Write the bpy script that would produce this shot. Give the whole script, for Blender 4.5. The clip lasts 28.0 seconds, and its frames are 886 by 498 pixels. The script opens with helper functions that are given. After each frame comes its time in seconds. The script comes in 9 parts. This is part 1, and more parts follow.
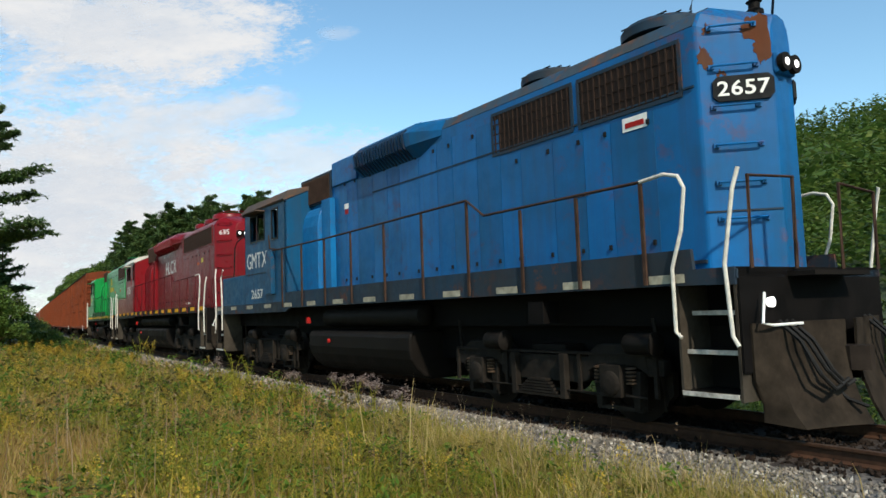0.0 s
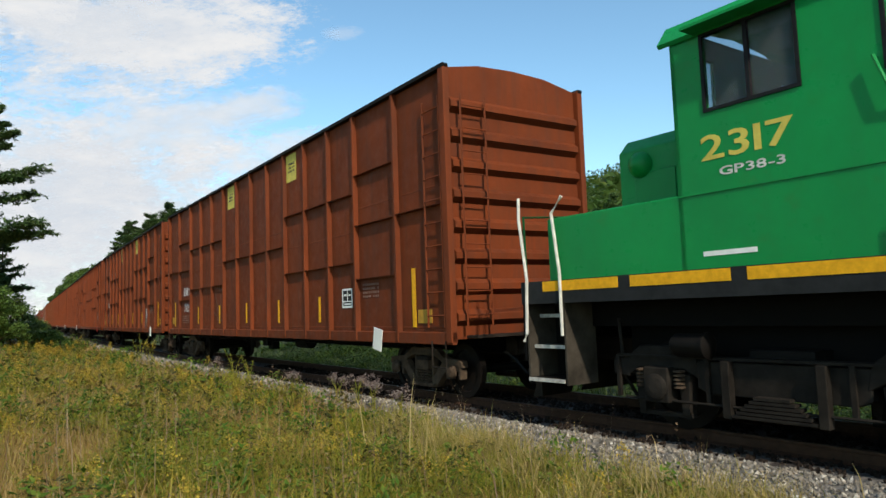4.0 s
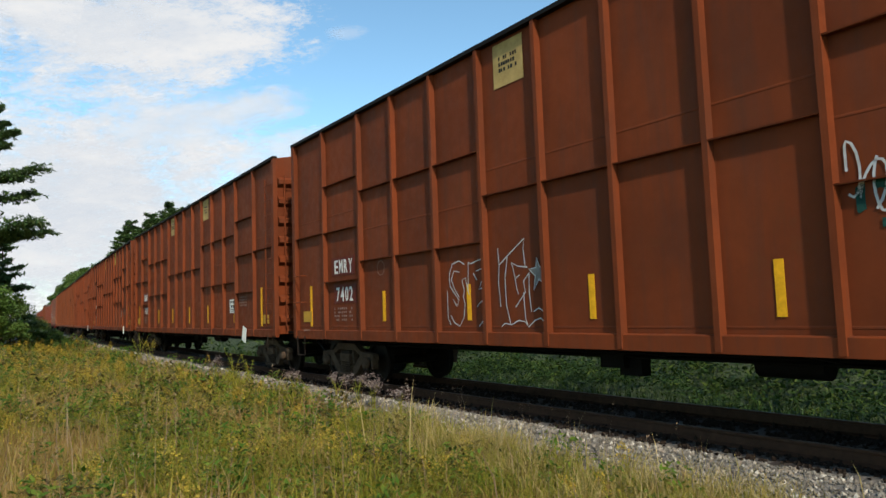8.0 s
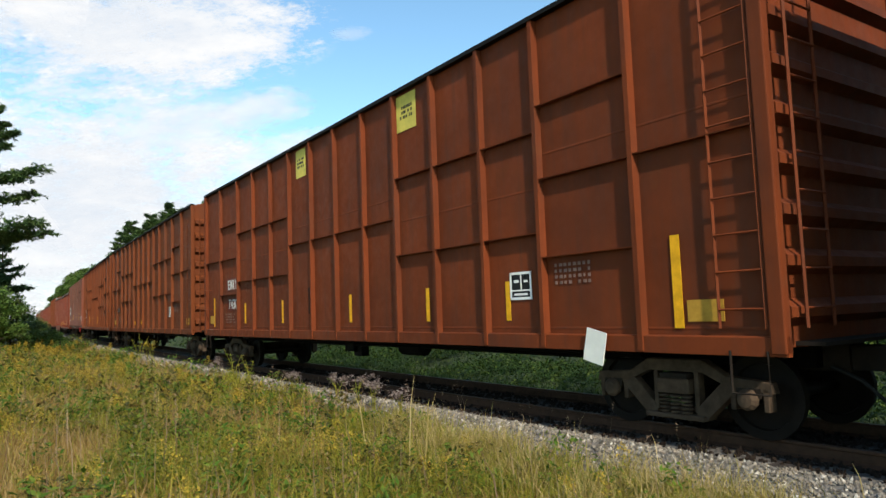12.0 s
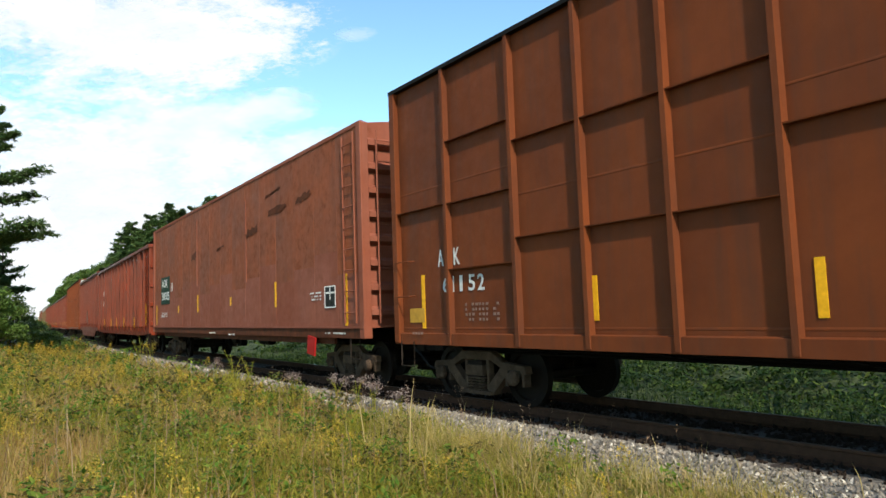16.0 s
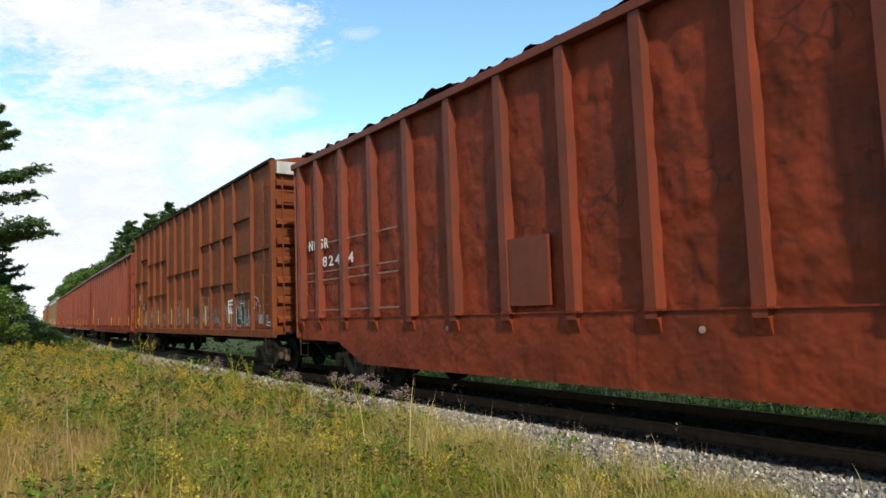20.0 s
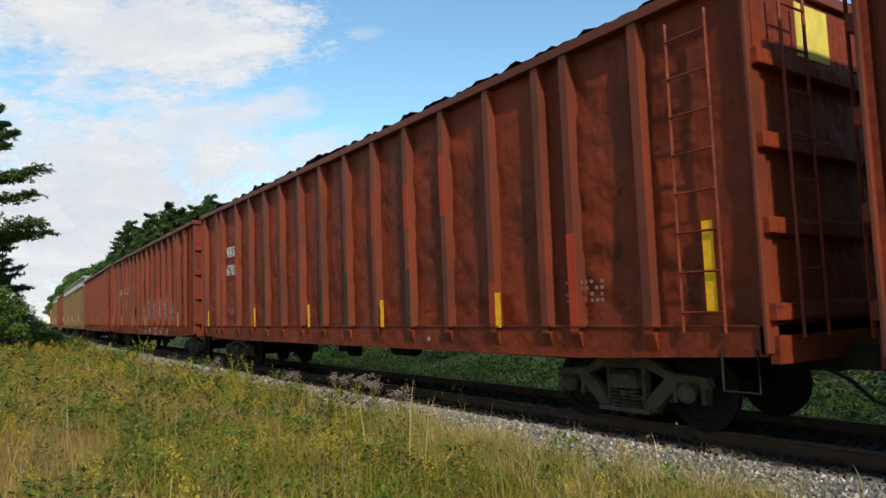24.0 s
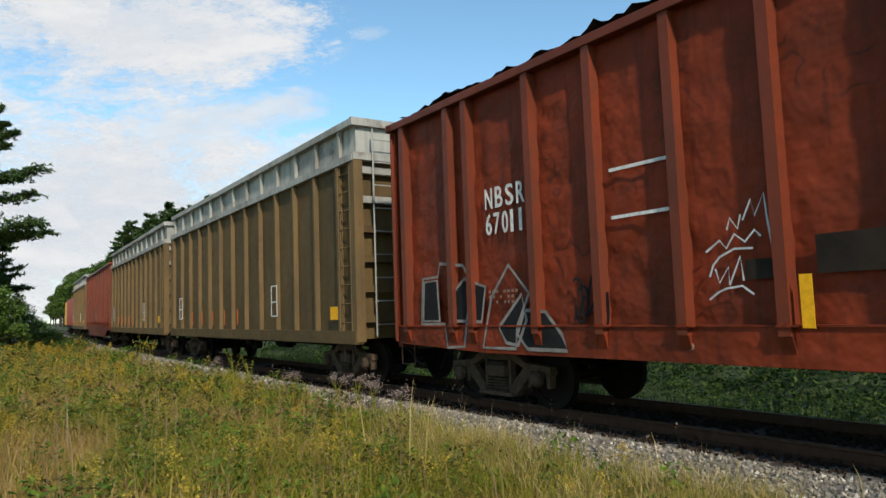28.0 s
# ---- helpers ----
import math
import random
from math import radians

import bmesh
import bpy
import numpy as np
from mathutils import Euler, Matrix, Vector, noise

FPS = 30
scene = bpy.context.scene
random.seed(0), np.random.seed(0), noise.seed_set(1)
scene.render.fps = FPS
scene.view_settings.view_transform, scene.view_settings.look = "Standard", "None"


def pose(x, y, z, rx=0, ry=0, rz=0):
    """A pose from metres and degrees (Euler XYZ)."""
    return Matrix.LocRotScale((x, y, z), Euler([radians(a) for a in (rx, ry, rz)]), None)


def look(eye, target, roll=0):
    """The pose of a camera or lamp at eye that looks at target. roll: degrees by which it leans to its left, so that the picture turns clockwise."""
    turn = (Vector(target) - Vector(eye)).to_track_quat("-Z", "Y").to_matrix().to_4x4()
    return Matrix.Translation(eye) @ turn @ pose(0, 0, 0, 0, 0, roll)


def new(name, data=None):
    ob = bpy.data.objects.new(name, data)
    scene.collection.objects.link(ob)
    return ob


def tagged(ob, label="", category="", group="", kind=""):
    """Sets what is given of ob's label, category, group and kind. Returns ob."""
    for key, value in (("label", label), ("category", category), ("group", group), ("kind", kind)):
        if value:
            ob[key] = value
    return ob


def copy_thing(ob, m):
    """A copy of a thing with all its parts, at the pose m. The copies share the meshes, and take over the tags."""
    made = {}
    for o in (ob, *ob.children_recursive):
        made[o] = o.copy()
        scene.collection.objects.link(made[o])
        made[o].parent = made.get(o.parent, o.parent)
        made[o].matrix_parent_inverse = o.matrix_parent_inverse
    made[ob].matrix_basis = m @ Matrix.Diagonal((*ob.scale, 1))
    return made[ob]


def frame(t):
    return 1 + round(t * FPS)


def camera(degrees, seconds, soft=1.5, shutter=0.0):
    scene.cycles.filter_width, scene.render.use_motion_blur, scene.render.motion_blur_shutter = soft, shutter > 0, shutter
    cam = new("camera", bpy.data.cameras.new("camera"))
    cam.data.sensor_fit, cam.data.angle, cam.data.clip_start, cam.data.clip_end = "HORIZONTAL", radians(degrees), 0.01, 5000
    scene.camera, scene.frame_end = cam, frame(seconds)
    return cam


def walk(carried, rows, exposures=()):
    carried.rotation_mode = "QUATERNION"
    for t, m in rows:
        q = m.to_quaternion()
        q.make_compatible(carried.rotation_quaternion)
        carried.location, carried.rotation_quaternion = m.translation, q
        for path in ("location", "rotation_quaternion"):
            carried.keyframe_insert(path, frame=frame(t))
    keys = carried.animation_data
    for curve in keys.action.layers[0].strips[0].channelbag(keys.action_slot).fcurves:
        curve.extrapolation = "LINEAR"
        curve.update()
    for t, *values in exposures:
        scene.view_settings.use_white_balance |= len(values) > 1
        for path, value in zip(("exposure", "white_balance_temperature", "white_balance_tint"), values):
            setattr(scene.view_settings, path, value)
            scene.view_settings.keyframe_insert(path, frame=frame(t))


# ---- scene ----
cam = camera(65.27, 28.0)
EYE = (0.0, 0.0, 1.4915)


def aim(up=0.0):
    """The camera's pose, tilted up by so many degrees more."""
    return Matrix.Translation(EYE) @ pose(0, 0, 0, 0, 0, 54.3225) @ pose(0, 0, 0, 90 + 4.9865 + up) @ pose(0, 0, 0, 0, 0, -2.013)


# a heavy tripod that gives a little while the first wagons thunder by
walk(cam, [(0, aim()), (3.0, aim()), (5.5, aim(-0.06)), (6.2, aim(-0.13)), (7.0, aim(-0.12)), (8.0, aim(-0.05)), (9.0, aim()), (14.5, aim(0.02)),
           (16.0, aim(0.08)), (17.5, aim(0.08)), (18.3, aim()), (28, aim(-0.02))],
     exposures=[(0, 0.26), (9.0, 0.3), (12.0, 0.5), (15.0, 0.68), (17.5, 0.7), (19.0, 0.63), (21.0, 0.6), (23.5, 0.3), (28, 0.26)])


# ---- sky, sun ----
SUN_TO = Vector((0.745, -0.25, 0.62)).normalized()
world = bpy.data.worlds.new("sky")
scene.world = world
world.use_nodes = True
wn = world.node_tree.nodes
wl = world.node_tree.links
wn.clear()
sky = wn.new("ShaderNodeTexSky")
sky.sky_type = "NISHITA"
sky.sun_disc = False
sky.sun_elevation = math.asin(SUN_TO.z)
sky.sun_rotation = math.atan2(SUN_TO.x, SUN_TO.y)
sky.air_density, sky.dust_density, sky.ozone_density = 1.0, 0.3, 0.9
bg = wn.new("ShaderNodeBackground")
bg.inputs[1].default_value = 0.15
wo = wn.new("ShaderNodeOutputWorld")
# the film's rendering of blue: a little towards cyan
cast = wn.new("ShaderNodeMixRGB")
cast.blend_type = "MULTIPLY"
cast.inputs[0].default_value = 1.0
cast.inputs[2].default_value = (0.87, 1.1, 1.08, 1)
wl.new(sky.outputs[0], cast.inputs[1])
wl.new(cast.outputs[0], bg.inputs[0])
wl.new(bg.outputs[0], wo.inputs[0])

sun = new("sun", bpy.data.lights.new("sun", "SUN"))
sun.data.energy = 3.9
sun.data.angle = radians(2.0)
sun.data.color = (1.0, 0.93, 0.8)
sun.matrix_world = look(SUN_TO * 100, (0, 0, 0))


# ---- materials ----
class Nodes:
    """A node material and short ways to add to it."""

    def __init__(self, name):
        self.m = bpy.data.materials.new(name)
        self.m.use_nodes = True
        self.t = self.m.node_tree
        self.b = self.t.nodes["Principled BSDF"]

    def n(self, kind, **kw):
        node = self.t.nodes.new("ShaderNode" + kind)
        for key, val in kw.items():
            if key in node.inputs:
                node.inputs[key].default_value = val
        return node

    def link(self, a, b):
        self.t.links.new(a, b)

    def coords(self, jitter=40.0, scale=(1, 1, 1)):
        tc, info = self.n("TexCoord"), self.n("ObjectInfo")
        mul = self.n("VectorMath")
        mul.operation = "SCALE"
        mul.inputs[0].default_value = (jitter, jitter * 0.7, jitter * 0.31)
        self.link(info.outputs["Random"], mul.inputs["Scale"])
        add = self.n("VectorMath")
        self.link(tc.outputs["Object"], add.inputs[0])
        self.link(mul.outputs[0], add.inputs[1])
        mp = self.n("Mapping")
        mp.inputs["Scale"].default_value = scale
        self.link(add.outputs[0], mp.inputs[0])
        return mp.outputs[0]

    def noise(self, co, scale, detail=4.0, rough=0.55):
        t = self.n("TexNoise", Scale=scale, Detail=detail, Roughness=rough)
        if co is not None:
            self.link(co, t.inputs["Vector"])
        return t.outputs["Fac"]

    def ramp(self, fac, lo, hi, a=0.0, b=1.0):
        r = self.n("MapRange")
        r.inputs["From Min"].default_value, r.inputs["From Max"].default_value = lo, hi
        r.inputs["To Min"].default_value, r.inputs["To Max"].default_value = a, b
        self.link(fac, r.inputs["Value"])
        return r.outputs[0]

    def mix(self, fac, a, b, mode="MIX"):
        x = self.n("MixRGB")
        x.blend_type = mode
        for sock, val in ((x.inputs[0], fac), (x.inputs[1], a), (x.inputs[2], b)):
            if isinstance(val, (int, float)):
                sock.default_value = val
            elif isinstance(val, tuple):
                sock.default_value = (*val, 1)
            else:
                self.link(val, sock)
        return x.outputs[0]

    def bump(self, height, strength, distance=0.02, before=None):
        b = self.n("Bump", Strength=strength, Distance=distance)
        self.link(height, b.inputs["Height"])
        if before is not None:
            self.link(before, b.inputs["Normal"])
        return b.outputs[0]

    def done(self, color=None, rough=None, normal=None, metal=0.0, spec=None):
        for key, val in (("Base Color", color), ("Roughness", rough), ("Normal", normal)):
            if val is None:
                continue
            if isinstance(val, (int, float)):
                self.b.inputs[key].default_value = val
            elif isinstance(val, tuple):
                self.b.inputs[key].default_value = (*val, 1)
            else:
                self.link(val, self.b.inputs[key])
        self.b.inputs["Metallic"].default_value = metal
        if spec is not None:
            self.b.inputs["Specular IOR Level"].default_value = spec
        return self.m


def paint(name, col, other, rust=0.3, dirt=0.35, rough=0.5, dents=0.3, rust_col=(0.13, 0.045, 0.018), spread=0.5):
    """Weathered paint on sheet steel: fading in patches, streaks that run down, flecks of rust, shallow dents."""
    k = Nodes(name)
    co = k.coords()
    streak = k.noise(k.coords(40.0, (2.6, 2.6, 0.22)), 2.2, 5.0, 0.6)
    patch = k.noise(co, 0.55, 5.0, 0.6)
    fine = k.noise(co, 5.0, 6.0, 0.7)
    c = k.mix(k.ramp(patch, 0.38, 0.64), col, other)
    c = k.mix(k.ramp(streak, 0.45, 0.75, 0.0, dirt), c, (0.045, 0.03, 0.022))
    c = k.mix(k.ramp(fine, 0.3, 0.7, 0.0, 0.22), c, tuple(x * 0.55 for x in col))
    mask = k.n("Math")
    mask.operation = "MULTIPLY"
    k.link(k.ramp(fine, 0.52, 0.62), mask.inputs[0])
    k.link(k.ramp(k.noise(co, 0.9, 3.0), spread, spread + 0.16, 0.0, rust), mask.inputs[1])
    c = k.mix(mask.outputs[0], c, rust_col)
    nrm = k.bump(k.noise(co, 1.5, 2.0, 0.5), dents, 0.06)
    nrm = k.bump(fine, 0.12, 0.01, nrm)
    return k.done(c, k.ramp(fine, 0.3, 0.7, rough - 0.08, rough + 0.2), nrm, 0.0, 0.1 if rough >= 0.5 else 0.2)


def plain(name, col, rough=0.6, metal=0.0, var=0.35, scale=6.0, bump=0.15):
    """One colour with grime and a slight grain."""
    k = Nodes(name)
    co = k.coords()
    f = k.noise(co, scale, 6.0, 0.65)
    c = k.mix(k.ramp(f, 0.32, 0.7), tuple(x * (1 - var) for x in col), tuple(min(1, x * (1 + var * 0.5)) for x in col))
    return k.done(c, k.ramp(f, 0.3, 0.7, max(rough - 0.12, 0.05), min(rough + 0.12, 1)), k.bump(f, bump, 0.01), metal, 0.07)


BOX_BROWN = paint("boxcar_brown_paint", (0.168, 0.035, 0.0095), (0.115, 0.026, 0.0085), 0.35, 0.4, 0.6, 0.35)
BOX_TAN = paint("boxcar_orange_brown_paint", (0.155, 0.038, 0.0105), (0.11, 0.028, 0.0095), 0.35, 0.4, 0.55, 0.3)
BOX_PINK = paint("faded_boxcar_paint", (0.25, 0.082, 0.05), (0.21, 0.058, 0.03), 0.4, 0.18, 0.65, 0.5, (0.15, 0.045, 0.018), 0.5)
BOX_RUSTY = paint("rusting_boxcar_paint", (0.26, 0.068, 0.026), (0.2, 0.068, 0.038), 0.6, 0.3, 0.65, 0.7, (0.13, 0.036, 0.014), 0.4)
def oxide(name, col, dark, black):
    """Battered red-oxide sheet: clouds of worn and dark paint, black smudges, darker lines along the creases, streaks
    that run down.
    """
    k = Nodes(name)
    co = k.coords()
    wide = k.noise(co, 0.7, 5.0, 0.65)
    mid = k.noise(co, 2.3, 6.0, 0.7)
    fine = k.noise(co, 9.0, 5.0, 0.7)
    streak = k.noise(k.coords(40.0, (3.5, 3.5, 0.25)), 2.0, 5.0, 0.65)
    c = k.mix(k.ramp(wide, 0.4, 0.62), col, dark)
    c = k.mix(k.ramp(mid, 0.5, 0.68, 0.0, 0.55), c, dark)
    c = k.mix(k.ramp(mid, 0.6, 0.7, 0.0, 0.5), c, black)
    c = k.mix(k.ramp(streak, 0.52, 0.72, 0.0, 0.5), c, black)
    c = k.mix(k.ramp(fine, 0.3, 0.7, 0.0, 0.3), c, tuple(x * 0.5 for x in col))
    nrm = k.bump(k.noise(co, 1.7, 3.0, 0.6), 1.0, 0.08)
    fold = k.n("Math")
    fold.operation = "ABSOLUTE"
    half = k.n("Math")
    half.operation = "SUBTRACT"
    k.link(k.noise(co, 1.5, 2.0, 0.5), half.inputs[0])
    half.inputs[1].default_value = 0.5
    k.link(half.outputs[0], fold.inputs[0])
    # creases only where the sheet was struck
    where = k.n("Math")
    where.operation = "MULTIPLY"
    k.link(k.ramp(fold.outputs[0], 0.0, 0.07, 1.0, 0.0), where.inputs[0])
    k.link(k.ramp(k.noise(co, 0.8, 2.0, 0.5), 0.5, 0.62), where.inputs[1])
    nrm = k.bump(where.outputs[0], -0.45, 0.03, nrm)
    c = k.mix(k.ramp(where.outputs[0], 0.72, 1.0, 0.0, 0.6), c, black)
    nrm = k.bump(fine, 0.15, 0.01, nrm)
    return k.done(c, k.ramp(fine, 0.3, 0.7, 0.42, 0.7), nrm, 0.0, 0.12)


CHIP_RED = oxide("gondola_red_oxide_paint", (0.2, 0.031, 0.0105), (0.115, 0.022, 0.009), (0.022, 0.011, 0.008))
CHIP_BRIGHT = paint("gondola_rib_paint", (0.165, 0.031, 0.012), (0.1, 0.023, 0.011), 0.4, 0.35, 0.45, 0.2, (0.05, 0.03, 0.02))
FRESH_SHEET = oxide("rubbed_bright_red_oxide", (0.27, 0.034, 0.011), (0.17, 0.025, 0.01), (0.06, 0.02, 0.012))
FRESH_RED = paint("fresh_red_patch_paint", (0.4, 0.042, 0.014), (0.28, 0.035, 0.013), 0.3, 0.4, 0.5, 0.5)
TAN_HOPPER = paint("hopper_olive_tan_paint", (0.115, 0.074, 0.03), (0.08, 0.053, 0.024), 0.5, 0.5, 0.6, 0.4)
TAN_POST = paint("hopper_post_paint", (0.15, 0.095, 0.042), (0.115, 0.075, 0.035), 0.5, 0.4, 0.6, 0.2)
GREY_HOPPER = paint("weathered_pale_grey_paint", (0.36, 0.35, 0.32), (0.24, 0.225, 0.195), 0.5, 0.45, 0.6, 0.2)
BLUE_GREY = paint("hopper_blue_grey_paint", (0.15, 0.2, 0.25), (0.2, 0.2, 0.18), 0.5, 0.4, 0.6, 0.2)
BLUE = paint("locomotive_blue_paint", (0.0015, 0.115, 0.33), (0.004, 0.08, 0.2), 0.45, 0.3, 0.36, 0.16, (0.14, 0.035, 0.012))
BLUE_PALE = paint("sunfaded_blue_paint", (0.006, 0.15, 0.37), (0.006, 0.11, 0.27), 0.4, 0.2, 0.4, 0.1, (0.16, 0.045, 0.015))
BLUE_DULL = paint("grimy_blue_paint", (0.018, 0.04, 0.065), (0.028, 0.032, 0.036), 0.7, 0.45, 0.5, 0.12)
BLUE_DULL_DOOR = paint("dull_blue_door_paint", (0.0015, 0.1, 0.28), (0.004, 0.075, 0.18), 0.4, 0.32, 0.4, 0.12, (0.14, 0.035, 0.012))
BLUE_DULL_CAB = paint("dull_blue_cab_paint", (0.003, 0.07, 0.155), (0.006, 0.055, 0.115), 0.5, 0.35, 0.42, 0.1)
RUST_ROOF = paint("rusted_blue_roof_paint", (0.07, 0.06, 0.055), (0.12, 0.07, 0.045), 0.9, 0.3, 0.7, 0.1, (0.2, 0.09, 0.04))
RED = paint("locomotive_red_paint", (0.185, 0.0035, 0.0078), (0.12, 0.0038, 0.007), 0.3, 0.2, 0.3, 0.12, (0.11, 0.03, 0.015))
GREEN_POST = plain("grimy_dark_green_post_paint", (0.008, 0.07, 0.022), 0.6)
RED_POST = plain("grimy_dark_red_post_paint", (0.09, 0.012, 0.014), 0.6)
GREEN = paint("locomotive_green_paint", (0.004, 0.25, 0.05), (0.004, 0.2, 0.042), 0.1, 0.08, 0.3, 0.1)
BLACK = plain("black_underframe_grime", (0.006, 0.005, 0.0045), 0.7, 0.0, 0.5, 3.0)
SOOT = plain("dusty_black_steel", (0.011, 0.009, 0.0075), 0.62, 0.0, 0.45, 2.5)
CAST = plain("dusty_dark_cast_steel", (0.021, 0.017, 0.0135), 0.8, 0.0, 0.55, 5.0, 0.4)
SILL_BLACK = plain("black_sill_paint", (0.022, 0.022, 0.022), 0.5)
DUSTY = plain("dust_coated_cast_steel", (0.075, 0.05, 0.033), 0.85, 0.0, 0.5, 6.0, 0.4)
TRUCK = plain("brown_grimed_cast_steel", (0.026, 0.019, 0.0145), 0.75, 0.0, 0.5, 3.0, 0.4)
WHEEL = plain("dark_rolled_wheel_steel", (0.013, 0.0095, 0.0075), 0.6, 0.0, 0.5, 4.0)
GRILLE = plain("rusty_dark_grille_steel", (0.035, 0.022, 0.017), 0.7, 0.0, 0.4, 3.0)
# dark rust for sills; also the painted shade of dents
RUST_DENT_SHADE = plain("dark_rust_and_dent_shade", (0.1, 0.034, 0.017), 0.8, 0.0, 0.5, 5.0)
RUST_POST = plain("rust_streaked_post_paint", (0.06, 0.034, 0.024), 0.7, 0.0, 0.5, 5.0)
WHITE = plain("white_enamel_paint", (0.78, 0.76, 0.7), 0.45, 0.0, 0.12, 9.0)
MARKER_CREAM = plain("grimy_cream_tape", (0.36, 0.32, 0.235), 0.7, 0.0, 0.5, 6.0)
CREAM = plain("cream_roof_paint", (0.6, 0.57, 0.5), 0.6, 0.0, 0.25, 2.0)
YELLOW = plain("yellow_reflective_strip", (0.75, 0.36, 0.015), 0.45, 0.0, 0.22, 12.0)
PALE_YELLOW = plain("pale_yellow_paint", (0.62, 0.5, 0.1), 0.55, 0.0, 0.25, 4.0)
FADED_YELLOW = plain("weathered_tan_yellow_paint", (0.4, 0.27, 0.1), 0.6, 0.0, 0.35, 3.0)
CREAM_SPOT = plain("cream_paint_spot", (0.3, 0.2, 0.14), 0.7)
MARK_YELLOW = plain("golden_yellow_mark_paint", (0.55, 0.4, 0.03), 0.5, 0.0, 0.2, 5.0)
OCHRE = plain("ochre_stencil_plate", (0.45, 0.24, 0.035), 0.5, 0.0, 0.25, 8.0)
PAPER = plain("white_card", (0.75, 0.72, 0.64), 0.7, 0.0, 0.1, 3.0)
STENCIL = plain("worn_white_stencil_paint", (0.6, 0.58, 0.54), 0.6, 0.0, 0.35, 14.0)
FADED = plain("faded_white_stencil_paint", (0.22, 0.13, 0.1), 0.65, 0.0, 0.4, 14.0)
SIGN_BLACK = plain("black_board_paint", (0.015, 0.015, 0.015), 0.35)
SIGN_RED = plain("signal_red_paint", (0.32, 0.016, 0.014), 0.45, 0.0, 0.2)
ORANGE = plain("orange_label_paint", (0.6, 0.12, 0.02), 0.5, 0.0, 0.2)
GREEN_DARK = plain("dark_green_panel_paint", (0.02, 0.045, 0.03), 0.55, 0.0, 0.3)
SPRAY_WHITE = plain("pale_spray_paint", (0.5, 0.5, 0.48), 0.85, 0.0, 0.4, 5.0)
SPRAY_PALE = plain("rubbed_pale_spray_paint", (0.36, 0.33, 0.3), 0.85, 0.0, 0.5, 9.0)
SPRAY_BLACK = plain("black_spray_paint", (0.018, 0.017, 0.017), 0.9, 0.0, 0.4, 5.0)
SPRAY_GREEN = plain("dark_teal_spray_paint", (0.018, 0.06, 0.048), 0.9, 0.0, 0.4, 5.0)
SPRAY_GREY = plain("grey_spray_paint", (0.24, 0.21, 0.19), 0.85, 0.0, 0.45, 4.0)
RUBBER = plain("black_rubber", (0.02, 0.019, 0.018), 0.7)
RAIL_STEEL = plain("rusty_rail_steel", (0.065, 0.033, 0.02), 0.8, 0.0, 0.4, 10.0)
RAIL_HEAD = plain("dull_worn_rail_head", (0.07, 0.045, 0.033), 0.6, 0.2, 0.2)
BARK = plain("dark_conifer_bark", (0.07, 0.05, 0.038), 0.9, 0.0, 0.5, 8.0, 0.8)


def wood_tie():
    k = Nodes("creosoted_tie_wood")
    f = k.noise(k.coords(40.0, (9.0, 1.2, 9.0)), 3.0, 6.0, 0.7)
    return k.done(k.mix(k.ramp(f, 0.3, 0.7), (0.012, 0.008, 0.006), (0.04, 0.026, 0.018)), 0.85, k.bump(f, 0.5, 0.02))


def stone():
    """Crushed grey and buff stone, each piece a little different."""
    k = Nodes("crushed_ballast_stone")
    g = k.n("NewGeometry")
    r = k.n("ValToRGB")
    r.color_ramp.elements[0].color, r.color_ramp.elements[1].color = (0.06, 0.05, 0.038, 1), (0.62, 0.56, 0.46, 1)
    for pos, c in ((0.35, (0.15, 0.128, 0.1, 1)), (0.7, (0.26, 0.23, 0.185, 1)), (0.85, (0.22, 0.165, 0.115, 1))):
        r.color_ramp.elements.new(pos).color = c
    k.link(g.outputs["Random Per Island"], r.inputs[0])
    f = k.noise(None, 30.0, 4.0)
    return k.done(k.mix(k.ramp(f, 0.35, 0.7, 0.0, 0.4), r.outputs[0], (0.13, 0.105, 0.08)), 0.85, k.bump(f, 0.4, 0.01))


def earth():
    """The ground: gravel along the line, soil and thatch in the meadow, mossy green beyond."""
    k = Nodes("meadow_soil_and_gravel")
    tc = k.n("TexCoord")
    at = k.n("Attribute")
    at.attribute_name = "gravel"
    co = tc.outputs["Object"]
    v = k.n("TexVoronoi", Scale=17.0)
    k.link(co, v.inputs["Vector"])
    gcol = k.mix(k.ramp(k.noise(co, 12.0, 5.0), 0.3, 0.7), (0.075, 0.065, 0.055), (0.2, 0.18, 0.155))
    soil = k.mix(k.ramp(k.noise(co, 0.8, 6.0, 0.65), 0.35, 0.65), (0.12, 0.11, 0.03), (0.28, 0.22, 0.09))
    soil = k.mix(k.ramp(k.noise(co, 9.0, 5.0), 0.3, 0.7, 0.0, 0.6), soil, (0.05, 0.055, 0.016))
    c = k.mix(at.outputs["Fac"], soil, gcol)
    moss = k.n("Attribute")
    moss.attribute_name = "moss"
    c = k.mix(moss.outputs["Fac"], c, k.mix(k.ramp(k.noise(co, 2.5, 5.0), 0.35, 0.65), (0.018, 0.032, 0.007), (0.05, 0.07, 0.016)))
    # oily bed between the rails, with the train's shade painted into its colour
    oil_shade = k.n("Attribute")
    oil_shade.attribute_name = "oil_shade"
    c = k.mix(oil_shade.outputs["Fac"], c, (0.022, 0.014, 0.01))
    return k.done(c, 0.95, k.bump(v.outputs["Distance"], 0.8, 0.05))


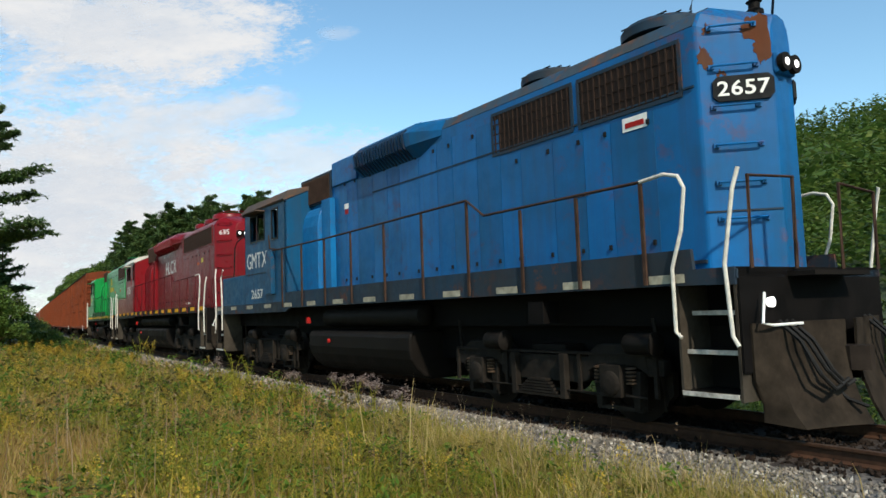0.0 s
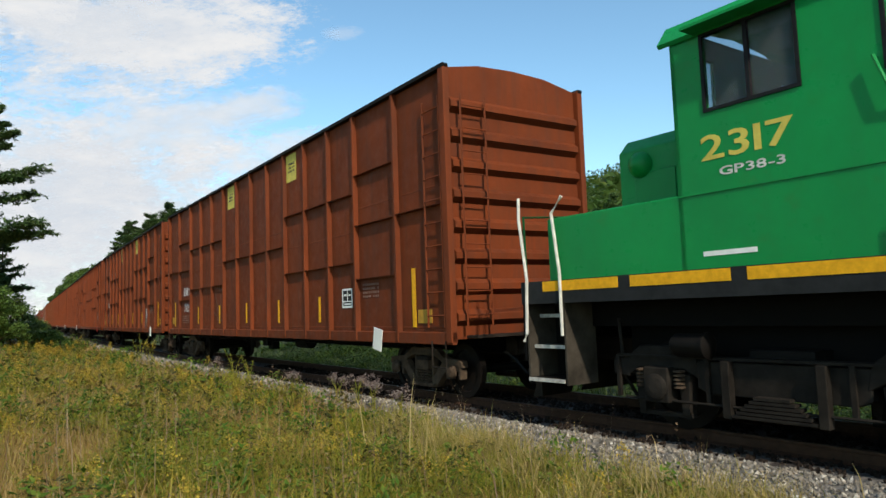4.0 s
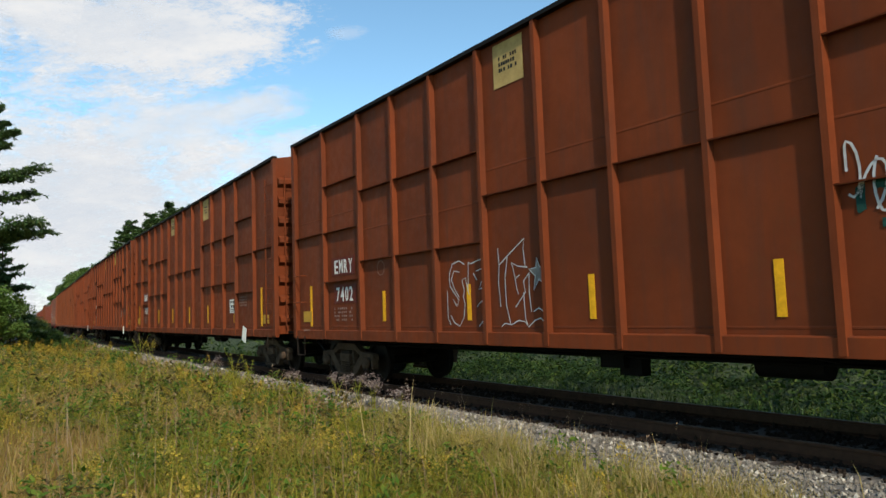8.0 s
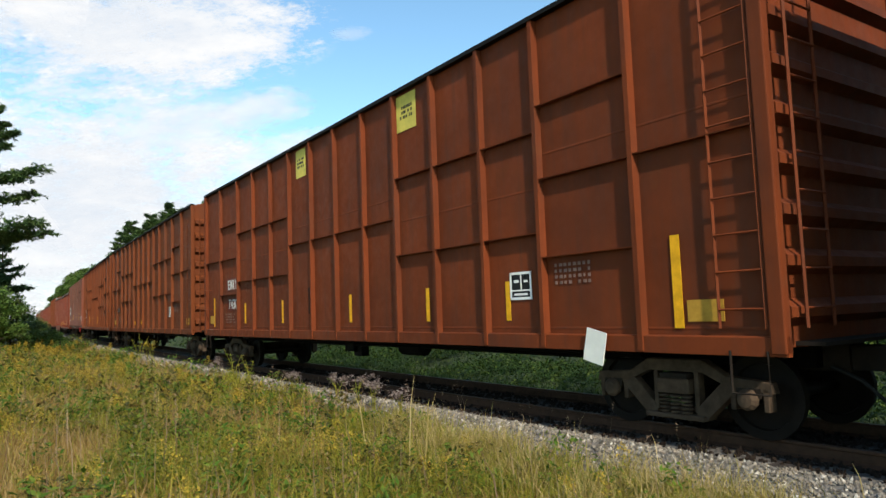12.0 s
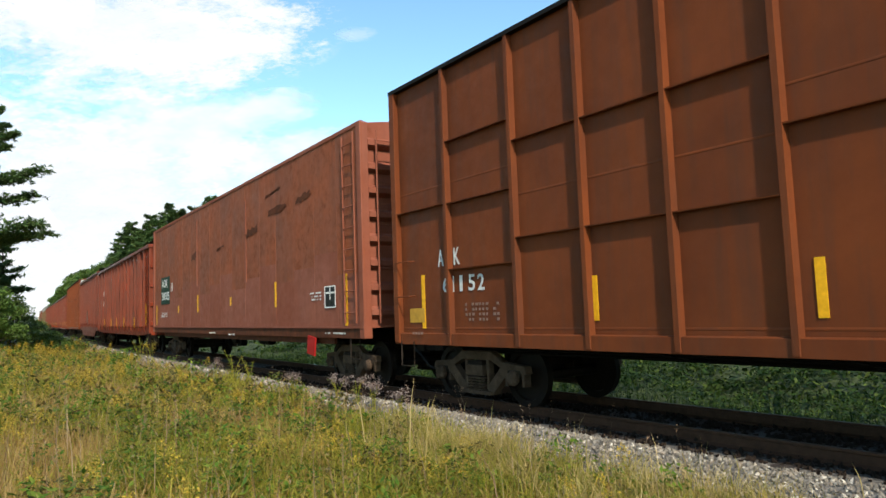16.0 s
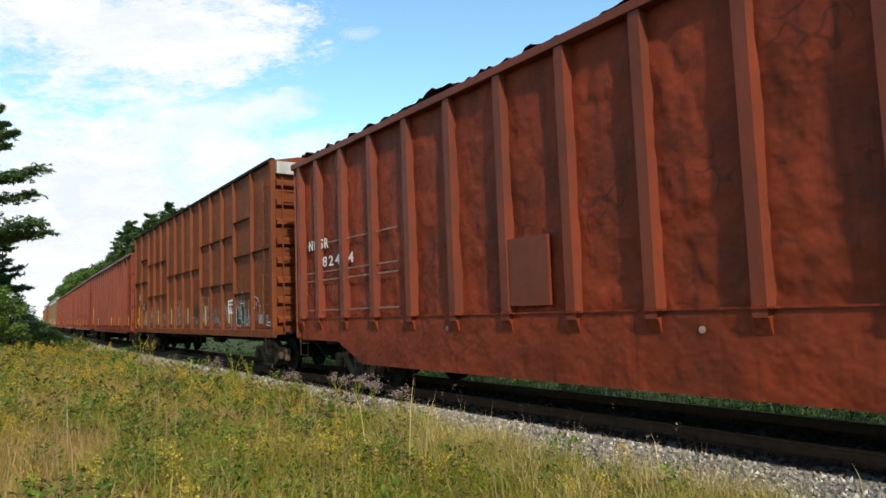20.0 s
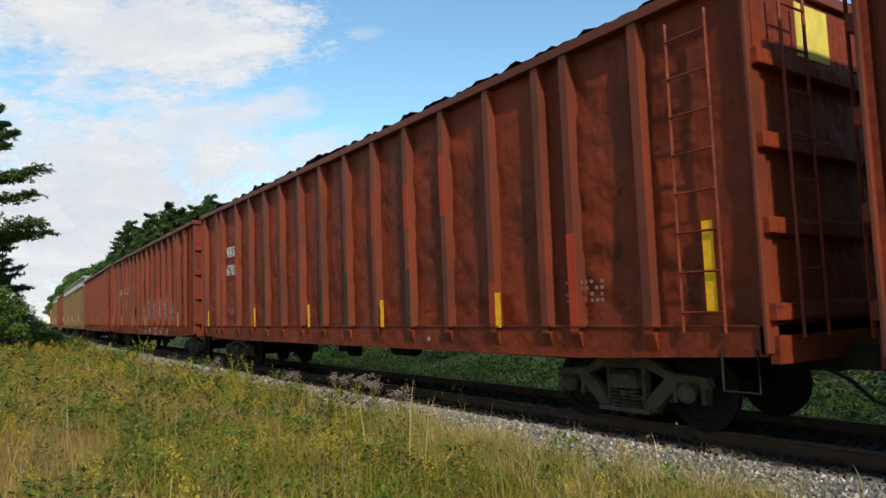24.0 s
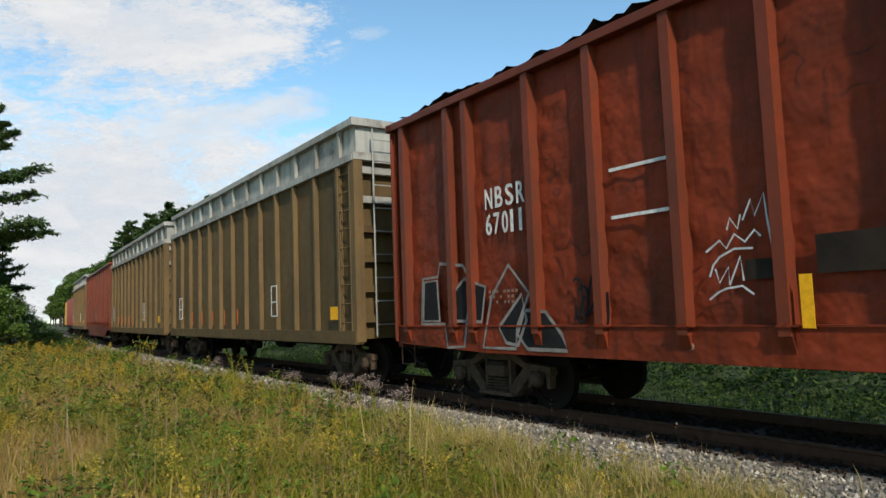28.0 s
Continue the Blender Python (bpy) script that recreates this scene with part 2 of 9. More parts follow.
def leafy(name, stops, rough=0.6, thin=0.25):
    """Leaves or blades; every one takes its own tone from the stops."""
    k = Nodes(name)
    g = k.n("NewGeometry")
    r = k.n("ValToRGB")
    els = r.color_ramp.elements
    els[0].position, els[0].color = stops[0][0], (*stops[0][1], 1)
    els[1].position, els[1].color = stops[-1][0], (*stops[-1][1], 1)
    for pos, c in stops[1:-1]:
        els.new(pos).color = (*c, 1)
    k.link(g.outputs["Random Per Island"], r.inputs[0])
    tc = k.n("TexCoord")
    f = k.noise(tc.outputs["Object"], 0.45, 4.0)
    c = k.mix(k.ramp(f, 0.35, 0.65, 0.0, 0.4), r.outputs[0], tuple(x * 0.7 for x in stops[0][1]))
    k.done(c, rough, None, 0.0, 0.25)
    tr = k.n("BsdfTranslucent")
    k.link(c, tr.inputs[0])
    ms = k.n("MixShader")
    ms.inputs[0].default_value = thin
    out = k.t.nodes["Material Output"]
    k.link(k.b.outputs[0], ms.inputs[1])
    k.link(tr.outputs[0], ms.inputs[2])
    k.link(ms.outputs[0], out.inputs[0])
    return k.m


def glass(name, tint):
    k = Nodes(name)
    k.b.inputs["Base Color"].default_value = (*tint, 1)
    k.b.inputs["Roughness"].default_value = 0.04
    k.b.inputs["Transmission Weight"].default_value = 0.95
    k.b.inputs["IOR"].default_value = 1.2
    return k.m


def lit(name, col, power):
    k = Nodes(name)
    k.b.inputs["Base Color"].default_value = (0.8, 0.8, 0.8, 1)
    k.b.inputs["Emission Color"].default_value = (*col, 1)
    k.b.inputs["Emission Strength"].default_value = power
    return k.m


RAIL_WHITE = plain("chipped_white_handrail_paint", (0.62, 0.58, 0.5), 0.5, 0.0, 0.3, 9.0)
WORN_WHITE = plain("worn_white_edge_paint", (0.5, 0.46, 0.4), 0.6, 0.0, 0.5, 14.0)
WELL = plain("dusty_grey_step_plate", (0.055, 0.045, 0.034), 0.85, 0.0, 0.55, 2.5, 0.4)
PLOUGH = plain("grimy_brown_plough_steel", (0.028, 0.021, 0.015), 0.9, 0.0, 0.6, 4.0, 0.4)
NOSE_RUST = paint("flaking_rust_over_blue", (0.11, 0.035, 0.014), (0.09, 0.045, 0.03), 0.6, 0.2, 0.8, 0.2, (0.05, 0.08, 0.14))
BLUE_ROOF = paint("bleached_blue_roof_paint", (0.02, 0.075, 0.14), (0.05, 0.06, 0.065), 0.8, 0.35, 0.7, 0.1, (0.14, 0.06, 0.03), 0.42)
TIE = wood_tie()
# near black: oil, and the shade under the train put into the colour
OILY_SHADED_STONE = plain("oily_train_shaded_ballast", (0.022, 0.015, 0.011), 0.9, 0.0, 0.5, 20.0, 0.4)
STONE = stone()
EARTH = earth()
GLASS = glass("cab_glass", (0.55, 0.6, 0.6))
LENS = lit("headlight_lens", (1.0, 0.97, 0.9), 1.6)
REFLECTOR = plain("headlight_reflector", (0.55, 0.56, 0.58), 0.25, 0.9, 0.2)
LOUVRE_BLUE = paint("grimy_dark_blue_louvre", (0.006, 0.03, 0.07), (0.008, 0.025, 0.05), 0.3, 0.4, 0.5, 0.1)
TARP = plain("dark_torn_load_cover", (0.05, 0.036, 0.03), 0.8, 0.0, 0.5, 2.0, 0.6)
DRY = leafy("dry_grass_blades", [(0.0, (0.3, 0.165, 0.055)), (0.3, (0.48, 0.33, 0.1)), (0.5, (0.34, 0.27, 0.045)), (0.75, (0.4, 0.235, 0.1)), (1.0, (0.66, 0.49, 0.2))], 0.6, 0.5)
STRAW = leafy("straw_grass_blades", [(0.0, (0.36, 0.26, 0.08)), (0.4, (0.24, 0.24, 0.04)), (0.7, (0.52, 0.38, 0.14)), (1.0, (0.68, 0.53, 0.25))], 0.6, 0.4)
FRESH = leafy("green_grass_blades", [(0.0, (0.17, 0.19, 0.016)), (0.5, (0.34, 0.32, 0.032)), (1.0, (0.52, 0.42, 0.075))], 0.6, 0.5)
WEED = leafy("weed_leaves", [(0.0, (0.075, 0.115, 0.014)), (0.5, (0.2, 0.22, 0.026)), (0.85, (0.36, 0.31, 0.045)), (1.0, (0.4, 0.22, 0.055))], 0.6, 0.5)
CLUMP = leafy("bright_clump_leaves", [(0.0, (0.055, 0.12, 0.012)), (0.6, (0.13, 0.22, 0.02)), (1.0, (0.26, 0.31, 0.04))], 0.55, 0.5)
DOCK = leafy("olive_brown_leaves", [(0.0, (0.05, 0.055, 0.012)), (0.5, (0.14, 0.12, 0.025)), (1.0, (0.26, 0.16, 0.05))], 0.65, 0.35)
GOLD = leafy("goldenrod_flowers", [(0.0, (0.34, 0.22, 0.025)), (0.5, (0.55, 0.38, 0.04)), (1.0, (0.25, 0.2, 0.035))])
SEED = leafy("dry_seed_heads", [(0.0, (0.2, 0.12, 0.07)), (1.0, (0.42, 0.3, 0.18))])
MAUVE = leafy("mauve_brown_seed_fluff", [(0.0, (0.16, 0.1, 0.085)), (1.0, (0.42, 0.33, 0.28))])
NEEDLE = leafy("pine_needles", [(0.0, (0.05, 0.095, 0.03)), (0.6, (0.095, 0.16, 0.045)), (1.0, (0.16, 0.21, 0.06))], 0.55, 0.4)
LEAF = leafy("broad_leaves", [(0.0, (0.055, 0.105, 0.02)), (0.6, (0.105, 0.17, 0.03)), (1.0, (0.17, 0.205, 0.045))], 0.5, 0.45)
SHRUB = leafy("light_shrub_leaves", [(0.0, (0.08, 0.14, 0.025)), (0.6, (0.14, 0.22, 0.04)), (1.0, (0.22, 0.27, 0.06))], 0.5, 0.45)
BUSH = leafy("bank_shrub_leaves", [(0.0, (0.012, 0.032, 0.005)), (0.6, (0.035, 0.075, 0.009)), (1.0, (0.11, 0.14, 0.02))], 0.6, 0.35)


# ---- mesh tools ----
class Geo:
    """A growing mesh: vertices and faces."""

    def __init__(self):
        self.v, self.f = [], []

    def face(self, pts):
        n = len(self.v)
        self.v += [tuple(p) for p in pts]
        self.f.append(tuple(range(n, n + len(pts))))

    def box(self, x0, x1, y0, y1, z0, z1):
        n = len(self.v)
        self.v += [(x, y, z) for x in (x0, x1) for y in (y0, y1) for z in (z0, z1)]
        self.f += [tuple(n + i for i in q) for q in ((0, 1, 3, 2), (4, 6, 7, 5), (0, 4, 5, 1), (2, 3, 7, 6), (0, 2, 6, 4), (1, 5, 7, 3))]
        return self

    def prism(self, poly, a, b, axis="x"):
        """A polygon drawn out between a and b along an axis. For x the polygon is (y, z), for y (x, z), for z (x, y)."""
        put = {"x": lambda p, c: (c, p[0], p[1]), "y": lambda p, c: (p[0], c, p[1]), "z": lambda p, c: (p[0], p[1], c)}[axis]
        n, k = len(self.v), len(poly)
        self.v += [put(p, a) for p in poly] + [put(p, b) for p in poly]
        self.f += [tuple(n + i for i in range(k))[::-1], tuple(n + k + i for i in range(k))]
        self.f += [(n + i, n + (i + 1) % k, n + k + (i + 1) % k, n + k + i) for i in range(k)]
        return self

    def tube(self, pts, r, n=6, r1=None):
        """A round bar along a line of points."""
        pts = [Vector(p) for p in pts]
        rings = []
        for i, p in enumerate(pts):
            d = (pts[min(i + 1, len(pts) - 1)] - pts[max(i - 1, 0)]).normalized()
            a = d.cross(Vector((0, 0, 1)) if abs(d.z) < 0.9 else Vector((1, 0, 0))).normalized()
            b = d.cross(a)
            rr = r if r1 is None else r + (r1 - r) * i / (len(pts) - 1)
            rings.append(len(self.v))
            self.v += [tuple(p + rr * (math.cos(2 * math.pi * j / n) * a + math.sin(2 * math.pi * j / n) * b)) for j in range(n)]
        for q, s in zip(rings, rings[1:]):
            self.f += [(q + j, q + (j + 1) % n, s + (j + 1) % n, s + j) for j in range(n)]
        self.f += [tuple(rings[0] + j for j in range(n))[::-1], tuple(rings[-1] + j for j in range(n))]
        return self

    def lathe(self, prof, centre, axis="y", n=20):
        """A profile of (radius, distance along the axis) turned about it."""
        cx, cy, cz = centre
        base = len(self.v)
        for r, h in prof:
            for j in range(n):
                c, s = r * math.cos(2 * math.pi * j / n), r * math.sin(2 * math.pi * j / n)
                self.v.append((cx + c, cy + h, cz + s) if axis == "y" else (cx + c, cy + s, cz + h) if axis == "z" else (cx + h, cy + c, cz + s))
        k = len(prof)
        for i in range(k - 1):
            self.f += [(base + i * n + j, base + i * n + (j + 1) % n, base + (i + 1) * n + (j + 1) % n, base + (i + 1) * n + j) for j in range(n)]
        self.f += [tuple(base + j for j in range(n))[::-1], tuple(base + (k - 1) * n + j for j in range(n))]
        return self

    def mesh(self, name, material, smooth=False):
        me = bpy.data.meshes.new(name)
        me.from_pydata(self.v, [], self.f)
        bm = bmesh.new()
        bm.from_mesh(me)
        bmesh.ops.recalc_face_normals(bm, faces=bm.faces)
        bm.to_mesh(me)
        bm.free()
        if material:
            me.materials.append(material)
        if smooth:
            me.polygons.foreach_set("use_smooth", [True] * len(me.polygons))
            me.set_sharp_from_angle(angle=radians(40))
        return me


def part(name, geo, material, parent=None, label="", smooth=False, bevel=0.0):
    """One mesh object, under a thing or a part when a parent is given."""
    ob = new(name, geo if isinstance(geo, bpy.types.Mesh) else geo.mesh(name, material, smooth))
    ob.parent = parent
    if label:
        ob["label"] = label
    if bevel:
        mod = ob.modifiers.new("edge", "BEVEL")
        mod.width, mod.segments, mod.limit_method = bevel, 2, "ANGLE"
    return ob


# ---- letters: each character's mesh, thin and bold, made once ----
GLYPHS = {}
for ch in "ABCDEGHIKLMNOPRSTUWXY0123456789#.-":
    for heavy in (False, True):
        cu = bpy.data.curves.new("letter", "FONT")
        cu.body = ch
        cu.extrude = 0.002
        cu.offset = 0.013 if heavy else 0.0
        cu.resolution_u = 3
        tmp = bpy.data.objects.new("letter", cu)
        scene.collection.objects.link(tmp)
        drawn = bpy.data.meshes.new_from_object(tmp.evaluated_get(bpy.context.evaluated_depsgraph_get()))
        bpy.data.objects.remove(tmp)
        GLYPHS[ch, heavy] = (np.array([v.co[:] for v in drawn.vertices]), [tuple(f.vertices) for f in drawn.polygons])
        bpy.data.meshes.remove(drawn)


# ---- the line: straight to the right, a wide bend to the left, then straight again ----
SPEED = 13.548
BEND, RADIUS, ARC = 4.10, 800.0, 60.0
SIDE = 6.369          # the near side of the wagons
MID = SIDE + 1.575    # the track's middle
TURN = ARC / RADIUS


def on_line(s, across=0.0):
    """x, y and heading at the length s of the track's middle, and so many metres across it, away from the lens."""
    u = min(s - BEND, 0.0)
    if u == 0:
        return s, MID + across, 0.0
    th = max(u, -ARC) / RADIUS
    x, y = BEND + RADIUS * math.sin(th), MID + RADIUS * (1 - math.cos(th))
    if u < -ARC:
        x, y = x + (u + ARC) * math.cos(th), y + (u + ARC) * math.sin(th)
    return x - across * math.sin(th), y + across * math.cos(th), th


def line_y(x):
    """The y of the track's middle at a given x."""
    u = BEND - x
    if u <= 0:
        return MID
    if u <= RADIUS * math.sin(TURN):
        return MID + RADIUS - math.sqrt(RADIUS * RADIUS - u * u)
    return MID + RADIUS * (1 - math.cos(TURN)) + (u - RADIUS * math.sin(TURN)) * math.tan(TURN)


# ---- ground, track ----
def rise(a, x):
    """The ground's height at a metres across the track's middle."""
    stops = ((-400, 1.0), (-60, 0.4), (-14, -0.02), (-8, -0.12), (-5, -0.36), (-3.1, -0.55), (-1.55, -0.17), (1.55, -0.17), (3.0, -0.55), (5, -0.75), (7.5, -0.45),
             (14, 0.5), (40, 2.0), (140, 21.0), (300, 74.0), (700, 82.0))
    for (p, zp), (q, zq) in zip(stops, stops[1:]):
        if a <= q:
            z = zp + (zq - zp) * max(0.0, (a - p) / (q - p))
            break
    else:
        z = stops[-1][1]
    if abs(a) > 3.0:
        z += 0.07 * (noise.noise((x * 0.35, a * 0.35, 1.7)) + 0.6 * noise.noise((x * 1.1, a * 1.1, 5.1))) * min(1.0, (abs(a) - 3.0) / 2)
    return z


def build_ground():
    across = [-400, -250, -150, -90, -60, -40, -28, -20, -16, -13, -11, -9.5, -8.5, -7.5, -6.8, -6.1, -5.5, -5, -4.5, -4, -3.6, -3.2, -2.8, -2.3, -1.9, -1.55, -0.5, 0.5,
              1.55, 2.2, 3.0, 3.6, 4.3, 5, 6, 7.5, 9, 11, 14, 18, 24, 32, 40, 55, 80, 110, 140, 180, 230, 300, 400, 550, 700]
    alongs = [-460 + 20 * i for i in range(19)] + [-95 + 5 * i for i in range(9)] + [-52 + 1.0 * i for i in range(58)] + [8 + 4 * i for i in range(10)] + [55, 80, 120, 180, 260, 360, 480]
    alongs = sorted(set([-700, -560] + alongs))
    geo = Geo()
    grav, oily_shaded, mossy = [], [], []
    for s in alongs:
        for a in across:
            x, y, _ = on_line(s, a)
            geo.v.append((x, y, rise(a, s)))
            grav.append(1.0 if -3.15 < a < 3.1 else 0.0)
            mossy.append(1.0 if a > 3.3 else 0.0)
            oily_shaded.append(1.0 if abs(a) < 1.5 else 0.0)
    w = len(across)
    for i in range(len(alongs) - 1):
        geo.f += [(i * w + j, (i + 1) * w + j, (i + 1) * w + j + 1, i * w + j + 1) for j in range(w - 1)]
    me = geo.mesh("ground", EARTH, True)
    at = me.attributes.new("gravel", "FLOAT", "POINT")
    at.data.foreach_set("value", grav)
    at = me.attributes.new("moss", "FLOAT", "POINT")
    at.data.foreach_set("value", mossy)
    at = me.attributes.new("oil_shade", "FLOAT", "POINT")
    at.data.foreach_set("value", oily_shaded)
    tagged(part("ground", me, None), "meadow and gravelled bed of a railway line", "ground", kind="structure")


def track_strip(poly, step, name, material, parent, lo=-440, hi=430):
    """A section of (across, z) swept along the line."""
    geo = Geo()
    ss = []
    s = lo
    while s <= hi:
        ss.append(s)
        s += step if -70 < s < 20 else step * 4
    k = len(poly)
    for s in ss:
        for a, z in poly:
            x, y, _ = on_line(s, a)
            geo.v.append((x, y, z))
    for i in range(len(ss) - 1):
        geo.f += [(i * k + j, (i + 1) * k + j, (i + 1) * k + (j + 1) % k, i * k + (j + 1) % k) for j in range(k)]
    return part(name, geo, material, parent)


def build_track():
    track = tagged(new("railway_track"), "single railway track of rusty rails on dark wooden ties", "railway track", kind="structure")
    for off in (-0.7525, 0.7525):
        sec = [(-0.07, -0.165), (0.07, -0.165), (0.07, -0.15), (0.012, -0.13), (0.012, -0.04), (0.036, -0.03), (0.036, -0.003), (-0.036, -0.003), (-0.036, -0.03), (-0.012, -0.04),
               (-0.012, -0.13), (-0.07, -0.15)]
        rail = track_strip([(off + a, z) for a, z in sec], 2.0, "rail", RAIL_STEEL, track)
        track_strip([(off + a, z) for a, z in ((-0.028, -0.004), (0.028, -0.004), (0.024, 0.0), (-0.024, 0.0))], 2.0, "worn_running_band", RAIL_HEAD, rail)
    rng = random.Random(4)
    geo = Geo()
    geo.prism([(-1.3, -0.33), (1.3, -0.33), (1.3, -0.18), (1.285, -0.165), (-1.285, -0.165), (-1.3, -0.18)], -0.115, 0.115, "x")
    tie = geo.mesh("tie", TIE)
    for i in range(230):
        s = -105 + i * 0.53
        x, y, th = on_line(s)
        ob = part("tie", tie, None, track)
        ob.matrix_local = Matrix.Translation((x, y, rng.uniform(-0.012, 0.004))) @ Matrix.Rotation(th + rng.uniform(-0.02, 0.02), 4, "Z")
    far = Geo()
    for lo, hi in ((-420, -105), (17, 120)):
        s = lo
        while s < hi:
            x, y, th = on_line(s)
            c, d = math.cos(th), math.sin(th)
            far.face([(x + c * e - d * a, y + d * e + c * a, -0.164) for e, a in ((-0.115, -1.3), (0.115, -1.3), (0.115, 1.3), (-0.115, 1.3))])
            s += 0.53
    part("far_ties", far, TIE, track)["kind"] = "stuff"


def stones(name, lo, hi, a0, a1, count, seed, size, label, material=None):
    """Loose stones strewn over the shoulder of the bed."""
    rng = random.Random(seed)
    base = [Vector(p).normalized() for p in ((1, 0, 0), (-1, 0, 0), (0, 1, 0), (0, -1, 0), (0, 0, 1), (0, 0, -1))]
    tri = [(0, 2, 4), (2, 1, 4), (1, 3, 4), (3, 0, 4), (2, 0, 5), (1, 2, 5), (3, 1, 5), (0, 3, 5)]
    geo = Geo()
    for _ in range(count):
        s, a = rng.uniform(lo, hi), rng.uniform(a0, a1)
        x, y, _h = on_line(s, a)
        r = size * rng.uniform(0.55, 1.35)
        m = Matrix.LocRotScale((x, y, rise(a, s) + r * rng.uniform(0.0, 0.45)), Euler((rng.uniform(0, 6), rng.uniform(0, 6), rng.uniform(0, 6))), (r, r * rng.uniform(0.6, 1), r * rng.uniform(0.5, 0.9)))
        n = len(geo.v)
        geo.v += [tuple(m @ (b * rng.uniform(0.75, 1.2))) for b in base]
        geo.f += [(n + i, n + j, n + k) for i, j, k in tri]
    me = bpy.data.meshes.new(name)
    me.from_pydata(geo.v, [], geo.f)
    me.materials.append(material or STONE)
    tagged(part(name, me, None), label, "gravel", kind="stuff")


# ---- rolling stock ----
SPINNERS = []     # wheelsets, each with its radius
HALF_TURN = Matrix.Rotation(math.pi, 4, "Z")


def lettering(name, text, x0, x1, z0, z1, y, material, parent, bold=0.0, face="side"):
    """Painted letters that fill the given box on a side (y is the plane) or on an end (y is then the x of the plane, x0 and x1 run across)."""
    parts, polys, n, pen = [], [], 0, 0.0
    for ch in text:
        co, fs = GLYPHS[ch, bool(bold)]
        lo = co[:, 0].min()
        parts.append(co + np.array([pen - lo, 0, 0]))
        polys += [tuple(n + i for i in f) for f in fs]
        n += len(co)
        pen += co[:, 0].max() - lo + 0.09
    co = np.concatenate(parts)
    lo, hi = co.min(0), co.max(0)
    u = (co[:, 0] - lo[0]) / (hi[0] - lo[0]) * (x1 - x0) + x0
    v = (co[:, 1] - lo[1]) / (hi[1] - lo[1]) * (z1 - z0) + z0
    out = np.stack([u, np.full(n, y) - co[:, 2], v], 1) if face == "side" else np.stack([np.full(n, y) + co[:, 2], u, v], 1)
    me = bpy.data.meshes.new(name)
    me.from_pydata(out.tolist(), [], polys)
    me.materials.append(material)
    return part(name, me, None, parent)


def stencilled(name, text, x0, x1, z0, z1, y, material, parent, fill=0.72):
    """Narrow widely spaced stencil letters, each filling its own cell, as one painted mark."""
    w = (x1 - x0) / (len(text) - 1 + fill)
    first_ = None
    for i, ch in enumerate(text):
        a = x0 + i * w
        b = a + w * fill * (0.45 if ch in "1I" else 1.0)
        ob = lettering(name if first_ is None else "letter", ch, a, b, z0, z1, y, material, first_ or parent, 0.016)
        first_ = first_ or ob
    return first_


def plate(name, x0, x1, z0, z1, y, material, parent, thick=0.004, label=""):
    """A thin sheet, painted mark or board that lies on a side at y."""
    return part(name, Geo().box(x0, x1, y - thick, y + 0.002, z0, z1), material, parent, label)


def scrawl(name, x0, x1, z0, z1, y, material, parent, seed, strokes=7, width=0.018):
    """Sprayed loops and strokes that cannot be read."""
    rng = random.Random(seed)
    geo = Geo()
    for i in range(strokes):
        cx, cz = x0 + (x1 - x0) * (i + rng.uniform(0.2, 0.8)) / strokes, rng.uniform(z0 + (z1 - z0) * 0.3, z1 - (z1 - z0) * 0.3)
        rx, rz = (x1 - x0) / strokes * rng.uniform(0.5, 1.0), (z1 - z0) * rng.uniform(0.25, 0.5)
        a0, sweep, lean = rng.uniform(0, 6.28), rng.uniform(2.5, 6.0), rng.uniform(-0.5, 0.5)
        pts = []
        for j in range(11):
            a = a0 + sweep * j / 10
            px, pz = cx + rx * math.cos(a) + lean * rz * math.sin(a), cz + rz * math.sin(a)
            pts.append((min(max(px, x0), x1), min(max(pz, z0), z1)))
        ribbon(geo, pts, y, width)
    ob = part(name, geo, material, parent)
    ob["kind"] = "stuff"
    return ob


def ribbon(geo, pts, y, width, closed=False):
    """One sprayed line of even width along points of (x, z)."""
    n = len(pts)
    base = len(geo.v)
    for i, (px, pz) in enumerate(pts):
        (ax, az), (bx, bz) = (pts[i - 1], pts[(i + 1) % n]) if closed else (pts[max(i - 1, 0)], pts[min(i + 1, n - 1)])
        d = math.hypot(bx - ax, bz - az) or 1
        nx, nz = -(bz - az) / d * width, (bx - ax) / d * width
        geo.v += [(px - nx, y, pz - nz), (px + nx, y, pz + nz)]
    geo.f += [(base + 2 * i, base + 2 * ((i + 1) % n), base + 2 * ((i + 1) % n) + 1, base + 2 * i + 1) for i in range(n if closed else n - 1)]


def sprayed_block(root, h, pts, y, fill, line, width=0.022):
    """A sprayed letter body that cannot be read: a filled shape inside a pale line."""
    pts = [(u - h, z) for u, z in pts]
    if fill:
        geo = Geo()
        geo.face([(x, y, z) for x, z in pts])
        part("sprayed_fill", geo, fill, root)
    geo = Geo()
    ribbon(geo, pts, y - 0.003, width, True)
    part("sprayed_outline", geo, line, root)


def curved(pts, steps=5):
    """A smooth line through the points."""
    out, n = [], len(pts)
    for i in range(n - 1):
        a, b, c, d = pts[max(i - 1, 0)], pts[i], pts[i + 1], pts[min(i + 2, n - 1)]
        for j in range(steps):
            t = j / steps
            out.append(tuple(0.5 * (2 * q + (r - p) * t + (2 * p - 5 * q + 4 * r - s) * t * t + (3 * q - p - 3 * r + s) * t * t * t) for p, q, r, s in zip(a, b, c, d)))
    return out + [pts[-1]]


def sprayed_line(root, h, pts, y, line, width=0.012):
    geo = Geo()
    ribbon(geo, [(u - h, z) for u, z in pts], y, width)
    part("sprayed_line", geo, line, root)


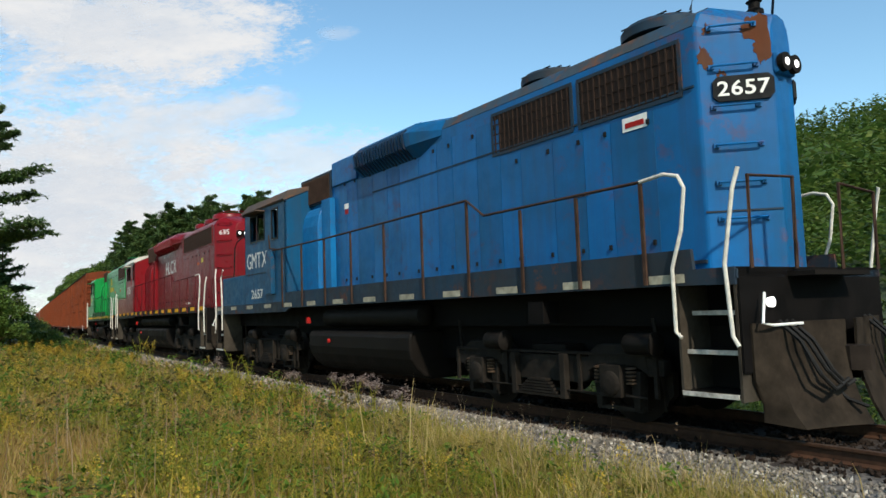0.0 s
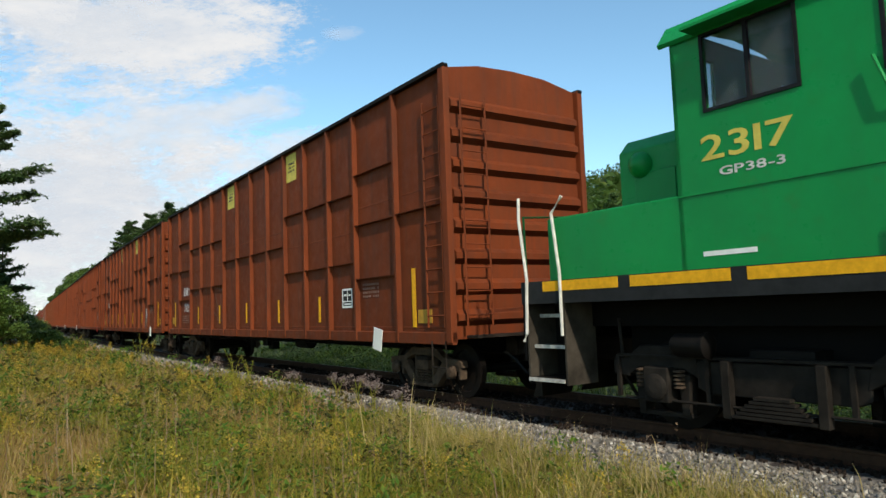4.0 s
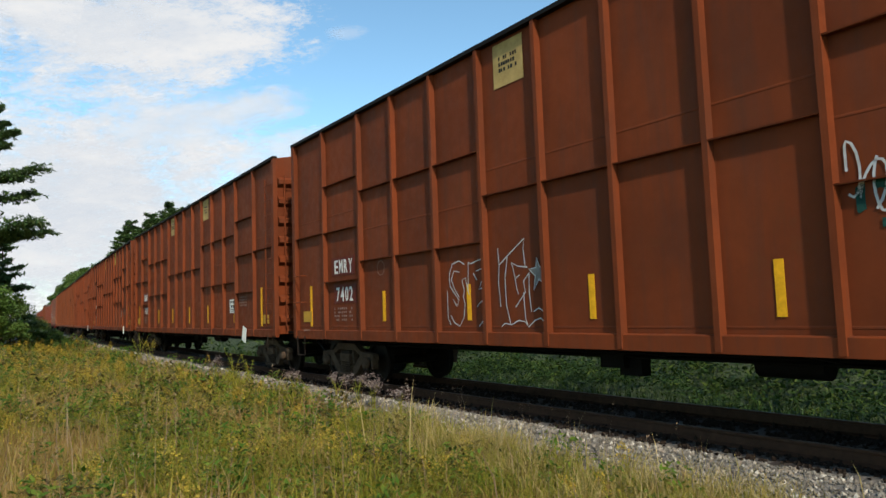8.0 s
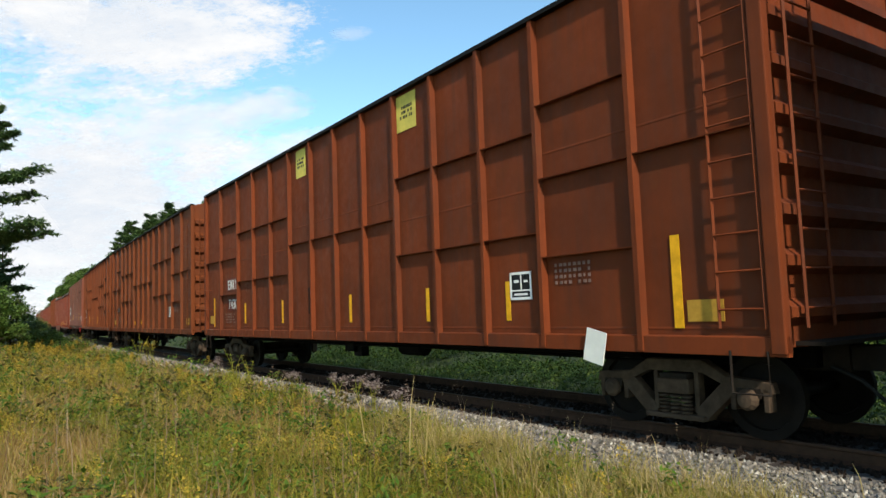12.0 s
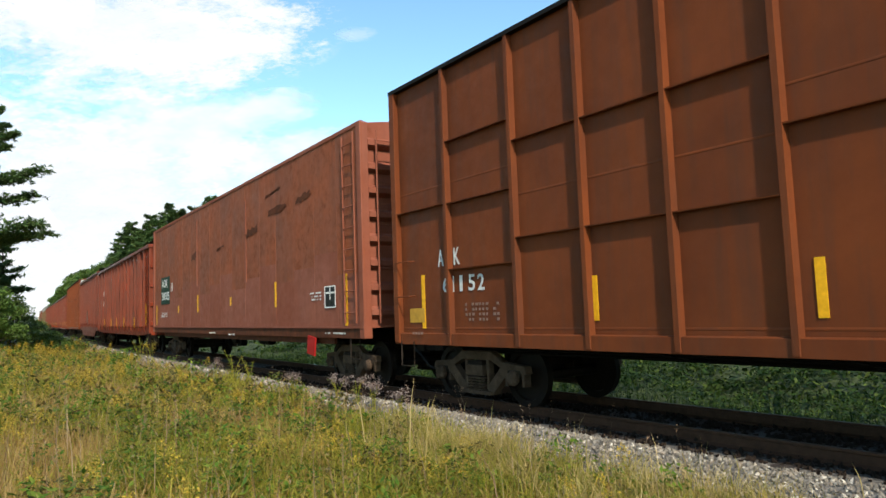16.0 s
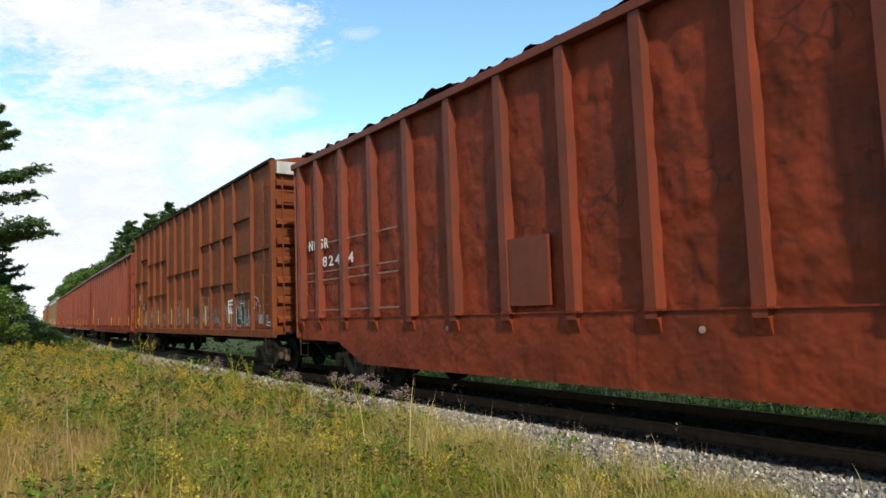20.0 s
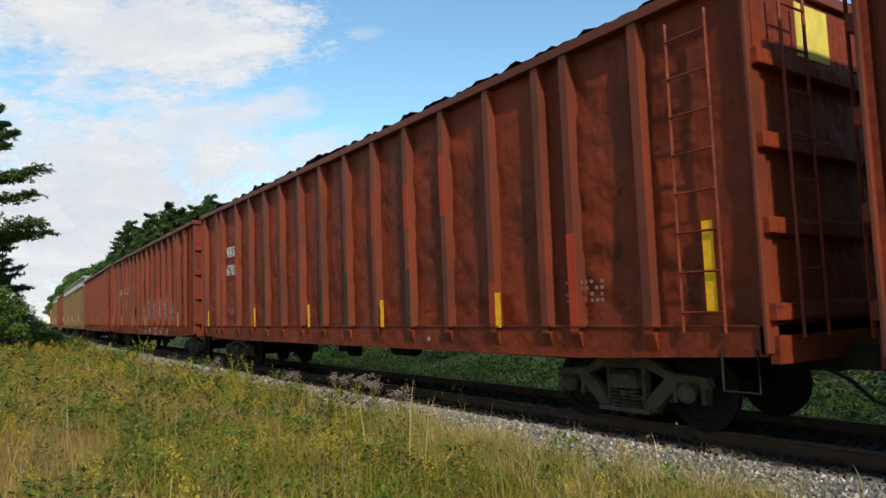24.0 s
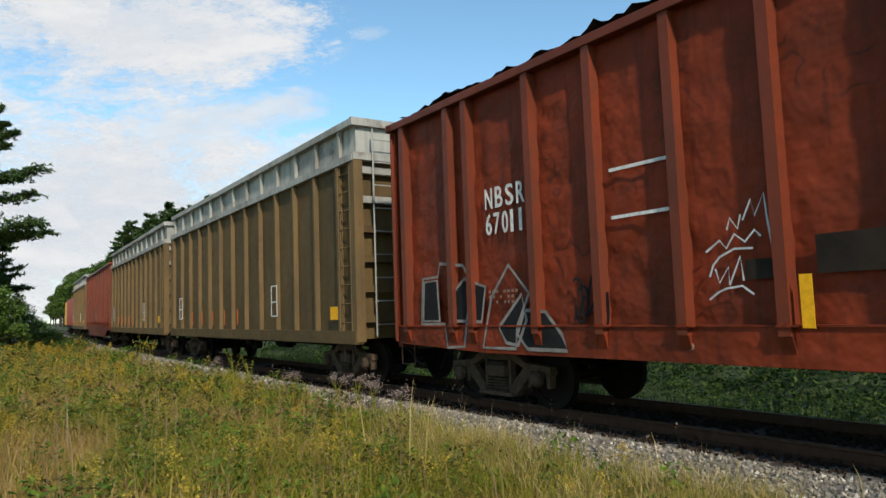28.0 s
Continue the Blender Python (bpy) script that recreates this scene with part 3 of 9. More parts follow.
def wheelset(parent, x, r, gauge=0.745, width=0.135):
    """An axle with two wheels that turns in its truck."""
    geo = Geo()
    geo.tube([(0, -1.0, 0), (0, 1.0, 0)], 0.075, 10)
    for sy in (-1, 1):
        c = sy * gauge
        prof = [(r * 0.2, -0.09), (r * 0.24, -0.085), (r * 0.45, -0.03), (r * 0.8, -0.03), (r * 0.83, -0.065), (r, -0.065), (r + 0.003, 0.03), (r + 0.028, 0.05), (r + 0.028, 0.07), (r * 0.83, 0.07),
                (r * 0.8, 0.03), (r * 0.45, 0.03), (r * 0.22, 0.07)]
        geo.lathe([(q, -sy * h * (-1)) if sy < 0 else (q, -h) for q, h in prof], (0, c, 0), "y", 22)
    ob = part("wheelset", geo, WHEEL, parent, smooth=True)
    ob.location = (x, 0, r)
    SPINNERS.append(ob)
    return ob


SPRINGS = []


def SPRING():
    """The mesh of one coil spring, made once."""
    if not SPRINGS:
        geo = Geo()
        for j in range(5):
            geo.lathe([(0.045, 0.0), (0.068, 0.008), (0.068, 0.024), (0.045, 0.032)], (0, 0, 0.045 * j), "z", 8)
        SPRINGS.append(geo.mesh("spring", DUSTY))
    return SPRINGS[0]


def freight_truck(root, x, r=0.435):
    """A three-piece freight truck: arched side frames round a nest of springs, a bolster and two wheelsets, under its wagon."""
    b = 0.93
    geo = Geo()
    geo.box(-0.19, 0.19, -1.1, 1.1, 0.5, 0.66)
    geo.box(-0.06, 0.06, -0.9, 0.9, 0.3, 0.5)
    truck = part("truck", geo, TRUCK, root, bevel=0.012)
    truck.location = (x, 0, 0)
    for sy in (-1, 1):
        y0, y1 = sy * 1.0 - 0.07, sy * 1.0 + 0.07
        geo = Geo()
        geo.prism([(-1.2, 0.5), (-1.17, 0.62), (-0.66, 0.66), (-0.38, 0.82), (0.38, 0.82), (0.66, 0.66), (1.17, 0.62), (1.2, 0.5), (0.7, 0.53), (0.36, 0.68), (-0.36, 0.68), (-0.7, 0.53)], y0, y1, "y")
        for sx in (-1, 1):
            geo.prism([(sx * 0.84, 0.55), (sx * 0.6, 0.58), (sx * 0.3, 0.3), (sx * 0.26, 0.16), (sx * 0.4, 0.15)], y0 - 0.002 * sy, y1 + 0.006 * sy, "y")
            geo.box(*sorted((sx * 0.25, sx * 0.31)), y0 + 0.01, y1 - 0.01, 0.22, 0.7)
            for d in (-0.19, 0.19):
                geo.prism([(sx * b + d - 0.035, 0.56), (sx * b + d + 0.035, 0.56), (sx * b + d + 0.03, 0.31), (sx * b + d - 0.03, 0.31)], y0, y1, "y")
        geo.box(-0.4, 0.4, sy * 1.0 - 0.13, sy * 1.0 + 0.13, 0.14, 0.2)
        frame_ = part("side_frame", geo, DUSTY, truck, bevel=0.012)
        for i in range(3):
            ob = part("spring", SPRING(), None, frame_)
            ob.location = (-0.15 + 0.15 * i, sy * 1.06, 0.2)
        part("bolster_end", Geo().box(-0.22, 0.22, sy * 1.02 - 0.1, sy * 1.02 + 0.1, 0.43, 0.6), DUSTY, frame_, bevel=0.012)
        for sx in (-1, 1):
            part("adapter", Geo().box(sx * b - 0.14, sx * b + 0.14, y0 - 0.01, y1 + 0.01, 0.45, 0.55), TRUCK, frame_)
            prof = [(0.115, 0.0), (0.115, sy * 0.05), (0.08, sy * 0.09), (0.03, sy * 0.1)]
            part("bearing_cap", Geo().lathe(prof, (sx * b, sy * 1.07, r), "y", 12), DUSTY, frame_)
    part("brake_beam", Geo().box(-0.5, -0.44, -0.8, 0.8, 0.32, 0.4).box(0.44, 0.5, -0.8, 0.8, 0.32, 0.4), TRUCK, truck)
    for sx in (-1, 1):
        wheelset(truck, sx * b, r)
    return truck


def coupler(root, x, sx):
    """Knuckle coupler and its draft box at one end."""
    geo = Geo().box(min(x, x - sx * 0.9), max(x, x - sx * 0.9), -0.17, 0.17, 0.68, 1.0)
    geo.prism([(x, -0.12), (x + sx * 0.36, -0.14), (x + sx * 0.52, -0.05), (x + sx * 0.5, 0.1), (x + sx * 0.34, 0.05), (x + sx * 0.3, 0.16), (x, 0.12)], 0.7, 0.96, "z")
    part("coupler", geo, TRUCK, root)
    hose = Geo().tube([(x - sx * 0.1, -0.35, 0.75), (x + sx * 0.2, -0.36, 0.62), (x + sx * 0.38, -0.3, 0.42), (x + sx * 0.55, -0.24, 0.35)], 0.022, 6)
    part("air_hose", hose, RUBBER, root)


def sill_step(root, x, y, z, material):
    geo = Geo().tube([(x - 0.2, y, z), (x - 0.2, y, z - 0.42), (x + 0.2, y, z - 0.42), (x + 0.2, y, z)], 0.014, 6)
    part("sill_step", geo, material, root)


def ladder(root, x, y, z0, z1, width, rungs, material, on_end=False, name="ladder"):
    """Stiles and rungs on a side (x is the ladder's middle) or an end (y is its middle)."""
    def at(u, out, z):
        return (x + out, y + u, z) if on_end else (x + u, y - out, z)
    geo = Geo()
    sgn = 1 if not on_end or x > 0 else -1
    for u in (-width / 2, width / 2):
        geo.tube([at(u, sgn * 0.05, z0), at(u, sgn * 0.05, z1)], 0.02, 4)
    lad = part(name, geo, material, root)
    for i in range(rungs):
        z = z0 + (z1 - z0) * (i + 0.5) / rungs
        part("rung", Geo().tube([at(-width / 2, sgn * 0.06, z), at(width / 2, sgn * 0.06, z)], 0.013, 5), material, lad)
    return lad


def underbody(root, half, z, material=BLACK):
    """Centre sill, crossbearers, brake gear and pipes below a wagon's floor."""
    geo = Geo().box(-half + 0.4, half - 0.4, -0.32, 0.32, z - 0.28, z + 0.06)
    for i in range(7):
        x = (i - 3) * half / 4.5
        geo.prism([(-1.45, z), (1.45, z), (1.45, z - 0.08), (0.35, z - 0.27), (-0.35, z - 0.27), (-1.45, z - 0.08)], x - 0.04, x + 0.04, "x")
    part("centre_sill", geo, material, root)
    res = Geo().lathe([(0.04, -0.42), (0.15, -0.38), (0.15, 0.38), (0.04, 0.42)], (1.6, -0.62, z - 0.24), "x", 12)
    part("brake_reservoir", res, material, root)
    val = Geo().box(-0.9, -0.5, -0.9, -0.55, z - 0.36, z - 0.08).box(-0.66, -0.3, -0.8, -0.62, z - 0.46, z - 0.25)
    part("brake_valve", val, material, root)
    for y, dz in ((-0.98, 0.14), (-0.86, 0.2), (-1.1, 0.1)):
        part("brake_pipe", Geo().tube([(-half + 2.2, y, z - dz), (-1.0, y, z - dz - 0.02), (1.0, y, z - dz), (half - 2.2, y, z - dz - 0.03)], 0.016, 5), material, root)


BOX_RIBS = (1.65, 3.28, 4.6, 5.9, 7.2, 8.5, 9.75, 11.05, 12.28, 13.55, 14.85, 16.1, 17.72)
BOX_RAILS = ((0.1, 1.65, 3.23), (1.65, 3.28, 4.22), (1.65, 3.28, 3.21), (1.65, 3.28, 2.15), (3.28, 7.2, 3.88), (3.28, 7.2, 2.49), (7.2, 12.28, 3.17), (12.28, 16.1, 3.88), (12.28, 16.1, 2.49),
             (16.1, 17.72, 4.22), (16.1, 17.72, 3.21), (16.1, 17.72, 2.15), (17.72, 19.4, 3.23))


def boxcar(name, material, label):
    """A tall sixty-foot boxcar with stepped stiffeners on its sides."""
    h = 9.72
    root = tagged(new(name), label, "boxcar", "wagons of the passing train")
    z0, z1 = 1.0, 5.47
    geo = Geo().prism([(-1.48, z0), (1.48, z0), (1.48, z1), (0.75, z1 + 0.14), (0, z1 + 0.17), (-0.75, z1 + 0.14), (-1.48, z1)], -h + 0.12, h - 0.12, "x")
    part("body", geo, material, root, bevel=0.01)
    rib = Geo().prism([(-0.05, -1.478), (-0.035, -1.575), (0.035, -1.575), (0.05, -1.478)], z0 - 0.05, z1 - 0.02, "z").mesh("rib", material)
    for turn in (Matrix.Identity(4), HALF_TURN):
        for u in BOX_RIBS:
            ob = part("rib", rib, None, root)
            ob.matrix_local = turn @ Matrix.Translation((u - h, 0, 0))
        for a, b, z in BOX_RAILS:
            seg = Geo().prism([(-1.478, z - 0.012), (-1.566, z - 0.02), (-1.57, z - 0.004), (-1.478, z + 0.004)], a - h, b - h, "x")
            ob = part("stiffener", seg, material, root)
            ob.matrix_local = turn
        for a, b, z in ((0.15, 1.65, 1.2), (1.65, 17.72, 1.2), (17.72, 19.3, 1.2), (0.15, 1.65, 3.55), (1.65, 3.28, 3.55), (7.2, 12.28, 3.55), (3.28, 7.2, 3.1), (12.28, 16.1, 3.1), (16.1, 17.72, 3.55), (17.72, 19.3, 3.55)):
            part("weld_seam", Geo().prism([(-1.478, z - 0.02), (-1.4835, z - 0.014), (-1.4835, z + 0.004), (-1.478, z + 0.02)], a - h, b - h, "x"), material, root).matrix_local = turn
        ob = part("top_chord", Geo().box(-h, h, -1.585, -1.47, z1 - 0.04, z1 + 0.025), SOOT, root)
        ob.matrix_local = turn
        ob = part("side_sill", Geo().prism([(-1.555, 0.93), (-1.555, 1.11), (-1.53, 1.125), (-1.48, 1.125), (-1.48, 0.93)], -h, h, "x"), material, root)
        ob.matrix_local = turn
        for sx in (-1, 1):
            ob = part("corner_post", Geo().prism([(sx * h, -1.58), (sx * (h - 0.16), -1.58), (sx * (h - 0.16), -1.46), (sx * h, -1.46)], 0.95, z1, "z"), material, root, bevel=0.015)
            ob.matrix_local = turn
        ladder(root, 0, 0, 1.2, 5.0, 0.5, 10, material).matrix_local = turn @ Matrix.Translation((h - 0.45, -1.5, 0))
        grab = Geo()
        for z in (1.75, 2.35):
            grab.tube([(-h + 0.12, -1.55, z), (-h + 0.12, -1.62, z), (-h + 0.6, -1.62, z), (-h + 0.6, -1.5, z)], 0.012, 5)
        part("grab_irons", grab, material, root).matrix_local = turn
        for sx in (-1, 1):
            sill_step(root, sx * (h - 0.4), 1.56 if turn is HALF_TURN else -1.56, 0.98, TRUCK)
    for sx in (-1, 1):
        end = sx * (h - 0.12)
        for i in range(8):
            z = 1.35 + i * 0.5
            part("end_beam", Geo().prism([(end, z - 0.13), (end + sx * 0.11, z - 0.05), (end + sx * 0.11, z + 0.05), (end, z + 0.13)], -1.42, 1.42, "y"), material, root)
        ladder(root, sx * (h + 0.02), -1.05, 1.2, 5.0, 0.5, 10, material, True, "end_ladder")
        coupler(root, end, sx)
        part("end_platform", Geo().box(min(end, end + sx * 0.3), max(end, end + sx * 0.3), -1.2, 1.2, 1.02, 1.06), TRUCK, root)
    underbody(root, h, 1.0)
    for sx in (-1, 1):
        freight_truck(root, sx * 8.05)
    return root, h


def strip_row(root, h, us, z0=1.3, z1=1.86, w=0.1, y=-1.487):
    for u in us:
        plate("reflective_strip", u - h - w / 2, u - h + w / 2, z0, z1, y, YELLOW, root)


def stencil_block(root, x, z, cols, rows, y, material, w=0.12, hgt=0.07, gap=0.05):
    """Small stencilled lines, too small to read."""
    rng = random.Random(int(abs(x * 100) + abs(z * 100)))
    geo = Geo()
    cols, rows, w, hgt, gap = cols * 2, rows + rows // 2, w * 0.5, hgt * 0.6, gap * 0.5
    for r in range(rows):
        for c in range(cols):
            if rng.random() < 0.75:
                geo.box(x + c * (w + gap), x + c * (w + gap) + w * rng.uniform(0.6, 1), y - 0.003, y + 0.001, z - r * (hgt + 0.035), z - r * (hgt + 0.035) + hgt)
    part("stencilled_data", geo, material, root)["kind"] = "stuff"


def boxcar_marks(root, h, mark, number, seed, patches=True, strips=(), card="white", worn=False, ends=True, front=(18.15, 1.2, 2.22), shift=0.0):
    """What is painted on or stuck to one boxcar's side."""
    y = -1.487
    rng = random.Random(seed)
    if worn:
        drop = 0.17 if shift else 0.0
        stencilled("reporting_mark", mark, 1.0 + shift - h, 1.6 + shift - h, 2.38 - drop, 2.65 - drop, y - 0.006, STENCIL, root)
        stencilled("wagon_number", number, 1.12 + shift - h, 2.2 + shift - h, 1.95 - drop, 2.2 - drop, y - 0.006, STENCIL, root)
    else:
        stencilled("reporting_mark", mark, 2.25 + shift - h, 3.05 + shift - h, 2.3, 2.58, y - 0.006, STENCIL, root)
        stencilled("wagon_number", number, 2.32 + shift - h, 3.05 + shift - h, 1.72, 2.01, y - 0.006, STENCIL, root)
    if not worn:
        plate("repainted_patch", 2.1 + shift - h, 3.15 + shift - h, 2.26, 2.64, y, paint_patch, root, 0.003)
        plate("repainted_patch", 2.2 + shift - h, 3.2 + shift - h, 1.68, 2.06, y, paint_patch, root, 0.003)
    if ends:
        plate("reflective_strip", 0.78 - h, 0.88 - h, 1.2, 2.1, y, YELLOW, root)
        plate("reflective_strip", front[0] - h, front[0] + 0.12 - h, front[1], front[2], y - 0.006, YELLOW, root)
    strip_row(root, h, strips)
    if front[1] < 1.4:
        plate("stencil_plate", 18.32 - h, 18.76 - h, 1.27, 1.5, y, OCHRE, root, 0.006)
    plate("stencil_plate", 0.4 - h, 0.85 - h, 1.3, 1.54, y, OCHRE, root, 0.006)
    for u in ((7.87, 12.67) if patches else ()):
        s = rng.uniform(0.85, 1.15)
        plate("yellow_paint_patch", u - h - 0.29 * s, u - h + 0.29 * s, 4.72, 5.38, y, FADED_YELLOW if number in ("7402", "7427") else PALE_YELLOW, root, 0.004)
        stencil_block(root, u - h - 0.2, 5.12, 4, 2, y - 0.005, SIGN_BLACK, 0.08, 0.09, 0.025)
    board = plate("consolidated_stencil", 15.4 - h, 15.8 - h, 1.62, 1.95, y, SIGN_BLACK, root, 0.004)
    geo = Geo()
    for a, b, c, d in ((15.37, 15.83, 1.59, 1.625), (15.37, 15.83, 1.945, 1.98), (15.37, 15.405, 1.59, 1.98), (15.795, 15.83, 1.59, 1.98), (15.6, 15.62, 1.73, 1.95), (15.41, 15.79, 1.71, 1.73), (15.46, 15.56, 1.83, 1.87),
                       (15.67, 15.75, 1.83, 1.86), (15.46, 15.74, 1.65, 1.68)):
        geo.box(a - h, b - h, y - 0.008, y - 0.002, c, d)
    part("white_border", geo, WHITE, board)
    stencil_block(root, 16.3 - h, 2.0, 4, 3, y - 0.003, FADED)
    stencil_block(root, 2.0 - h, 1.55, 5, 3, y - 0.003, FADED)
    stencil_block(root, 0.6 - h, 1.1, 2, 1, -1.58, FADED)
    ring = Geo()
    for j in range(24):
        a, b = j * math.pi / 12, (j + 1) * math.pi / 12
        ring.face([(4.0 - h + q * math.cos(c), y - 0.003, 2.3 + q * math.sin(c)) for q, c in ((0.14, a), (0.14, b), (0.127, b), (0.127, a))])
    if not worn:
        part("round_badge", ring, FADED, root)
    if card:
        tilt = {"white": rng.uniform(-12, 18), "red": 0}[card]
        ob = part("hanging_card", Geo().box(-0.16, 0.16, -0.006, 0.006, -0.2, 0.2), PAPER if card == "white" else SIGN_RED, root, "white card hung on the sill" if card == "white" else "red tag hung on the sill")
        ob.matrix_local = pose(17.05 - h, -1.6, 0.98, 0, tilt, 0)


paint_patch = paint("repainted_dark_red_patch", (0.1, 0.017, 0.011), (0.14, 0.027, 0.013), 0.2, 0.2, 0.5, 0.1)


def plain_boxcar(label):
    """A boxcar whose sides were sheeted over smooth, over a deep sill."""
    h = 9.7
    root = tagged(new("smooth_sided_boxcar"), label, "boxcar", "wagons of the passing train")
    geo = Geo().prism([(-1.55, 1.22), (1.55, 1.22), (1.55, 5.26), (0.75, 5.38), (-0.75, 5.38), (-1.55, 5.26)], -h + 0.12, h - 0.12, "x")
    part("body", geo, BOX_PINK, root, bevel=0.01)
    rng = random.Random(8)
    for i in range(16):
        for sy in (-1, 1):
            u = -h + 0.15 + i * 1.205
            lift = rng.uniform(0.002, 0.012)
            low = 2.3 + 0.25 * (i % 3)
            y = sy * (1.55 + lift)
            part("side_sheet", Geo().box(u + 0.004, u + 1.2, min(y, sy * 1.55), max(y, sy * 1.55), low, 5.2), BOX_RUSTY, root)
            part("lower_side_sheet", Geo().box(u + 0.004, u + 1.2, min(y, sy * 1.55), max(y, sy * 1.55), 1.24, low - 0.004), BOX_PINK, root)
    for a, b, c, d in ((12.2, 12.32, 2.46, 3.7), (12.2, 12.32, 3.8, 4.75), (7.0, 7.06, 2.6, 4.9)):
        part("weld_lap", Geo().box(a - h, b - h, -1.575, -1.55, c, d), BOX_PINK, root)
    # dents in the side, their shade painted as flat dark patches
    for a, b, c, d in ((14.1, 15.4, 4.05, 4.25), (12.35, 13.3, 3.7, 3.95), (16.0, 16.9, 4.1, 4.3), (9.4, 10.2, 3.6, 3.72), (6.3, 7.0, 3.5, 3.8), (13.9, 15.0, 4.6, 4.68)):
        sprayed_block(root, h, ragged(((a, c), (b, c + 0.08), (b - 0.05, d), (a + 0.1, d - 0.06)), int(a * 9), 6, 0.045), -1.567, RUST_DENT_SHADE, RUST_DENT_SHADE, 0.004)
    part("lower_lip", Geo().box(-h, h, -1.6, 1.6, 1.2, 1.235), BOX_PINK, root)
    for sy in (-1, 1):
        part("deep_side_sill", Geo().prism([(sy * 1.42, 0.86), (sy * 1.46, 0.86), (sy * 1.46, 1.2), (sy * 1.36, 1.2)], -h + 1.6, h - 1.6, "x"), RUST_DENT_SHADE, root)
        part("side_sill", Geo().box(-h, h, min(sy * 1.4, sy * 1.57), max(sy * 1.4, sy * 1.57), 1.0, 1.2), RUST_DENT_SHADE, root)
        part("top_chord", Geo().box(-h, h, min(sy * 1.5, sy * 1.575), max(sy * 1.5, sy * 1.575), 5.2, 5.28), BOX_PINK, root)
    for sx in (-1, 1):
        end = sx * (h - 0.12)
        for sy in (-1, 1):
            part("corner_post", Geo().box(min(end - sx * 0.05, end + sx * 0.14), max(end - sx * 0.05, end + sx * 0.14), sy * 1.5 - 0.09, sy * 1.5 + 0.09, 1.0, 5.26), BOX_PINK, root, bevel=0.015)
        for i in range(8):
            z = 1.5 + i * 0.48
            part("end_beam", Geo().prism([(end, z - 0.12), (end + sx * 0.12, z - 0.05), (end + sx * 0.12, z + 0.05), (end, z + 0.12)], -1.4, 1.4, "y"), BOX_PINK, root)
        ladder(root, sx * (h + 0.02), -1.0, 1.3, 5.1, 0.5, 9, BOX_PINK, True, "end_ladder")
        coupler(root, end, sx)
        for sy in (-1, 1):
            sill_step(root, sx * (h - 0.45), sy * 1.55, 1.02, TRUCK)
    ladder(root, h - 0.5, -1.56, 1.3, 5.1, 0.5, 9, BOX_PINK)
    crossover = Geo()
    for i in range(5):
        crossover.box(h - 0.1, h + 0.3, -0.7 + i * 0.35 - 0.05, -0.7 + i * 0.35 + 0.05, 5.3, 5.36)
    part("roof_walkway", crossover, TRUCK, root)
    underbody(root, h, 1.05)
    for sx in (-1, 1):
        freight_truck(root, sx * 7.98)
    y = -1.566
    plate("dark_number_panel", 1.45 - h, 2.95 - h, 2.12, 3.2, y, GREEN_DARK, root)
    lettering("reporting_mark", "AOK", 1.6 - h, 2.6 - h, 2.78, 3.1, y - 0.007, STENCIL, root)
    lettering("wagon_number", "31015", 1.55 - h, 2.9 - h, 2.28, 2.6, y - 0.007, STENCIL, root)
    stencil_block(root, 1.5 - h, 1.75, 7, 2, y - 0.003, STENCIL, 0.12, 0.06, 0.03)
    for u, z0, z1 in ((0.62, 1.3, 2.1), (4.4, 1.75, 2.0), (7.15, 1.72, 2.3), (10.85, 1.85, 2.1), (14.6, 1.72, 2.35), (18.62, 1.25, 2.3)):
        plate("reflective_strip", u - h - 0.06, u - h + 0.06, z0, z1, y, YELLOW, root)
    board = plate("consolidated_stencil", 17.6 - h, 18.1 - h, 1.65, 2.07, y, SIGN_BLACK, root)
    geo = Geo()
    for a, b, c, d in ((17.58, 18.12, 1.63, 1.65), (17.58, 18.12, 2.07, 2.09), (17.58, 17.6, 1.63, 2.09), (18.1, 18.12, 1.63, 2.09), (17.84, 17.86, 1.8, 2.07), (17.65, 17.8, 1.93, 1.96), (17.9, 18.06, 1.93, 1.96)):
        geo.box(a - h, b - h, y - 0.01, y - 0.003, c, d)
    part("white_border", geo, WHITE, board)
    stencil_block(root, 16.8 - h, 1.95, 4, 2, y - 0.003, STENCIL, 0.12, 0.06, 0.03)
    geo = Geo()
    for a, b, c, d in ((3.2, 3.45, 2.6, 2.63), (3.2, 3.45, 2.87, 2.9), (3.2, 3.23, 2.6, 2.9), (3.42, 3.45, 2.6, 2.9)):
        geo.box(a - h, b - h, y - 0.006, y, c, d)
    part("stencilled_square", geo, STENCIL, root)
    ob = part("hanging_tag", Geo().box(-0.2, 0.2, -0.02, 0.02, -0.2, 0.2), SIGN_RED, root, "crumpled red tag hung on the sill")
    ob.matrix_local = pose(16.9 - h, -1.6, 0.82, 0, 8, 0)
    stencil_block(root, 17.6 - h, 1.08, 8, 1, -1.575, STENCIL, 0.1, 0.06, 0.03)
    stencil_block(root, 8.6 - h, 1.02, 8, 1, -1.58, STENCIL, 0.07, 0.08, 0.02)
    stencil_block(root, 10.7 - h, 0.98, 6, 1, -1.58, STENCIL, 0.07, 0.08, 0.02)
    return root, h


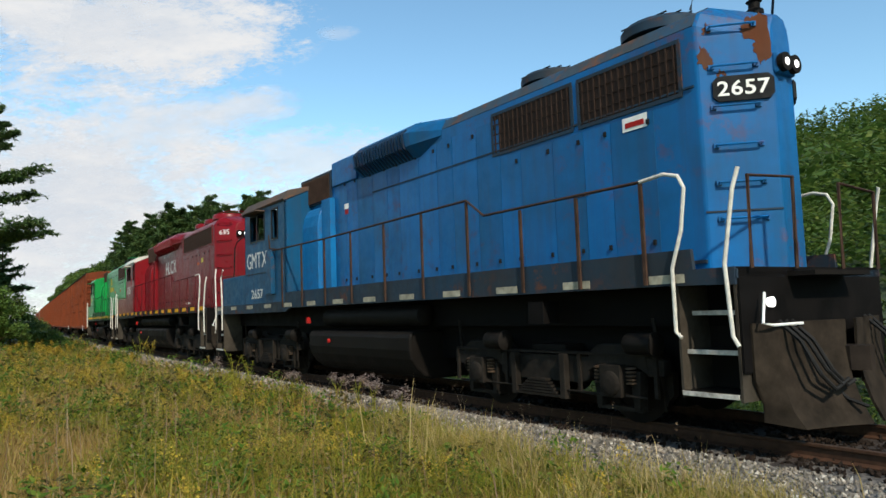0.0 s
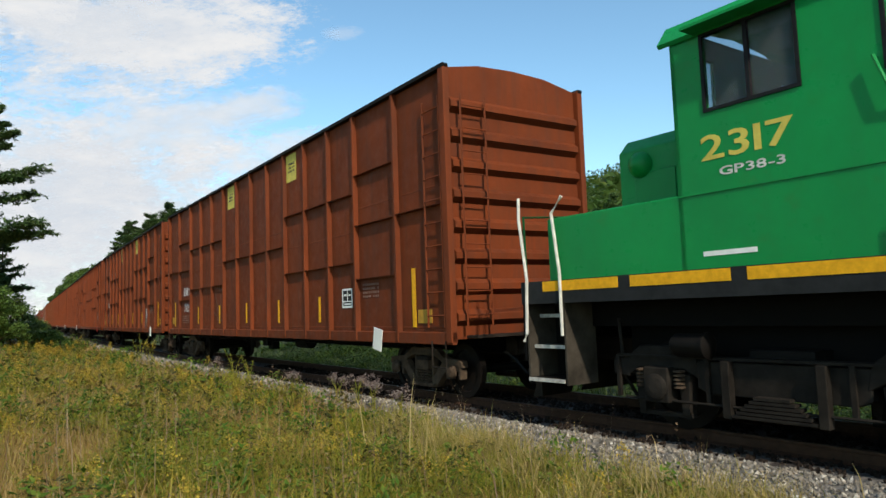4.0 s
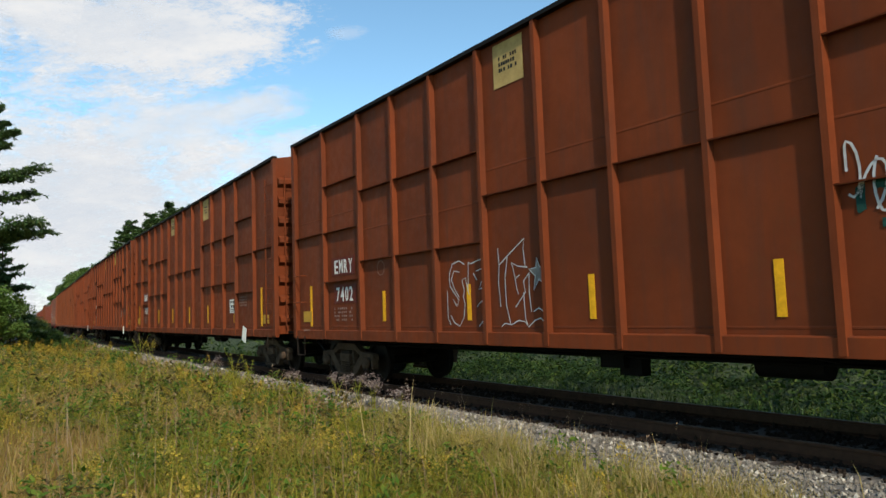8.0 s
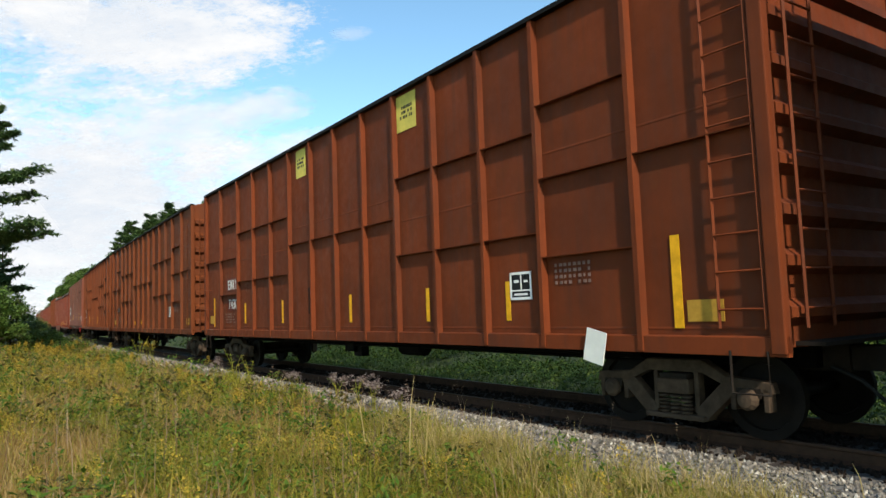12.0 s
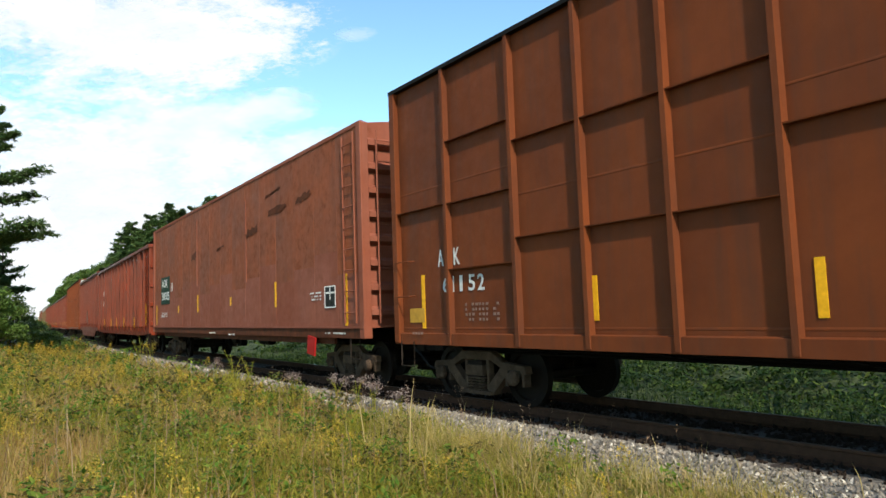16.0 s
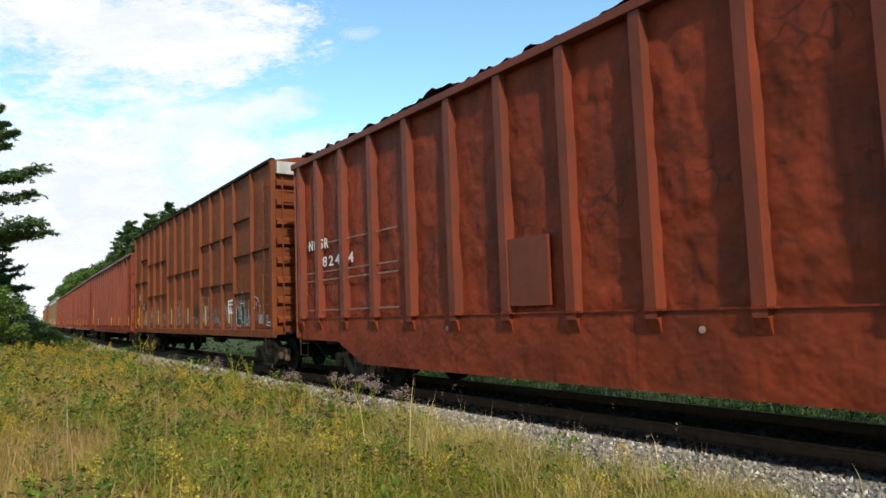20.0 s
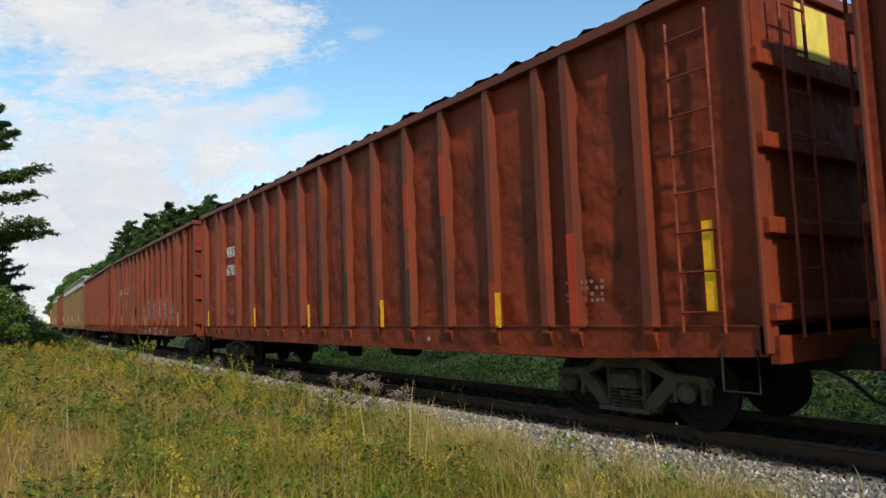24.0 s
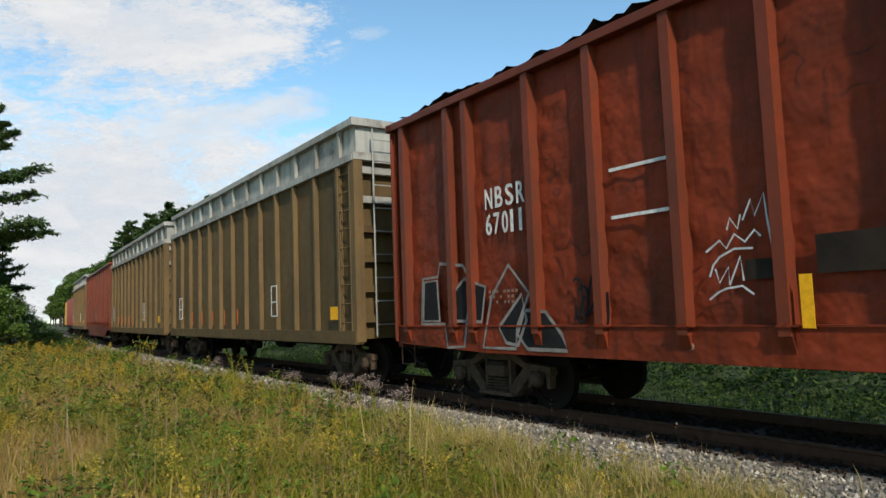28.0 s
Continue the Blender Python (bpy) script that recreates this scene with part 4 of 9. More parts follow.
def load_cover(root, h, w, z, seed, material, heap=0.25):
    """The uneven top of the load: a torn net or heaped chips above the rim."""
    rng = random.Random(seed)
    geo = Geo()
    nx, ny = 160, 6
    for i in range(nx + 1):
        for j in range(ny + 1):
            x, y = -h + 2 * h * i / nx, -w + 2 * w * j / ny
            edge = 1 if 0 < j < ny else 0.85
            geo.v.append((x, y, z + 0.1 + heap * edge * (0.25 + 0.5 * max(0.0, noise.noise((x * 0.55 + seed * 7, y * 0.8, seed)))) + 0.09 * noise.noise((x * 2.7, y * 2.1, seed)) + rng.uniform(-0.03, 0.04)))
    for i in range(nx):
        geo.f += [(i * (ny + 1) + j, (i + 1) * (ny + 1) + j, (i + 1) * (ny + 1) + j + 1, i * (ny + 1) + j + 1) for j in range(ny)]
    return part("load_cover" if material is TARP else "wood_chip_load", geo, material, root)


def gondola(name, half, label, ribs, top=4.86, sill=(0.72, 1.22), deep=False, seed=1, load=None, wide=0.16):
    """A high-sided chip gondola: dented sheets between broad ribs, a rim and a deep sill."""
    root = tagged(new(name), label, "gondola", "wagons of the passing train")
    h = half
    y = 1.45
    # two long walls of dented sheet, a floor and two ends
    for sy in (-1, 1):
        geo = Geo()
        nx, nz = 260, 40
        base = len(geo.v)
        for i in range(nx + 1):
            for j in range(nz + 1):
                x, z = -h + 0.1 + (2 * h - 0.2) * i / nx, sill[1] + (top - sill[1]) * j / nz
                d = 0.026 * noise.noise((x * 0.9 + seed * 11, z * 0.8, sy * 3.0 + seed)) - 0.015
                crease = abs(noise.noise((x * 1.5 + z * 0.9, z * 1.3 - x * 0.5, seed * 3.0 + sy)))
                d -= 0.04 * max(0.0, 0.22 - crease) / 0.22 * (0.5 + 0.8 * noise.noise((x * 0.6, z * 0.7, seed + 9.0)))
                d += 0.022 * abs(noise.noise((x * 2.6 - z * 1.9, z * 2.4 + x, seed + sy))) + 0.012 * noise.noise((x * 5.2, z * 4.6 + seed * 5, sy * 7.0))
                geo.v.append((x, sy * (y + d), z))
        for i in range(nx):
            for j in range(nz):
                q = base + i * (nz + 1) + j
                geo.f.append((q, q + nz + 1, q + nz + 2, q + 1))
        part("side_sheet", geo, CHIP_RED, root, smooth=True)
    part("floor_pan", Geo().box(-h + 0.1, h - 0.1, -y + 0.04, y - 0.04, sill[1] - 0.1, sill[1]), CHIP_RED, root)
    rib_me = Geo().prism([(-wide / 2, -y + 0.05), (-wide / 2 * 0.8, -1.575), (wide / 2 * 0.8, -1.575), (wide / 2, -y + 0.05)], sill[1] - 0.1, top - 0.02, "z").mesh("rib", CHIP_BRIGHT)
    foot_me = Geo().prism([(-1.44, sill[1] + 0.06), (-1.578, sill[1] + 0.03), (-1.578, sill[1] - 0.03), (-1.51, sill[1] - 0.26), (-1.44, sill[1] - 0.27)], -wide * 0.42, wide * 0.42, "x")
    foot_me = foot_me.box(-wide * 0.5, wide * 0.85, -1.59, -1.45, sill[1] - 0.012, sill[1] + 0.006).mesh("rib_foot", CHIP_RED)
    for turn in (Matrix.Identity(4), HALF_TURN):
        for u in ribs:
            x = u - h
            ob = part("rib", rib_me, None, root)
            ob.matrix_local = turn @ Matrix.Translation((x, 0, 0))
            ob = part("rib_foot", foot_me, None, root)
            ob.matrix_local = turn @ Matrix.Translation((x, 0, 0))
        part("top_chord", Geo().prism([(-1.6, top), (-1.6, top - 0.13), (-1.44, top - 0.13), (-1.44, top)], -h + 0.02, h - 0.02, "x"), CHIP_BRIGHT, root, bevel=0.012).matrix_local = turn
        lo = sill[0]
        if deep:
            poly = [(-h + 0.3, sill[1]), (-h + 0.3, lo + 0.32), (-h + 2.1, lo + 0.3), (-h + 3.2, lo - 0.12), (h - 3.2, lo - 0.12), (h - 2.1, lo + 0.3), (h - 0.3, lo + 0.32), (h - 0.3, sill[1])]
        else:
            poly = [(-h + 0.1, sill[1]), (-h + 0.1, lo + 0.2), (-h + 2.6, lo + 0.1), (h - 2.6, lo + 0.1), (h - 0.1, lo + 0.2), (h - 0.1, sill[1])]
        part("side_sill", Geo().prism(poly, -1.5, -1.47, "y"), CHIP_RED, root).matrix_local = turn
        part("sill_lip", Geo().box(-h + 0.1, h - 0.1, -1.52, -1.44, sill[1] - 0.012, sill[1] + 0.01), CHIP_RED, root).matrix_local = turn
        ladder(root, 0, 0, 1.15, top - 0.3, 0.5, 8, CHIP_RED).matrix_local = turn @ Matrix.Translation((h - 0.75, -1.5, 0))
        for x in (-h + 6.1, h - 6.1):
            part("jacking_pad", Geo().lathe([(0.04, 0), (0.04, -0.012)], (x, -1.5, sill[1] - 0.22), "y", 10), CREAM_SPOT, root).matrix_local = turn
    for sx in (-1, 1):
        end = sx * (h - 0.1)
        part("end_wall", Geo().box(min(end, end - sx * 0.06), max(end, end - sx * 0.06), -1.5, 1.5, 0.95, top), CHIP_RED, root)
        part("end_rim", Geo().box(min(end - sx * 0.1, end + sx * 0.12), max(end - sx * 0.1, end + sx * 0.12), -1.6, 1.6, top - 0.13, top + 0.004), CHIP_BRIGHT, root, bevel=0.012)
        part("end_panel", Geo().box(min(end, end + sx * 0.06), max(end, end + sx * 0.06), -1.46, 1.46, top - 0.85, top - 0.13), CHIP_RED, root)
        for z in (1.35, 2.2, 3.05, 3.9):
            part("end_beam", Geo().prism([(end, z - 0.1), (end + sx * 0.13, z - 0.08), (end + sx * 0.13, z + 0.08), (end, z + 0.1)], -1.5, 1.5, "y"), CHIP_RED, root, bevel=0.012)
        for yy in (-1.45, 1.45):
            part("end_post", Geo().box(min(end, end + sx * 0.05), max(end, end + sx * 0.05), yy - 0.1, yy + 0.1, 0.95, top - 0.13), CHIP_BRIGHT, root, bevel=0.012)
        part("end_sill", Geo().box(min(end, end + sx * 0.1), max(end, end + sx * 0.1), -1.45, 1.45, 0.85, 1.12), CHIP_RED, root)
        ladder(root, sx * (h + 0.08), -1.0, 1.1, top - 0.2, 0.46, 8, CHIP_RED, True, "end_ladder")
        part("end_notice", Geo().box(min(end, end + sx * 0.07), max(end, end + sx * 0.07), -0.62, 0.05, top - 0.8, top - 0.2), PALE_YELLOW, root)
        coupler(root, end, sx)
        for sy in (-1, 1):
            sill_step(root, sx * (h - 0.4), sy * 1.5, 0.98, TRUCK)
    load_cover(root, h - 0.15, 1.4, top - 0.05, seed, load or TARP, 0.32 if load is None else 0.3)
    underbody(root, h, 0.98)
    for sx in (-1, 1):
        freight_truck(root, sx * (h - 2.28))
    return root, h


def gondola_marks(root, h, mark, number, at, seed, strips, red=(), y=-1.5, stacked=True, patches=(), pieces=()):
    x0, x1, z0, z1 = at
    if pieces:
        for text, a, b in pieces:
            stencilled("wagon_number" if text.isdigit() else "reporting_mark", text, a - h, b - h, z0, z1, y, STENCIL, root)
    elif stacked:
        stencilled("reporting_mark", mark, x0 - h, x1 - h, z1 - 0.31, z1, y, STENCIL, root)
        stencilled("wagon_number", number, x0 - h, x1 - h, z0, z0 + 0.32, y, STENCIL, root)
    else:
        m = (x0 + x1) / 2
        stencilled("reporting_mark", mark, x0 - h, m - 0.15 - h, z0, z1, y, STENCIL, root)
        stencilled("wagon_number", number, m + 0.1 - h, x1 - h, z0, z1, y, STENCIL, root)
    for u in strips:
        plate("reflective_strip", u - h - 0.06, u - h + 0.06, 1.2, 1.7, -1.578, YELLOW, root)
    for a, b, c, d in red:
        rng = random.Random(int(a * 10) + seed)
        for _ in range(4):
            u, z, w, t = rng.uniform(a, b), rng.uniform(c, d), rng.uniform(0.06, 0.16), rng.uniform(0.1, 0.3)
            sprayed_block(root, h, ragged(((u - w, z - t), (u + w * 0.6, z - t * 0.8), (u + w, z + t), (u - w * 0.4, z + t * 0.7)), int(u * 50), 5, 0.05), y + 0.012, FRESH_SHEET, FRESH_SHEET, 0.006)
    for a, b, c, d in patches:
        plate("welded_patch", a - h, b - h, c, d, y - 0.02, CHIP_RED, root, 0.02)
    stencil_block(root, x0 - h, 1.7, 4, 2, y + 0.004, FADED)
    board = Geo()
    for a, b, c, d in ((16.36, 16.86, 1.34, 1.37), (16.36, 16.86, 1.71, 1.74), (16.36, 16.39, 1.34, 1.74), (16.83, 16.86, 1.34, 1.74), (16.59, 16.61, 1.5, 1.74), (16.36, 16.86, 1.48, 1.5)):
        board.box(a - h, b - h, -1.512, -1.502, c, d)
    if number in ("67033", "67011"):
        part("stencilled_board", board, STENCIL, root)
        plate("reflective_strip", 18.82 - h, 18.94 - h, 1.28, 2.25, -1.53, YELLOW, root)
    stencil_block(root, 17.0 - h if h > 9 else 13.0 - h, 1.75, 4, 3, y + 0.004, FADED)


def hopper(name, label, body, post, seed, half=7.85, dark=False):
    """A tall bulk wagon with close posts and a pale railed extension on top."""
    h = half
    root = tagged(new(name), label, "hopper wagon", "wagons of the passing train")
    part("body", Geo().prism([(-1.47, 0.95), (1.47, 0.95), (1.47, 4.6), (-1.47, 4.6)], -h + 0.12, h - 0.12, "x"), body, root, bevel=0.01)
    post_me = Geo().prism([(-0.06, -1.468), (-0.045, -1.575), (0.045, -1.575), (0.06, -1.468)], 1.1, 4.6, "z").mesh("post", post)
    brace_me = Geo().box(-0.05, 0.05, -1.52, -1.44, 4.6, 5.3).mesh("extension_post", GREY_HOPPER)
    for turn in (Matrix.Identity(4), HALF_TURN):
        for i in range(13):
            x = -h + 0.35 + i * (2 * h - 1.1) / 12.0
            part("post", post_me, None, root).matrix_local = turn @ Matrix.Translation((x, 0, 0))
            part("extension_post", brace_me, None, root).matrix_local = turn @ Matrix.Translation((x, 0, 0))
        part("extension_side", Geo().box(-h + 0.15, h - 0.15, -1.42, -1.38, 4.6, 5.3), GREY_HOPPER, root).matrix_local = turn
        part("rim", Geo().box(-h + 0.1, h - 0.1, -1.56, -1.36, 5.27, 5.42), GREY_HOPPER, root, bevel=0.01).matrix_local = turn
        part("middle_chord", Geo().box(-h, h, -1.59, -1.4, 4.52, 4.68), GREY_HOPPER, root, bevel=0.01).matrix_local = turn
        part("side_sill", Geo().box(-h, h, -1.575, -1.4, 0.86, 1.12), SOOT if dark else body, root).matrix_local = turn
        ladder(root, 0, 0, 1.1, 4.5, 0.46, 9, post).matrix_local = turn @ Matrix.Translation((h - 0.4, -1.5, 0))
    for sx in (-1, 1):
        end = sx * (h - 0.12)
        for z in (1.35, 1.95, 2.55, 3.15, 3.75, 4.35):
            part("end_beam", Geo().box(min(end, end + sx * 0.14), max(end, end + sx * 0.14), -1.45, 1.45, z - 0.07, z + 0.07), GREY_HOPPER if z > 3.5 else body, root)
        for yy in (-1.46, 1.46):
            part("corner_post", Geo().box(min(end - sx * 0.1, end + sx * 0.15), max(end - sx * 0.1, end + sx * 0.15), yy - 0.1, yy + 0.1, 0.9, 4.6), post, root)
        part("extension_end", Geo().box(min(end, end - sx * 0.05), max(end, end - sx * 0.05), -1.42, 1.42, 4.6, 5.3), GREY_HOPPER, root)
        part("end_rim", Geo().box(min(end, end + sx * 0.1), max(end, end + sx * 0.1), -1.56, 1.56, 5.27, 5.43), GREY_HOPPER, root)
        part("end_chord", Geo().box(min(end, end + sx * 0.16), max(end, end + sx * 0.16), -1.57, 1.57, 4.55, 4.7), GREY_HOPPER, root)
        ladder(root, sx * (h + 0.05), -0.9, 1.0, 5.2, 0.5, 9, GREY_HOPPER, True, "end_ladder")
        coupler(root, end, sx)
        for sy in (-1, 1):
            sill_step(root, sx * (h - 0.4), sy * 1.53, 0.92, TRUCK)
    underbody(root, h, 0.98)
    for sx in (-1, 1):
        freight_truck(root, sx * (h - 1.5))
    if body is TAN_POST:
        plate("end_panel", h - 1.05, h - 0.12, 1.12, 4.5, -1.47, BLUE_GREY, root)
    plate("orange_patch", h - 1.15, h - 0.8, 1.35, 1.62, -1.58, YELLOW, root)
    for x in (-h + 1.4, h - 4.7):
        geo = Geo()
        for a, b, c, d in ((0, 0.42, 1.45, 1.48), (0, 0.42, 2.2, 2.23), (0, 0.03, 1.45, 2.23), (0.39, 0.42, 1.45, 2.23), (0, 0.42, 1.8, 1.83)):
            geo.box(x + a, x + b, -1.582, -1.574, c, d)
        part("stencilled_frame", geo, STENCIL, root)
    for i in range(5):
        plate("reflective_strip", -h + 3.2 + i * 1.25, -h + 3.28 + i * 1.25, 1.25, 1.7, -1.578, ORANGE, root)
    return root, h


# ---- locomotives ----
def blomberg(root, x, half, axles, r=0.51):
    """A heavy cast locomotive truck: a dropped frame on coil springs, journal boxes between pedestals, brake rods."""
    geo = Geo()
    geo.box(-0.35, 0.35, -1.05, 1.05, 0.55, 0.95)
    truck = part("truck", geo, SOOT, root, bevel=0.015)
    truck.location = (x, 0, 0)
    e = half + 0.72
    xs = (-half, half) if axles == 2 else (-half, -0.05, half)
    for sy in (-1, 1):
        y0, y1 = sy * 1.12 - 0.07, sy * 1.12 + 0.07
        geo = Geo()
        if axles == 3:
            up = [(-e, 0.8), (-half - 0.4, 0.96), (-half + 0.4, 0.96), (-0.55, 0.88), (-0.34, 1.02), (0.24, 1.02), (0.45, 0.88), (half - 0.4, 0.96), (half + 0.4, 0.96), (e, 0.8)]
            down = [(e, 0.56), (half + 0.42, 0.4), (half + 0.33, 0.66), (half - 0.33, 0.66), (half - 0.44, 0.42), (0.5, 0.44), (0.3, 0.7), (-0.4, 0.7), (-0.6, 0.44)]
            down += [(-half + 0.44, 0.42), (-half + 0.33, 0.66), (-half - 0.33, 0.66), (-half - 0.42, 0.4), (-e, 0.56)]
            geo.prism((up + down)[::-1], y0 - 0.02, y1 + 0.02, "y")
        for ax in xs if axles == 2 else ():
            geo.prism([(ax - 0.52, 0.6), (ax - 0.46, 0.86), (ax - 0.3, 0.98), (ax + 0.3, 0.98), (ax + 0.46, 0.86), (ax + 0.52, 0.6), (ax + 0.3, 0.72), (ax - 0.3, 0.72)], y0, y1, "y")
        for p, q in zip(xs, xs[1:]) if axles == 2 else ():
            geo.prism([(p + 0.47, 0.82), (q - 0.47, 0.82), (q - 0.47, 0.52), (q - 0.6, 0.46), (p + 0.6, 0.46), (p + 0.47, 0.52)], y0 + 0.005, y1 - 0.005, "y")
        for sx in (-1, 1) if axles == 2 else ():
            geo.prism([(sx * (half + 0.47), 0.84), (sx * e, 0.8), (sx * e, 0.62), (sx * (half + 0.47), 0.6)], y0 + 0.005, y1 - 0.005, "y")
        side = part("side_frame", geo, CAST, truck, bevel=0.015)
        part("frame_flange", Geo().box(-e + 0.1, e - 0.1, *sorted((y0 - 0.03 * (sy < 0), y1 + 0.03 * (sy > 0))), 0.84, 0.87), CAST, side)
        for ax in xs:
            box = Geo().box(ax - 0.17, ax + 0.17, sy * 1.2 - 0.12, sy * 1.2 + 0.08, 0.34, 0.74)
            box.lathe([(0.16, 0.0), (0.16, sy * 0.05), (0.12, sy * 0.07), (0.06, sy * 0.08)], (ax, sy * 1.28, r), "y", 14)
            part("journal_box", box, CAST, side, bevel=0.015)
            for d in (-0.3, 0.3):
                part("pedestal", Geo().prism([(ax + d - 0.08, 0.66), (ax + d + 0.08, 0.66), (ax + d + 0.045, 0.2), (ax + d - 0.045, 0.2)], sy * 1.12 - 0.075, sy * 1.12 + 0.075, "y"), CAST, side, bevel=0.01)
            for d in (-0.26, 0.26) if axles == 2 else ():
                ob = part("spring", SPRING(), None, side)
                ob.location = (ax + d, sy * 1.22, 0.5)
            part("pedestal_tie", Geo().box(ax - 0.36, ax + 0.36, sy * 1.12 - 0.05, sy * 1.12 + 0.05, 0.17, 0.22), CAST, side)
            cyl = Geo().lathe([(0.1, -0.24), (0.13, -0.2), (0.13, 0.16), (0.15, 0.17), (0.15, 0.2), (0.06, 0.24)], (ax + 0.5, sy * 1.27, 1.0), "x", 14)
            part("brake_cylinder", cyl, SOOT, side, smooth=True)
            for d in (-0.62, 0.62):
                part("brake_hanger", Geo().box(ax + d - 0.025, ax + d + 0.025, sy * 1.2 - 0.02, sy * 1.2 + 0.02, 0.36, 0.86), CAST, side)
                part("brake_shoe", Geo().prism([(ax + d * 0.98, 0.36), (ax + d * 0.88, 0.3), (ax + d * 0.82, 0.5), (ax + d * 0.9, 0.66), (ax + d * 0.99, 0.62)], sy * 0.84 - 0.05, sy * 0.84 + 0.05, "y"), CAST, side)
        leaf = Geo()
        for i in range(6):
            leaf.box(-0.44 + 0.05 * i, 0.44 - 0.05 * i, sy * 1.24 - 0.06, sy * 1.24 + 0.06, 0.26 + i * 0.04, 0.29 + i * 0.04)
        if axles == 2:
            part("leaf_spring", leaf, CAST, side)
            for d in (-0.5, 0.5):
                part("swing_hanger", Geo().box(d - 0.05, d + 0.05, sy * 1.24 - 0.05, sy * 1.24 + 0.05, 0.24, 0.84), CAST, side, bevel=0.01)
        part("brake_rod", Geo().tube([(-half - 0.5, sy * 1.24, 0.36), (half + 0.5, sy * 1.24, 0.36)], 0.016, 6), CAST, side)
        part("sand_pipe", Geo().tube([(-half - 0.6, sy * 1.18, 1.3), (-half - 0.62, sy * 1.1, 0.6), (-half - 0.5, sy * 0.9, 0.18)], 0.025, 5), CAST, side)
        part("sand_pipe", Geo().tube([(half + 0.6, sy * 1.18, 1.3), (half + 0.62, sy * 1.1, 0.6), (half + 0.5, sy * 0.9, 0.18)], 0.025, 5), CAST, side)
    for ax in xs:
        part("traction_motor", Geo().box(ax - 0.75, ax + 0.55, -0.6, 0.6, 0.2, 1.0), BLACK, truck)
        wheelset(truck, ax, r)
    return truck


def ragged(pts, seed, steps=7, rough=0.022):
    """An outline with a torn, flaking edge."""
    rng = random.Random(seed)
    out = []
    for (ax, az), (bx, bz) in zip(pts, list(pts[1:]) + [pts[0]]):
        for j in range(steps):
            t = j / steps
            out.append((ax + (bx - ax) * t + rng.uniform(-rough, rough), az + (bz - az) * t + rng.uniform(-rough, rough)))
    return out


